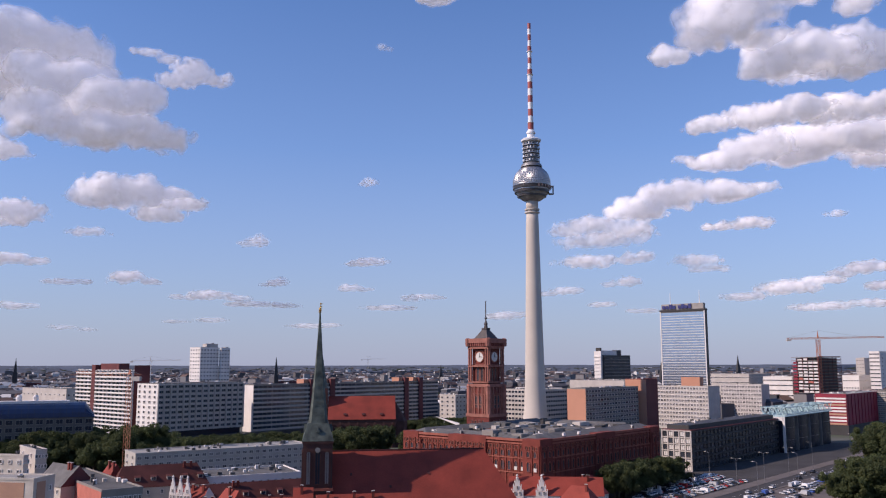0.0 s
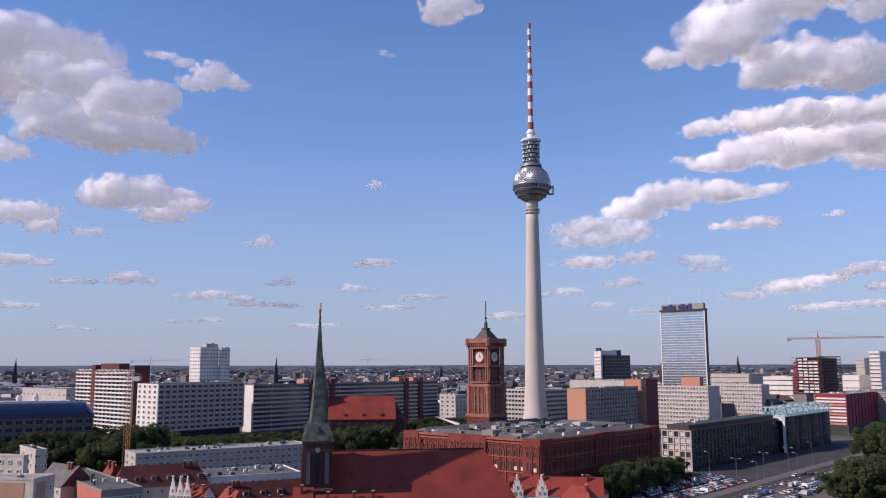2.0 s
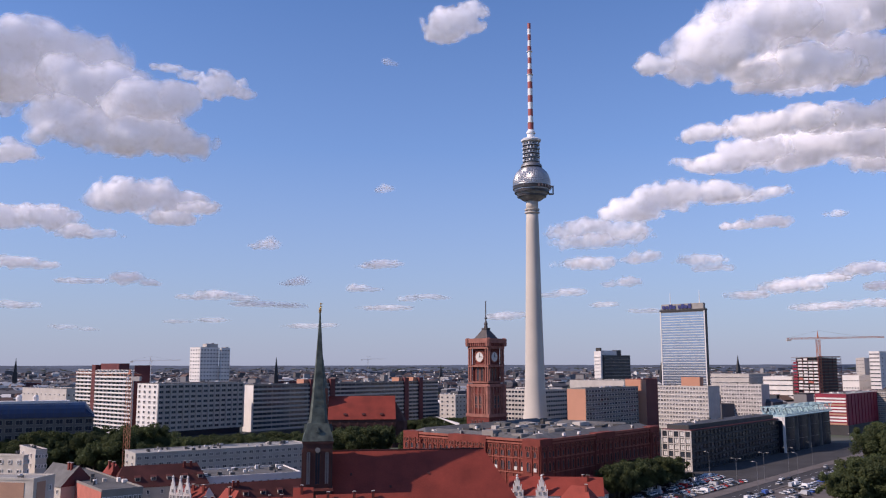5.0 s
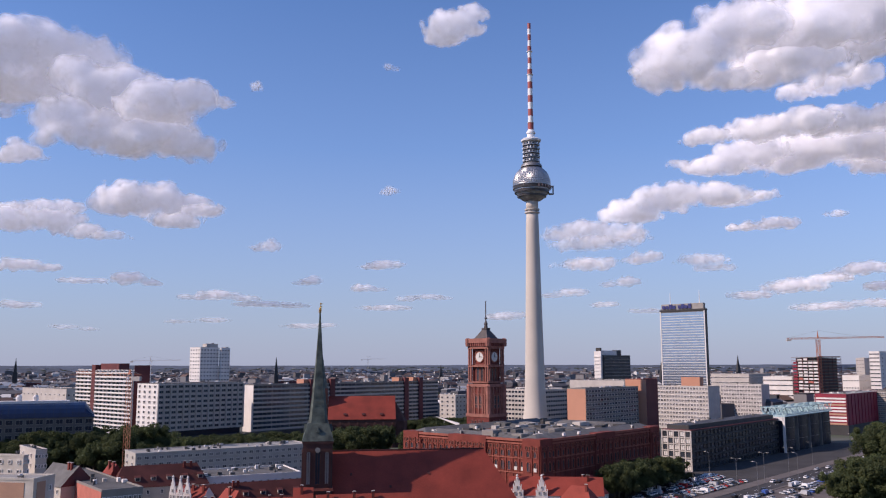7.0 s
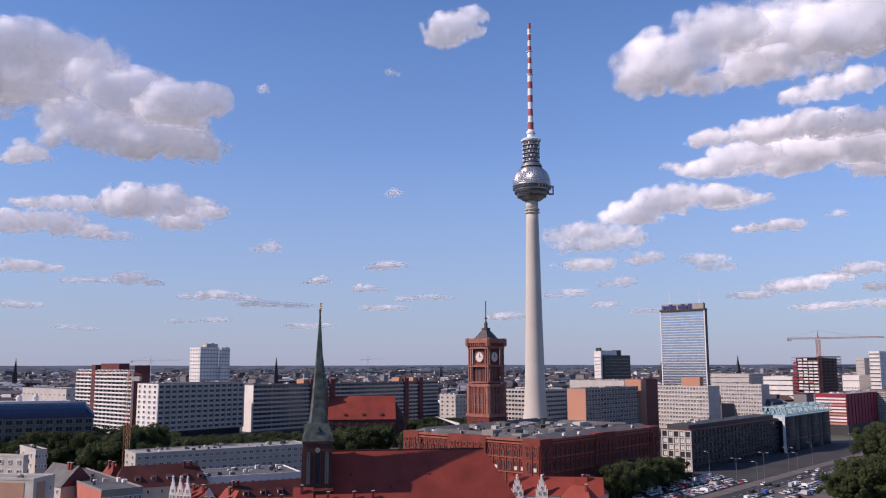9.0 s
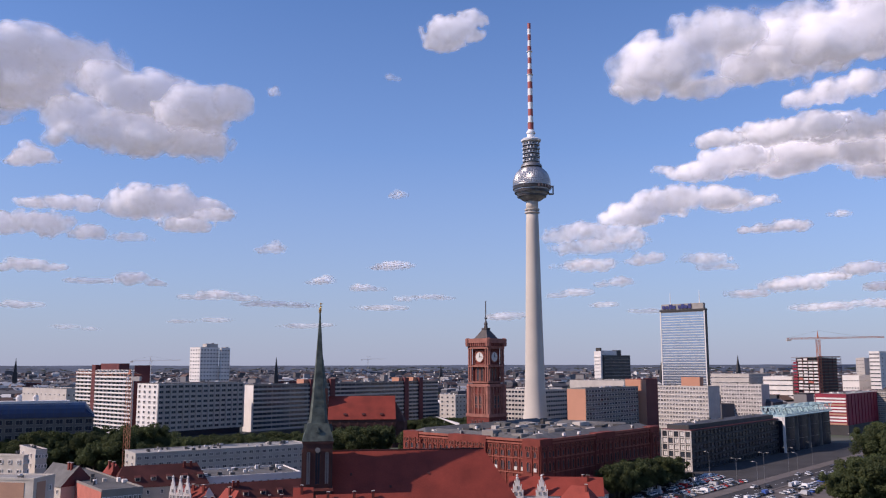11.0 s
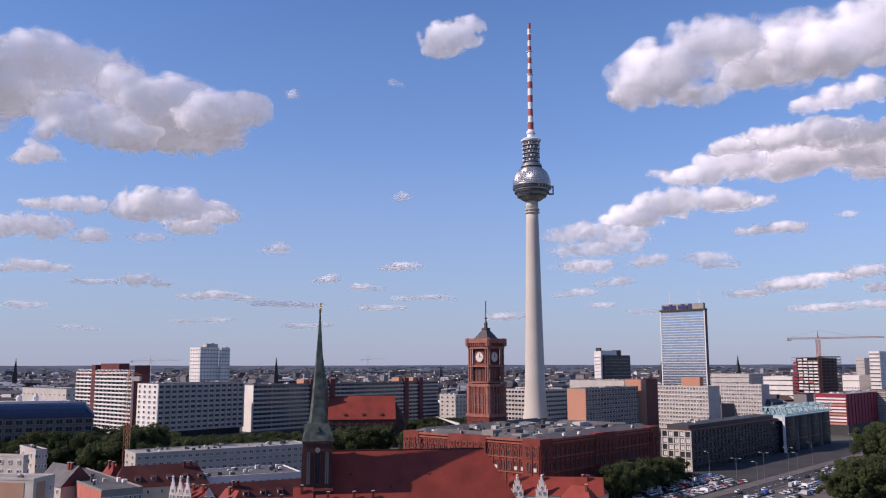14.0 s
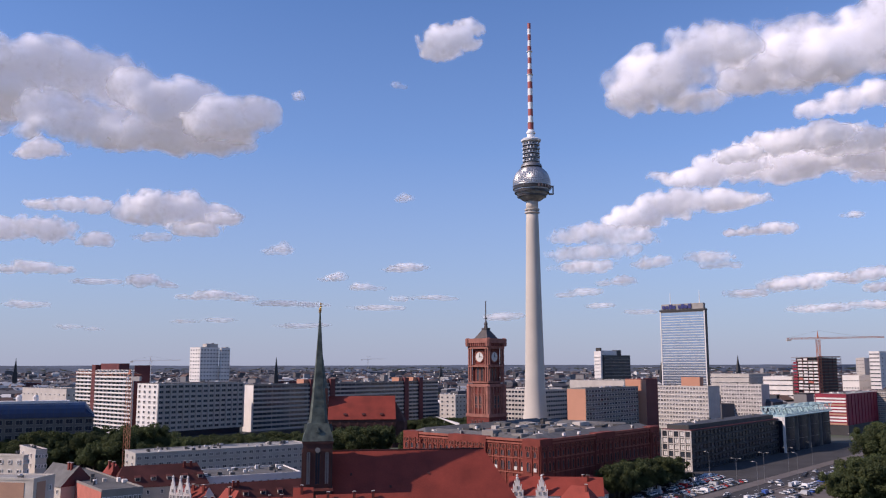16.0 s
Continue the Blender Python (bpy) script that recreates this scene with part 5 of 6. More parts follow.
tower_crane(-518.7, 1500.0, 68.1, 54, 36, 0, CRANE_WH, "pale tower crane far off over the roofs", w=2.2)


def far_church(x, y, h, name="church"):
    b = thing("church", x, y, 0, 20, "far dark brick church with a pointed spire", "church", "far churches")
    s = Shape()
    s.frustum(8, 8, 8, 8, 0, h * 0.55, DARKGREY)
    s.frustum(7.5, 7.5, 0.4, 0.4, h * 0.55, h, DARKGREY)
    part("steeple", s, b)
    s = Shape()
    s.box(5, 45, -9, 9, 0, h * 0.25, BRICKDARK)
    s.gable(5, 45, -9.5, 9.5, h * 0.25, h * 0.38, TILEDARK)
    part("nave", s, b)


def wing_canopy():
    X, Y, Z = -5.4, 600.0, 25.8
    x, y, z = 11.0, 590.0, 22.2
    b = thing("wing_canopy", X, Y, 0, 0, "white swept concrete canopy wing on slim posts", "canopy")
    s = Shape()
    s.add([(0, 0, Z), (x - X, y - Y - 3, z - 0.6), (x - X, y - Y + 4, z - 0.6), (0, 0.4, Z - 0.5), (x - X, y - Y - 3, z - 2.4), (x - X, y - Y + 4, z - 2.4)], [(0, 1, 2), (3, 5, 4), (0, 3, 4, 1), (1, 4, 5, 2), (2, 5, 3, 0)], WHITE)
    part("wing", s, b)
    s = Shape()
    s.beam((x - X - 1, y - Y, 0), (x - X - 1, y - Y, z - 2), 0.8, PALE)
    s.beam((6, -3, 0), (6, -3, Z - 3.2), 0.5, PALE)
    part("post", s, b)


wing_canopy()
far_church(-335.1, 1700.0, 77.4)
far_church(661.0, 1900.0, 80.6)
far_church(-807.6, 1600.0, 75.5)
far_church(-6.6, 2200.0, 60.6)
far_church(540.1, 2100.0, 67.7)


def glass_roof_hall():
    X, Y, Z = -212.9, 520.0, 30.8
    b = thing("glass_roof_hall", X, Y, 0, 23, "grey office hall with a blue glass barrel roof", "office")
    L, W, H = 91.7, 24.0, Z
    s = Shape()
    s.box(-L, 0, 0, W, 0, H, HALLGREY)
    part("wall", s, b)
    s = Shape()
    n = 10
    prof = [(W / 2 - (W / 2 + 0.5) * math.cos(math.pi * k / n), H + 0.05 + 8.8 * math.sin(math.pi * k / n)) for k in range(n + 1)]
    prof = [(y, z) for y, z in prof]
    vs = [(x, y, z) for x, k in ((-L, 1), (-5, 1), (0.2, 0.55)) for y, z in prof]
    m = n + 1
    vs[2 * m:] = [(0.4, W / 2 + (y - W / 2) * 0.96, H + 0.05 + (z - H) * 0.15) for y, z in prof]
    s.add(vs, [(j * m + k, (j + 1) * m + k, (j + 1) * m + k + 1, j * m + k + 1) for j in range(2) for k in range(n)], BLUEGLASS)
    part("glass_roof", s, b, "blue glass barrel roof")
    for i in range(26):
        s = Shape()
        x = -L + (L - 5) * i / 25
        for (y0, z0), (y1, z1) in zip(prof[:6], prof[1:7]):
            s.beam((x, y0 - 0.05, z0 + 0.03), (x, y1 - 0.05, z1 + 0.03), 0.12, DARKGREY)
        part("roof_rib", s, b)
    s = Shape()
    s.box(-L, -14, W * 0.32, W * 0.7, H + 7.9, H + 9.8, WHITE)
    part("ridge_walk", s, b, "pale plant deck along the ridge")
    rnd = random.Random(31)
    for x in (-0.62, -0.46, -0.36, -0.8):
        s = Shape()
        s.lathe([(1.5, H + 9.6), (1.8, H + 12.0), (0.8, H + 13.4)], 12, WHITE, x * L, W * 0.5)
        part("vent_stack", s, b, "white roof vent stack")
    step = H / 7
    me = window_mesh(4.0, step * 0.66, GREYWALL, DARKGLASS, proud=0.3)
    for r in range(7):
        for c in range(17):
            part("window", me, b, at=pose(-L + (c + 0.5) * L / 17, -0.02, r * step + 0.6))


glass_roof_hall()

# ---- build: old town houses ----
block("office_block", -143.3, 400.0, 33.0, 88.2, 21.3, 21.1, BEIGE, "long grey prefabricated housing block with small windows", 6, 26, 2, (2.3, 1.6), frame_m=SHADEWALL, glass=CURTAIN, seed=14, clutter=34, roof=ROOFPALE)
block("modern_house", -161.2, 330.0, 76.0, 2.7, 32.1, 27.7, CREAM, "cream modern house with a flat roof", 7, 3, 8, (1.5, 1.6), seed=15, roof=ROOFPALE)
block("roof_storey", -160.4, 338.0, 40.0, 4.1, 24.2, 29.1, PALE, "grey roof storey behind a white parapet", 7, 4, 2, (1.5, 1.6), seed=16, clutter=3)
def salmon_house():
    X, Y, turn, L, W, H = -121.1, 255.0, 80.0, 10.0, 31.1, 28.8
    b = block("salmon_house", X, Y, turn, L, W, H, CREAM, "pale edged house with salmon rendered wall fields", clutter=5, seed=17, roof=ROOFPALE)
    for y0, y1 in ((3.0, W * 0.45), (W * 0.47, W - 1)):
        s = Shape()
        s.box(-0.12, -0.004, y0, y1, 0, H - 1.3, PINK)
        part("wall_field", s, b, "salmon rendered wall field")
    s = Shape()
    s.box(1.5, L * 0.55, -0.12, -0.004, 0, H - 1.3, PINK)
    part("wall_field", s, b, "salmon rendered wall field")
    row_of_windows(b, "r", L, [H - 4.5, H - 8.5], 1, 1.3, 1.8, WHITE, GLASS, start=L * 0.55)


salmon_house()
block("flat_house", -106.8, 270.0, 38.0, 12.8, 63.7, 23.2, GREYWALL, "low house with a coral end wall and a cluttered flat roof", 5, 8, 0, (1.2, 1.6), end=CORAL, seed=18, clutter=12)


def barn_house():
    X, Y, Z = -141.7, 300.0, 22.4
    b = house(X, Y, -38, 17, 12, Z - 1.0, Z + 5.5, CREAM, ZINC, "white house with a grey metal roof and brown gable", 3, 4, 2, gable_m=MAROON, chimneys=2)


barn_house()
house(-123.2, 322.0, 26, 35, 13, 16.0, 23.6, CREAM, TILEDARK, "cream house with a dark red mansard roof and dormers", 3, 7, 2, dormers=6, hip=4)
house(-135.4, 336.0, -50, 11, 9, 16.5, 24.2, CREAM, TILE, "white house with a steep red tiled roof", 3, 3, 2, dormers=2, hip=2)
house(-88.7, 318.0, 28, 40, 12, 11.0, 17.4, CREAM, TILEDARK, "long house with a dark red roof and flat dormers", 2, 9, 2, dormers=6)
block("terrace_house", -97.4, 338.0, 26.0, 42.7, 26.7, 18.1, WHITE, "flat roofed house with white parapet edges and vents", 4, 14, 2, (1.2, 1.5), seed=33, clutter=26, roof=ROOFGREY)
house(-85.5, 288.0, 10, 42, 12, 8.5, 16.6, CREAM, TILE, "row house with a bright red tiled roof", 2, 9, 2, chimneys=5)
house(-80.9, 300.0, -50, 13, 10, 12.0, 19.4, CREAM, TILE, "house with a steep bright red tiled roof", 2, 3, 2, chimneys=1, hip=2)
house(-49.3, 285.0, 9, 6, 8, 15.5, 21.2, CREAM, TILE, "narrow white gabled house beside the church", 2, 2, 2, chimneys=1)
house(-39.5, 270.0, 9, 30, 10, 13.5, 21.0, CREAM, TILE, "row house with a red tiled roof before the church", 2, 8, 1, chimneys=3)


def gabled_row(X, Y, turn, L, gables, m, label, roof, up=11.5):
    b = house(X, Y, turn, L, 12, 11.5, 18.0, m, roof, label, 3, 8, 2, chimneys=3)
    for x, w, h in gables:
        stepped_gable(b, x, w, up, h, WHITE)


gabled_row(-98.8, 312.0, -18, 12, ((1.5, 3.0, 7.0), (4.6, 3.0, 7.0), (7.6, 3.0, 7.0)), WHITE, "house front with three white pointed gables", TILE, up=14.0)
gabled_row(25.7, 336.0, -6, 36, ((3.0, 4.6, 6.6), (12.4, 4.6, 6.6)), WHITE, "row of white baroque gabled houses with red roofs", TILE)
house(42.0, 322.0, -35, 14, 10, 10.5, 17.0, CREAM, TILE, "white house with a bright red hipped roof", 2, 4, 2, hip=4, chimneys=1)
house(57.4, 345.0, 48, 16, 11, 9.0, 16.4, CREAM, TILE, "white house with a red hipped roof", 2, 4, 2, hip=4, chimneys=1)

# ---- build: street ----
U = Vector((math.cos(radians(48.5)), math.sin(radians(48.5))))
V = Vector((-U.y, U.x))
GROUND_UP = 0.02
P0 = Vector((133.2, 402.4))
def along(a, c):
    """A place a metres along the street from its near end and c metres to its left."""
    return P0 + U * a + V * c


def street():
    q = [along(-120, 5.5), along(-120, -4.5), along(520, -4.5), along(520, 5.5)]
    strip("road", [(p.x, p.y) for p in q], 0.02, ASPHALT, "wide grey asphalt street between buildings", "road")
    q = [along(-120, 5.7), along(520, 5.7), along(520, 13), along(-120, 13)]
    strip("pavement", [(p.x, p.y) for p in q], 0.16, PAVING, "pale paved footway beside the street", "pavement")
    q = [along(-120, 13.2), along(75, 13.2), along(75, 60), along(-120, 60)]
    strip("car_park", [(p.x, p.y) for p in q], 0.018, ASPHALT, "asphalt car park beside the street", "car park")
    q = [along(75.2, 13.2), along(320, 13.2), along(320, 62), along(75.2, 62)]
    strip("forecourt", [(p.x, p.y) for p in q], 0.15, ASPHALT, "dark paved forecourt before the offices", "pavement")
    q = [along(-120, -4.7), along(520, -4.7), along(520, -6.5), along(-120, -6.5)]
    strip("median", [(p.x, p.y) for p in q][::-1], 0.16, PAVING, "pale paved kerb strip beside the street", "pavement")
    q = [along(-120, -6.7), along(260, -6.7), along(260, -44), along(-120, -44)]
    strip("car_park", [(p.x, p.y) for p in q][::-1], 0.018, PAVING, "paved car park beside the trees", "car park")
    for a in range(-60, 480, 9):
        s = Shape()
        for c in (0.3,):
            p = [along(a, c), along(a + 4, c), along(a + 4, c + 0.2), along(a, c + 0.2)]
            s.add([(k.x, k.y, 0.026) for k in p], [(0, 1, 2, 3)], WHITEPAINT)
        tagged(new("lane_marking", s.mesh("lane_marking")), "white painted lane dashes", "road marking", kind="structure")


street()
rnd = random.Random(77)
for c0, a0, a1 in ((16.5, -60, 60), (23, -50, 62), (32, -30, 66), (39, -10, 70)):
    a = a0
    while a < a1:
        if rnd.random() < 0.8:
            p = along(a, c0 + rnd.uniform(-0.5, 0.5))
            car(p.x, p.y, 48.5 + 90 + rnd.uniform(-4, 4), rnd.choice((0, 0, 0, 1, 1, 2, 3)), rnd.random() < 0.1)
        a += 2.75
for c0, a0, a1 in ((-8.6, 0, 190), (-15, 5, 175), (-22.5, 10, 130)):
    a = a0
    while a < a1:
        if rnd.random() < 0.62:
            p = along(a, c0 + rnd.uniform(-0.5, 0.5))
            car(p.x, p.y, 48.5 + rnd.uniform(-4, 4) + (60 if c0 < -10 else 0), rnd.choice((0, 0, 0, 1, 1, 2, 0, 1, 0, 2, 4, 5)), rnd.random() < 0.16)
        a += 5.6 if c0 > -10 else 3.2
MOVERS = []
for k, (c, a, v, paint) in enumerate(((-3.2, -30, 9.0, 2), (-0.8, 20, 8.0, 1), (1.7, 210, -9.0, 0), (4.0, 330, -10.0, 2), (-3.2, -120, 11.0, 0), (1.7, 120, -7.5, 2), (-0.8, 90, 9.5, 2), (4.0, 190, -8.0, 1), (-3.2, 45, 7.0, 0), (1.7, 300, -11.0, 1), (-0.8, -70, 10.5, 2), (4.0, 110, -6.5, 0), (1.7, 260, -9.5, 2))):
    p = along(a, c)
    MOVERS.append((car(p.x, p.y, 48.5 if v > 0 else 228.5, paint, group="cars on the street", state="driving along the street"), c, a, v))
for a, c, h, n in ((28, 8, 15, 2), (64, 8, 15, 2), (100, 8, 15, 2), (140, 8, 15, 1), (10, 42, 13, 1), (40, 27.5, 16, 1), (-8, 14, 16, 1), (20, -5.6, 15, 1), (75, -5.6, 15, 1), (180, -5.6, 15, 1), (220, 8, 15, 1)):
    p = along(a, c)
    street_lamp(p.x, p.y, h, 48.5 + 90, n)

# ---- build: trees ----
seed = 100
for xa, ya, xb, yb, n, deep, h in (
        (-290.1, 520.0, -183.6, 520.0, 52, 60, 22),
        (-183.4, 520.0, -88.6, 560.0, 56, 60, 17),
        (-60.3, 470.0, -42.6, 480.0, 8, 20, 11),
        (-32.5, 470.0, 5.7, 570.0, 14, 24, 14),
        (76.3, 398.0, 119.0, 448.0, 13, 9, 15),
        (177.0, 386.0, 190.0, 390.0, 9, 8, 13.5),
        (190.0, 386.0, 230.0, 398.0, 30, 18, 20),
        (260.0, 512.0, 292.0, 530.0, 18, 22, 26),
        (-70.0, 560.0, -38.0, 570.0, 9, 14, 21),
        (-18.0, 560.0, 6.0, 575.0, 8, 14, 23),
        (-29.5, 690.0, 23.3, 700.0, 18, 24, 19),
        (48.7, 640.0, 98.2, 660.0, 10, 20, 12)):
    for i in range(n):
        seed += 1
        rnd = random.Random(seed)
        k = (i + rnd.uniform(0, 1)) / n
        tree(xa + (xb - xa) * k + rnd.uniform(-3, 3), ya + (yb - ya) * k + rnd.uniform(-0.5, 0.5) * deep, h * rnd.uniform(0.8, 1.15), seed, wide=1.15)

for x, y, h in ((-180.5, 512.0, 29), (-176.4, 516.0, 26), (-183.6, 506.0, 26), (-151.7, 505.0, 21), (-191.6, 500.0, 23)):
    seed += 1
    tree(x, y, h, seed, "tall leafy deciduous tree above the park canopy", wide=0.95)

# ---- build: clouds ----
sky_cloud = cloud("large white cumulus cloud with a grey base", [(0, (-1572.9, 3500, 1235.4)), (4, (-1459.7, 3500, 1220.2)), (8.5, (-1339.1, 3500, 1200)), (12, (-1233.2, 3500, 1179.9)), (16, (-1134.7, 3500, 1154.7))])
puff(sky_cloud, 3, 0.85, (16.9, 21.1), [(0, 0, 232.4, 151.6), (-75.8, -121.3, 252.7, 101.1), (-156.6, 60.6, 156.6, 116.2), (176.9, -75.8, 176.9, 121.3)], [])
puff(sky_cloud, 4, 0.85, (17, 17.2), [(0, 0, 137.5, 98.2), (-103.1, -29.5, 167, 122.8), (68.7, 19.6, 78.6, 68.7)], [(0, (243.2, -17.5, -46.1)), (4, (249.1, -17.5, -35.9)), (8.5, (274.3, -17.5, -20.8)), (12, (312.4, -17.5, -25.6)), (16, (302.4, -17.5, -40.5))])
puff(sky_cloud, 5, 0.85, (18.8, 26.3), [(0, 0, 231, 157.5), (-215.2, -57.7, 231, 162.7), (189, -36.7, 173.2, 136.5), (-157.5, -152.2, 241.4, 115.5), (52.5, -173.2, 220.5, 110.2)], [(0, (-229.9, -7, 201.3)), (4, (-254.7, -7, 178)), (8.5, (-392, -7, 190.6)), (12, (-471, -7, 175)), (16, (-488.4, -7, 154.4))])
puff(sky_cloud, 6, 0.765, (14.5, 21.3), [(0, 0, 312.6, 110), (-200.1, 40, 155.1, 100), (225.1, -20, 175.1, 90)], [(0, (86.4, -38.5, -167.2)), (4, (58.6, -38.5, -176.7)), (8.5, (-1, -38.5, -176.3)), (12, (-83.8, -38.5, -136.3)), (16, (-291.4, -38.5, -91.4))])
puff(sky_cloud, 7, 0.85, (17.4, 30.6), [(0, 0, 260.6, 181.1), (164.6, -21.9, 170.1, 137.2)], [(0, (-502.4, 7, 129.8)), (4, (-614.6, 7, 132.1)), (8.5, (-734.3, 7, 139.6)), (12, (-849.4, 7, 121.5)), (16, (-957.2, 7, 108.5))])
sky_cloud = cloud("small unseen white cumulus cloud added for white fill light", [(0, (-1351.3, 4350, 1608.7)), (4, (-1191.5, 4350, 1564.5)), (8.5, (-1375.5, 4350, 1457.6)), (12, (-1252.5, 4350, 1410.7)), (16, (-1160.7, 4350, 1379.4))])
puff(sky_cloud, 8, 0.595, (17.2, 17.3), [(0, 0, 116.6, 79.8), (-98.2, -43, 116.6, 55.2), (128.9, -24.5, 104.3, 36.8)], [])
puff(sky_cloud, 9, 0.1925, (17.8, 19.3), [(0, 0, 111.9, 31.1), (105.7, -24.9, 93.3, 31.1)], [(0, (-246, 7, 129.7)), (4, (-287.1, 7, 116.5)), (8.5, (-156.8, 7, 65.1)), (12, (-155.5, 7, 49.2)), (16, (-153.9, 7, 17.7))])
puff(sky_cloud, 10, 0.22, (18.3, 12.7), [(0, 0, 54.2, 39.1)], [(0, (195.7, 10.5, -15.3)), (4, (97.6, 10.5, 6.8)), (8.5, (410.6, 10.5, 75.8)), (12, (388.7, 10.5, 100.6)), (16, (388.5, 10.5, 113))])
sky_cloud = cloud("broad white cumulus cloud with a flat base", [(0, (-1564.8, 4045.8, 886.5)), (4, (-1494.7, 4045.8, 872.4)), (8.5, (-1446, 4045.8, 838.5)), (12, (-1381.9, 4045.8, 830.1)), (16, (-1347.4, 4045.8, 802))])
puff(sky_cloud, 11, 0.595, (10.3, 19.7), [(0, 17.4, 237.3, 86.8), (167.9, -17.4, 179.4, 81), (-150.5, -17.4, 144.7, 57.9)], [])
puff(sky_cloud, 12, 0.425, (9.3, 17.7), [(0, 0, 137.5, 43), (114.6, 51.6, 114.6, 40.1)], [(0, (173.9, 7, -91.7)), (4, (154.2, 7, -88.8)), (8.5, (156.5, 7, -83.1)), (12, (140.1, 7, -91.4)), (16, (134, 7, -80.1))])
sky_cloud = cloud("broken white cumulus clouds with soft bases", [(0, (-2107.3, 4031.5, 813.4)), (4, (-1962, 4031.5, 785.4)), (8.5, (-1896.9, 4031.5, 757.4)), (12, (-1978.9, 4031.5, 749)), (16, (-1949.8, 4031.5, 723.9))])
puff(sky_cloud, 13, 0.595, (8.9, 25.3), [(0, 0, 165.1, 72.1), (-174.1, -18, 150.1, 66)], [])
puff(sky_cloud, 14, 0.51, (8.4, 23), [(0, 0, 106.5, 44.4)], [(0, (-2.5, 10.5, -40.1)), (4, (131.8, 10.5, -68.1)), (8.5, (191.1, 10.5, -48.5)), (12, (254.2, 10.5, -45.7)), (16, (265.5, 10.5, -54))])
puff(sky_cloud, 15, 0.51, (9.9, 25.3), [(0, 0, 101.9, 42), (-137.9, -15, 89.9, 27), (95.9, 0, 83.9, 45)], [(0, (-94.4, -7, 21.1)), (4, (-86.1, -7, 21.1)), (8.5, (11.4, -7, 88.3)), (12, (134.6, -7, 99.4)), (16, (147.3, -7, 116.1))])
puff(sky_cloud, 16, 0.165, (8.1, 22), [(0, 0, 123.5, 29.4), (58.8, 11.8, 58.8, 23.5)], [(0, (357.5, 17.5, -108.9)), (4, (245.7, 17.5, -86.5)), (8.5, (272.5, 17.5, -75.3)), (12, (478.9, 17.5, -72.5)), (16, (532.5, 17.5, -47.4))])
sky_cloud = cloud("small unseen white cumulus cloud added for white fill light", [(0, (-2068, 3891.8, 1076.9)), (4, (-2040.3, 3891.8, 1065.9)), (8.5, (-1972.7, 3891.8, 1060.4)), (12, (-1931.5, 3891.8, 1046.6)), (16, (-1898.9, 3891.8, 1082.5))])
puff(sky_cloud, 17, 0.51, (12.9, 27), [(0, 0, 111.7, 50), (-44.1, -23.5, 94.1, 35.3), (-35.3, 47, 50, 38.2)], [])
sky_cloud = cloud("small unseen white cumulus cloud added for white fill light", [(0, (-2005.2, 3841.5, 552.7)), (4, (-1965.2, 3841.5, 539.6)), (8.5, (-1937.7, 3841.5, 518.6)), (12, (-1912, 3841.5, 523.9)), (16, (-1885.1, 3841.5, 510.7))])
puff(sky_cloud, 18, 0.33, (6.1, 26.8), [(0, 0, 115.9, 34.8), (104.3, -11.6, 92.7, 23.2), (-92.7, -11.6, 92.7, 26.1)], [])
sky_cloud = cloud("small unseen white cumulus cloud added for white fill light", [(0, (-1546.3, 4095.2, 490.2)), (4, (-1548.8, 4095.2, 484.6)), (8.5, (-1534.9, 4095.2, 484.6)), (12, (-1512.6, 4095.2, 481.8)), (16, (-1465.1, 4095.2, 473.5))])
puff(sky_cloud, 19, 0.44, (5.5, 20.6), [(0, 0, 106, 38.3), (100.1, -20.6, 70.7, 20.6)], [])
puff(sky_cloud, 20, 0.22, (5.3, 23.6), [(0, 0, 102.5, 18.1), (90.4, 3, 60.3, 15.1)], [(0, (-323.3, 7, -21.6)), (4, (-265.5, 7, -13.2)), (8.5, (-251.7, 7, -10.4)), (12, (-240.6, 7, -10.4)), (16, (-260.2, 7, -4.9))])
sky_cloud = cloud("thin wispy fair-weather cloud low over the horizon", [(0, (-1111.4, 3979.4, 389)), (8.5, (-1071.1, 3979.4, 389)), (16, (-1084.6, 3979.4, 389))])
puff(sky_cloud, 21, 0.22, (4.5, 15.1), [(0, 0, 111, 25), (133.2, -13.9, 83.3, 19.4), (-111, -11.1, 83.3, 16.7)], [])
sky_cloud = cloud("small unseen white cumulus cloud added for white fill light", [(0, (-981.7, 4411.5, 707.3)), (4, (-927.4, 4411.5, 698.2)), (8.5, (-911.8, 4411.5, 677)), (12, (-881.6, 4411.5, 670.9)), (16, (-851.5, 4411.5, 664.8))])
puff(sky_cloud, 22, 0.1925, (7.8, 11.7), [(0, 0, 84.9, 33.4), (-60.7, -12.1, 60.7, 21.2), (6.1, 24.3, 36.4, 24.3)], [])
sky_cloud = cloud("small unseen white cumulus cloud added for white fill light", [(0, (-363.5, 4165.1, 977.8)), (4, (-297.4, 4165.1, 951.6)), (8.5, (-240, 4165.1, 925.3)), (12, (-205.6, 4165.1, 910.8)), (16, (-182.7, 4165.1, 896.3))])
puff(sky_cloud, 23, 0.22, (11.7, 3.4), [(0, 0, 50.6, 25.3), (-33.7, -11.2, 39.3, 16.9)], [])
sky_cloud = cloud("small unseen white cumulus cloud added for white fill light", [(0, (-368.3, 4052.6, 554.8)), (4, (-310.5, 4052.6, 546.5)), (8.5, (-282.9, 4052.6, 538.2)), (12, (-230.7, 4052.6, 535.4)), (16, (-181.2, 4052.6, 527.1))])
puff(sky_cloud, 24, 0.3025, (6.7, 4), [(0, 0, 114.9, 24.6), (-54.7, -8.2, 82.1, 16.4)], [])
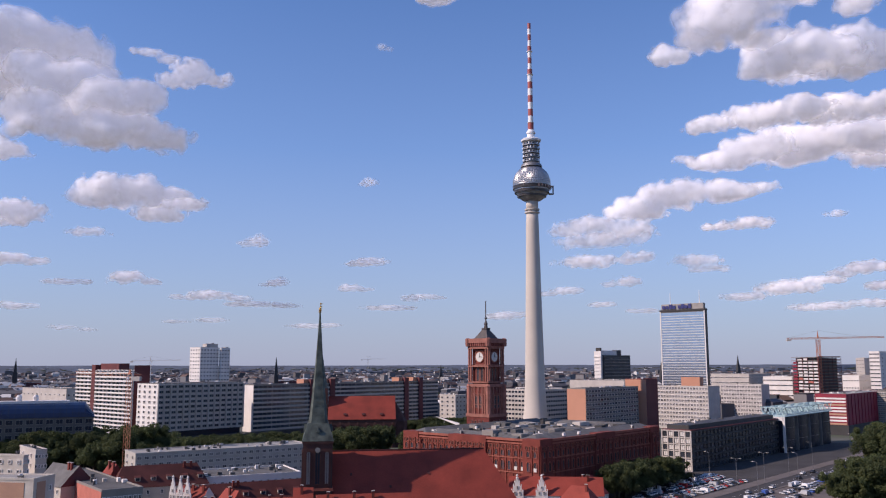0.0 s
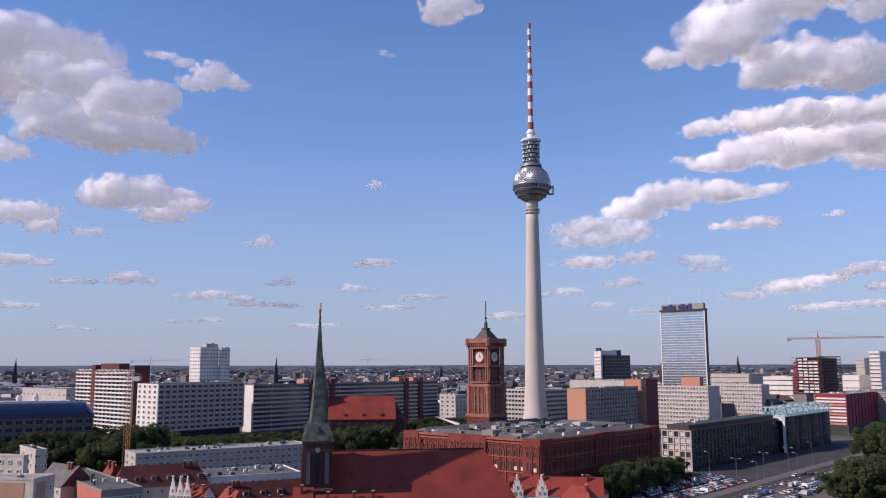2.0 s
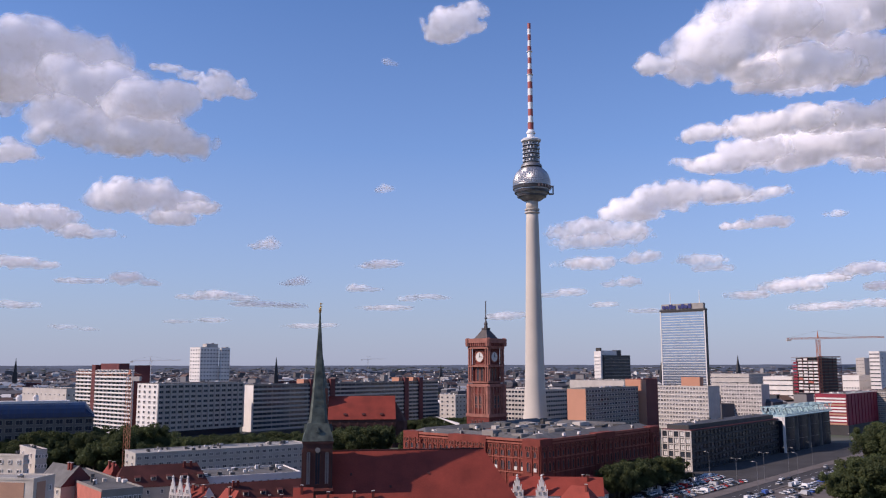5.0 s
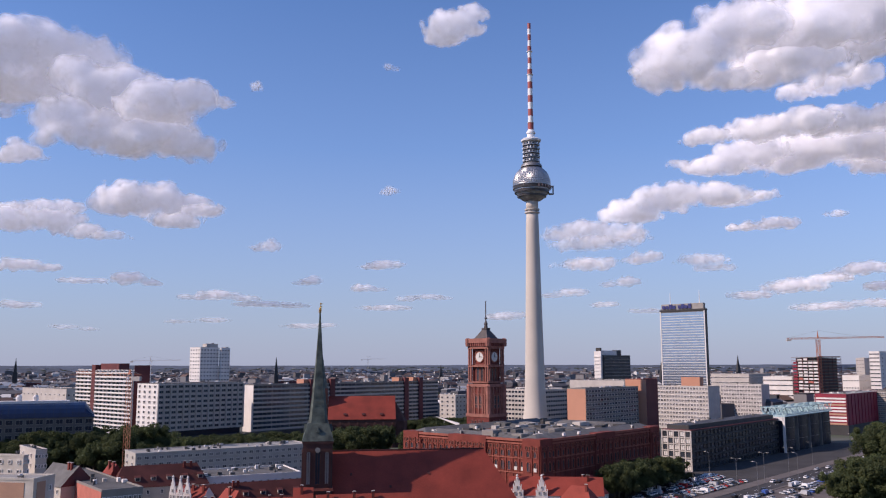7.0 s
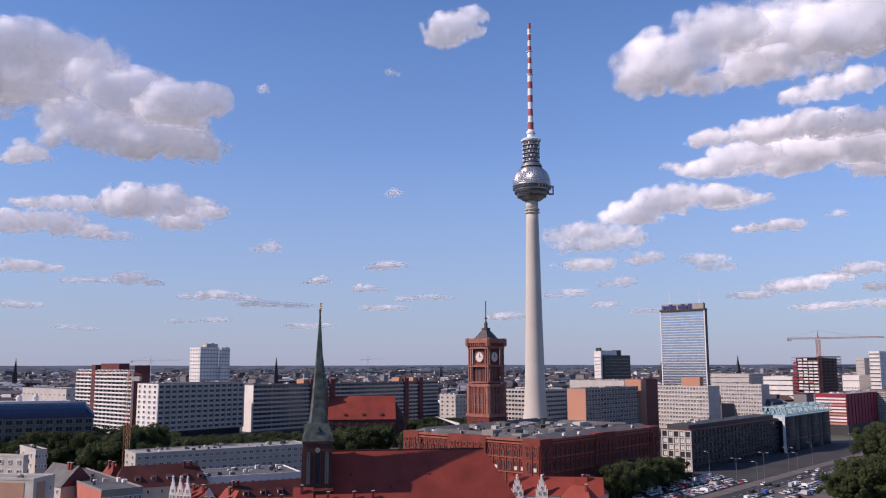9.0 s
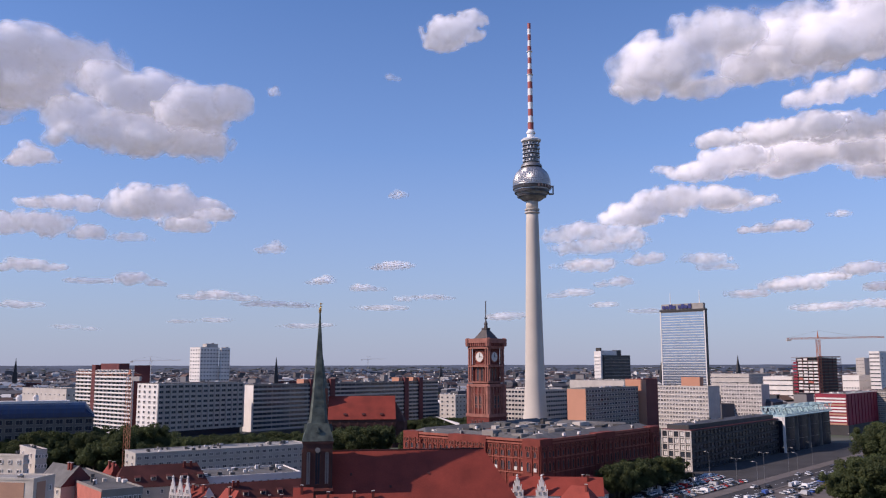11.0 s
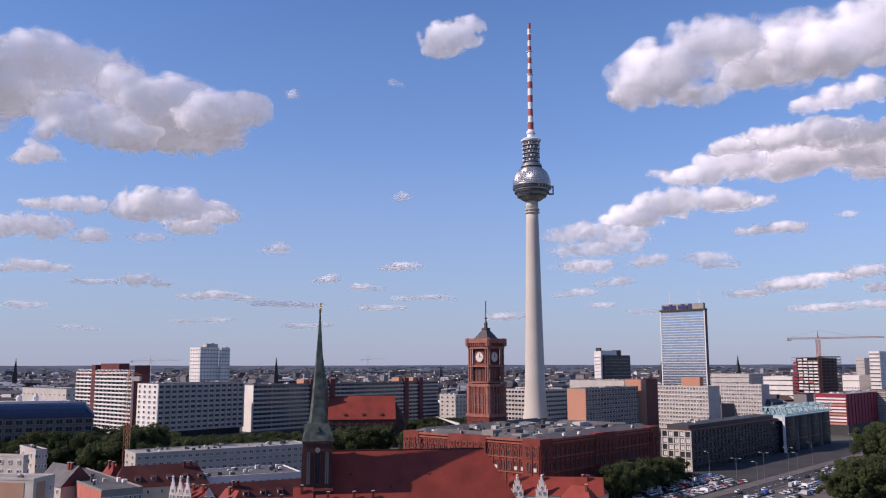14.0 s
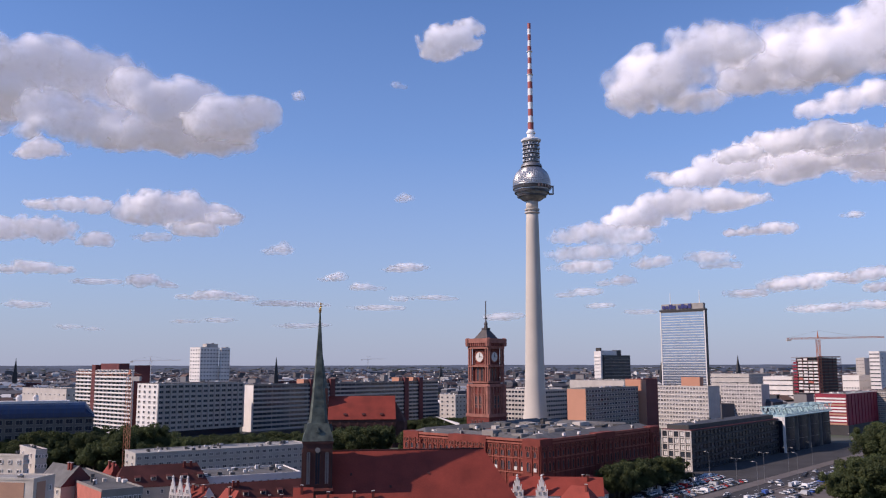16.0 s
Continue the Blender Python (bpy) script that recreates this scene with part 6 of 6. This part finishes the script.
sky_cloud = cloud("small unseen white cumulus cloud added for white fill light", [(0, (-797.2, 4011.5, 451.4)), (4, (-729.5, 4011.5, 454.2)), (8.5, (-602.2, 4011.5, 459.6)), (12, (-569.7, 4011.5, 462.3)), (16, (-515.7, 4011.5, 476))])
puff(sky_cloud, 25, 0.275, (5.6, 8.7), [(0, 0, 65.6, 21.9), (16.4, 10.9, 38.3, 19.1), (-49.2, -10.9, 49.2, 10.9)], [])
sky_cloud = cloud("small unseen white cumulus cloud added for white fill light", [(0, (-461.5, 4166.9, 438.3)), (4, (-433.4, 4166.9, 438.3)), (8.5, (-391.2, 4166.9, 438.3)), (12, (-405.3, 4166.9, 441.1)), (16, (-405.3, 4166.9, 443.9))])
puff(sky_cloud, 26, 0.2475, (5.1, 5.4), [(0, 0, 67.6, 22.5), (67.6, -5.6, 62, 14.1)], [])
sky_cloud = cloud("thin wispy fair-weather cloud low over the horizon", [(0, (-109.2, 4153.5, 394.9)), (4, (-95.2, 4153.5, 394.9)), (8.5, (-75.6, 4153.5, 392.1)), (12, (-67.2, 4153.5, 392.1)), (16, (-53.2, 4153.5, 389.3))])
puff(sky_cloud, 27, 0.1925, (4.5, 1.1), [(0, 0, 100.7, 14), (55.9, -5.6, 83.9, 11.2)], [])
sky_cloud = cloud("thin wispy fair-weather cloud low over the horizon", [(0, (-891.1, 3960.7, 344.7)), (8.5, (-837.8, 3960.7, 344.7)), (16, (-757.8, 3960.7, 347.4))])
puff(sky_cloud, 28, 0.165, (4, 12), [(0, 0, 169, 16.4), (136.3, -5.5, 109.1, 13.6)], [])
sky_cloud = cloud("thin wispy fair-weather cloud low over the horizon", [(0, (-660.5, 4117.3, 248.1)), (8.5, (-688.2, 4117.3, 248.1)), (16, (-715.8, 4117.3, 248.1))])
puff(sky_cloud, 29, 0.1375, (2.6, 9.5), [(0, 0, 126.5, 14.1), (112.4, 5.6, 84.3, 11.2)], [])
sky_cloud = cloud("thin wispy fair-weather cloud low over the horizon", [(0, (-1861.1, 4114.1, 245.2)), (8.5, (-1847.4, 4114.1, 247.9)), (16, (-1828.1, 4114.1, 247.9))])
puff(sky_cloud, 30, 0.1375, (2.4, 24.2), [(0, 0, 85, 15.2), (109.3, -9.1, 72.9, 12.1)], [])
sky_cloud = cloud("thin wispy fair-weather cloud low over the horizon", [(0, (-2003.5, 3924.4, 336.8)), (8.5, (-1988, 3924.4, 342.1)), (16, (-1953.6, 3924.4, 342.1))])
puff(sky_cloud, 31, 0.1925, (3.6, 26.9), [(0, 0, 118.5, 20.7), (-29.6, 8.9, 65.2, 17.8)], [])
sky_cloud = cloud("thin wispy fair-weather cloud low over the horizon", [(0, (-1084.9, 3947.9, 269.5)), (8.5, (-1071.7, 3947.9, 269.5)), (16, (-1045.1, 3947.9, 269.5))])
puff(sky_cloud, 32, 0.1375, (2.9, 15.2), [(0, 0, 93.7, 13.8), (-165.3, -8.3, 82.6, 11)], [])
sky_cloud = cloud("thin wispy fair-weather cloud low over the horizon", [(0, (-261.1, 4125.3, 337)), (8.5, (-288.8, 4125.3, 337)), (16, (-316.6, 4125.3, 337))])
puff(sky_cloud, 33, 0.121, (3.8, 4), [(0, 0, 167.1, 16.7), (111.4, 44.6, 83.5, 19.5)], [])
sky_cloud = cloud("thin wispy fair-weather cloud low over the horizon", [(0, (292.9, 4110.4, 294.6)), (8.5, (292.9, 4110.4, 291.8)), (16, (279, 4110.4, 289.1))])
puff(sky_cloud, 34, 0.22, (3.2, -4.1), [(0, 0, 94.3, 25), (55.5, 8.3, 66.6, 16.6)], [])
sky_cloud = cloud("small unseen white cumulus cloud added for white fill light", [(0, (14.1, 3317.5, 1633.5)), (4, (51.6, 3317.5, 1485.1)), (8.5, (51.5, 3317.5, 1450.7)), (12, (44.4, 3317.5, 1421.3)), (16, (32.7, 3317.5, 1392))])
puff(sky_cloud, 35, 0.765, (22.8, -0.9), [(0, 0, 120.6, 76), (-53.6, -40.2, 80.4, 58.1), (76, 40.2, 67, 49.2)], [])
sky_cloud = cloud("small unseen white cumulus cloud added for white fill light", [(0, (-262.2, 3421.9, 1401.2)), (4, (-244.9, 3421.9, 1348.5)), (8.5, (-230, 3421.9, 1296.1)), (12, (-224.9, 3421.9, 1258.8)), (16, (-200.8, 3421.9, 1234))])
puff(sky_cloud, 36, 0.165, (19.9, 3.9), [(0, 0, 32.3, 18.5), (37, -9.2, 32.3, 13.9)], [])
sky_cloud = cloud("huge white cumulus cloud with a grey underside", [(0, (1223.4, 3323.5, 1492.6)), (4, (1206.1, 3323.5, 1374.9)), (8.5, (969.6, 3323.5, 1301.8)), (12, (940.5, 3323.5, 1272.8)), (16, (924.8, 3323.5, 1224.4))])
puff(sky_cloud, 41, 0.85, (19.8, -16.7), [(0, 0, 228.9, 149.5), (144.8, 98.1, 205.6, 130.8), (-121.5, -32.7, 121.5, 93.4), (107.5, -107.5, 144.8, 70.1)], [])
puff(sky_cloud, 42, 0.85, (20.9, -23.9), [(0, 0, 304.8, 175.5), (268.2, 53.6, 231.6, 151.2), (-207.2, -14.6, 182.9, 136.5)], [(0, (449.9, -14, 342.1)), (4, (236.4, -14, 148.6)), (8.5, (502.8, -14, 130.9)), (12, (551.7, -14, 101.5)), (16, (576.2, -14, 101.3))])
puff(sky_cloud, 43, 0.765, (18.8, -22.8), [(0, 0, 238.9, 112.1), (-126.8, -9.8, 136.5, 92.6)], [(0, (254.6, 14, -166)), (4, (256.7, 14, -109.2)), (8.5, (424.8, 14, -4.5)), (12, (435.2, 14, 24.6)), (16, (448.8, 14, 34))])
puff(sky_cloud, 44, 0.765, (19.8, -27.8), [(0, 0, 203.5, 117)], [(0, (491.4, 17.5, -152.5)), (4, (516.7, 17.5, -90.9)), (8.5, (798.9, 17.5, 136.5)), (12, (862.1, 17.5, 148.4)), (16, (904, 17.5, 167.2))])
puff(sky_cloud, 45, 0.68, (19.2, -13.8), [(0, 0, 88.3, 55.8), (51.1, -9.3, 69.7, 46.5)], [(0, (-296.5, 28, -155.8)), (4, (-327.2, 28, -67.5)), (8.5, (-153.4, 28, -43.3)), (12, (-173.3, 28, -82.3)), (16, (-181.4, 28, -50.9))])
sky_cloud = cloud("small unseen white cumulus cloud added for white fill light", [(0, (1730.2, 3709.6, 1408)), (4, (1758.7, 3709.6, 1364.8)), (8.5, (1776.4, 3709.6, 1316.4)), (12, (1805.6, 3709.6, 1286.9)), (16, (1849.6, 3709.6, 1246.8))])
puff(sky_cloud, 46, 0.51, (17, -25.6), [(0, 0, 155.1, 77.5), (121.8, 22.2, 121.8, 66.5), (-132.9, -22.2, 110.8, 49.8)], [])
sky_cloud = cloud("small unseen white cumulus cloud added for white fill light", [(0, (1689.5, 3264.4, 1520.5)), (4, (1790.4, 3264.4, 1476.8)), (8.5, (1822.6, 3264.4, 1443)), (12, (1855.4, 3264.4, 1418.8)), (16, (1876.6, 3264.4, 1394.7))])
puff(sky_cloud, 47, 0.425, (20.3, -29.1), [(0, 0, 100.7, 55.4)], [])
sky_cloud = cloud("long ragged bank of white cumulus cloud", [(0, (1208.5, 3698.6, 1137.2)), (4, (1184.1, 3698.6, 1105.5)), (8.5, (1208.4, 3698.6, 1076.5)), (12, (1269.3, 3698.6, 1063.3)), (16, (1343, 3698.6, 1000.4))])
puff(sky_cloud, 51, 0.595, (14.7, -18.1), [(0, 0, 104.8, 44.5), (-57.6, -13.1, 73.3, 36.7)], [])
puff(sky_cloud, 52, 0.68, (14.8, -21.7), [(0, 0, 176.5, 64.2), (160.5, 21.4, 160.5, 64.2)], [(0, (230.1, -7, 35)), (4, (260.3, -7, 29.7)), (8.5, (260.2, -7, 32.3)), (12, (234, -7, 24.4)), (16, (194, -7, 50.6))])
puff(sky_cloud, 53, 0.68, (14.7, -26.1), [(0, 0, 210.1, 77.4), (199.1, -5.5, 193.5, 71.9)], [(0, (576.6, -10.5, 65.7)), (4, (604.2, -10.5, 65.6)), (8.5, (598.2, -10.5, 62.9)), (12, (540.4, -10.5, 44.4)), (16, (496.8, -10.5, 60.1))])
sky_cloud = cloud("long ragged bank of white cumulus cloud", [(0, (1362.8, 4083.6, 1060.5)), (4, (1351.1, 4083.6, 1051.9)), (8.5, (1310.7, 4083.6, 1028.8)), (12, (1242.1, 4083.6, 1000.1)), (16, (1229.9, 4083.6, 977.1))])
puff(sky_cloud, 54, 0.68, (12.7, -17.9), [(0, 0, 213.8, 54.9), (202.2, 52, 202.2, 80.9)], [])
puff(sky_cloud, 55, 0.765, (13.1, -22.5), [(0, 0, 285.3, 112.9), (297.2, 17.8, 291.3, 112.9)], [(0, (350.2, -7, 70.4)), (4, (355.3, -7, 61.7)), (8.5, (380, -7, 55.9)), (12, (417.1, -7, 73.1)), (16, (444.6, -7, 67.3))])
puff(sky_cloud, 56, 0.68, (12.4, -28.2), [(0, 0, 249.3, 112.2)], [(0, (824.8, -3.5, 62.6)), (4, (835, -3.5, 51.1)), (8.5, (873.8, -3.5, 51)), (12, (955.5, -3.5, 65.3)), (16, (952.5, -3.5, 73.9))])
sky_cloud = cloud("long ragged bank of white cumulus cloud", [(0, (1113.7, 3904.9, 849.6)), (4, (1092.2, 3904.9, 846.9)), (8.5, (1086.2, 3904.9, 830.5)), (12, (1085.7, 3904.9, 816.9)), (16, (1101.3, 3904.9, 806.1))])
puff(sky_cloud, 57, 0.6375, (10.8, -15.6), [(0, 0, 191.1, 76.4), (191.1, 8.2, 174.7, 57.3), (-191.1, -60, 163.8, 68.2)], [])
puff(sky_cloud, 58, 0.2475, (8.9, -9.6), [(0, 0, 160.4, 56.1), (160.4, -21.4, 160.4, 53.5), (-96.3, -26.7, 96.3, 40.1)], [(0, (-416.5, 10.5, -139.3)), (4, (-408.4, 10.5, -142)), (8.5, (-429.7, 10.5, -147.3)), (12, (-429.1, 10.5, -133.7)), (16, (-404.9, 10.5, -128.2))])
puff(sky_cloud, 59, 0.1375, (8, -10.3), [(0, 0, 225.5, 48.3), (134.2, 16.1, 134.2, 42.9)], [(0, (-377, 17.5, -213.9)), (4, (-376.8, 17.5, -211.2)), (8.5, (-376.7, 17.5, -213.7)), (12, (-376.5, 17.5, -213.5)), (16, (-406.1, 17.5, -229.6))])
puff(sky_cloud, 60, 0.22, (10.5, -20.7), [(0, 0, 129.5, 33.8), (-112.6, -16.9, 101.3, 33.8)], [(0, (379.3, 7, 37)), (4, (469.9, 7, 26)), (8.5, (377.3, 7, 4.1)), (12, (403.8, 7, 1.4)), (16, (348.5, 7, 23.1))])
sky_cloud = cloud("small unseen white cumulus cloud added for white fill light", [(0, (1541.1, 4173.8, 764.6)), (4, (1618.3, 4173.8, 770.4)), (8.5, (1691.6, 4173.8, 756)), (12, (1731, 4173.8, 747.3)), (16, (1653.5, 4173.8, 735.8))])
puff(sky_cloud, 61, 0.425, (8.8, -22), [(0, 0, 139.4, 36.4), (-127.3, -12.1, 127.3, 21.2)], [])
sky_cloud = cloud("small unseen white cumulus cloud added for white fill light", [(0, (703.4, 4132.4, 561.7)), (8.5, (703.1, 4132.4, 547.5)), (16, (688.8, 4132.4, 536.3))])
puff(sky_cloud, 62, 0.1925, (6.6, -9.7), [(0, 0, 158.1, 36.7), (84.7, 11.3, 101.6, 25.4)], [])
sky_cloud = cloud("small unseen white cumulus cloud added for white fill light", [(0, (925.4, 3940.9, 560)), (4, (952.2, 3940.9, 562.7)), (8.5, (968.1, 3940.9, 557.4)), (12, (978.6, 3940.9, 552)), (16, (1004.9, 3940.9, 538.5))])
puff(sky_cloud, 63, 0.2475, (7, -13.8), [(0, 0, 87.4, 35.5), (-65.6, -13.7, 71, 21.9)], [])
sky_cloud = cloud("thin wispy fair-weather cloud low over the horizon", [(0, (891.9, 4047.2, 454.9)), (4, (891.9, 4047.2, 454.9)), (8.5, (875.5, 4047.2, 454.9)), (12, (848.1, 4047.2, 454.9)), (16, (864.7, 4047.2, 460.4))])
puff(sky_cloud, 64, 0.22, (5.4, -12.2), [(0, 0, 94.8, 27.9), (-72.5, -11.2, 66.9, 16.7)], [])
sky_cloud = cloud("thin wispy fair-weather cloud low over the horizon", [(0, (1192.9, 3943.3, 544.2)), (8.5, (1225.2, 3943.3, 549.6)), (16, (1247.1, 3943.3, 560.3))])
puff(sky_cloud, 65, 0.165, (6.7, -17.2), [(0, 0, 139, 41.7), (55.6, -38.9, 127.9, 25)], [])
sky_cloud = cloud("thin wispy fair-weather cloud low over the horizon", [(0, (574, 3936.6, 401.5)), (8.5, (605.7, 3936.6, 393.5)), (16, (664.2, 3936.6, 396.2))])
puff(sky_cloud, 66, 0.1925, (4.8, -8.7), [(0, 0, 96.5, 21.5), (-91.2, -13.4, 75.1, 13.4)], [])
sky_cloud = cloud("long ragged bank of white cumulus cloud", [(0, (1607.1, 3927, 414)), (4, (1620.8, 3927, 421.9)), (8.5, (1644.7, 3927, 421.9)), (12, (1623.9, 3927, 429.9)), (16, (1623.9, 3927, 429.9))])
puff(sky_cloud, 67, 0.33, (4.8, -22.7), [(0, 0, 166.2, 37.3), (172, 28.7, 143.3, 22.9), (-177.7, -34.4, 120.4, 22.9)], [])
puff(sky_cloud, 68, 0.33, (5.7, -26.8), [(0, 0, 130.3, 35.5), (-106.6, -23.7, 100.7, 20.7)], [(0, (389.4, -3.5, 95.7)), (4, (375.3, -3.5, 82.3)), (8.5, (338.1, -3.5, 82.3)), (12, (358.7, -3.5, 71.7)), (16, (405.1, -3.5, 50.3))])
puff(sky_cloud, 69, 0.275, (4.6, -27.7), [(0, 0, 95.6, 26.9)], [(0, (458.7, 3.5, 11)), (4, (442.4, 3.5, 1.7)), (8.5, (415.6, 3.5, 0.3)), (12, (436.2, 3.5, -10.2)), (16, (436, 3.5, -13))])
sky_cloud = cloud("thin wispy fair-weather cloud low over the horizon", [(0, (1904.4, 4247.5, 345.2)), (8.5, (1918.7, 4247.5, 345.2)), (16, (1903.9, 4247.5, 336.6))])
puff(sky_cloud, 70, 0.1375, (3.5, -24.3), [(0, 0, 207.1, 25.1), (219.7, 12.6, 156.9, 25.1)], [])
sky_cloud = cloud("thin wispy fair-weather cloud low over the horizon", [(0, (763.9, 4036.6, 344.7)), (8.5, (777.5, 4036.6, 344.7)), (16, (755.6, 4036.6, 339.3))])
puff(sky_cloud, 71, 0.165, (3.9, -10.9), [(0, 0, 88.6, 16.6), (182.7, -33.2, 94.1, 16.6)], [])
sky_cloud = cloud("thin wispy fair-weather cloud low over the horizon", [(0, (1896.7, 3986.8, 777.3)), (8.5, (1902.1, 3986.8, 777.3)), (16, (1978.1, 3986.8, 771.8))])
puff(sky_cloud, 72, 0.165, (9.2, -25.5), [(0, 0, 77.3, 23.8)], [])


# unseen clouds added behind and beside the camera to whiten the fill light
for k, (x, y, z, r) in enumerate(((3300, 600, 1100, 620), (3000, -900, 1500, 700), (2200, -2300, 1300, 650), (600, -3200, 1400, 700), (-900, -3400, 1500, 520), (3900, -200, 500, 420))):
    sky_cloud = cloud("unseen white cumulus cloud added for white fill light", [(0.0, (x, y, z)), (16.0, (x + 90, y + 40, z))])
    puff(sky_cloud, 60 + k, 1.0, (0, 0), [(-r * 0.5, 0, r * 0.8, r * 0.42), (r * 0.4, r * 0.12, r * 0.75, r * 0.4)], [], cells=40000)


def motions():
    for b, way, tilt in CLOUDS:
        walk(b, [(t, pose(*p, *tilt)) for t, p in way])
    for b, c, a, v in MOVERS:
        turn = 48.5 if v > 0 else 228.5
        p, q = along(a, c), along(a + v * 16, c)
        walk(b, [(0.0, pose(p.x, p.y, GROUND_UP, 0, 0, turn)), (16.0, pose(q.x, q.y, GROUND_UP, 0, 0, turn))])


motions()
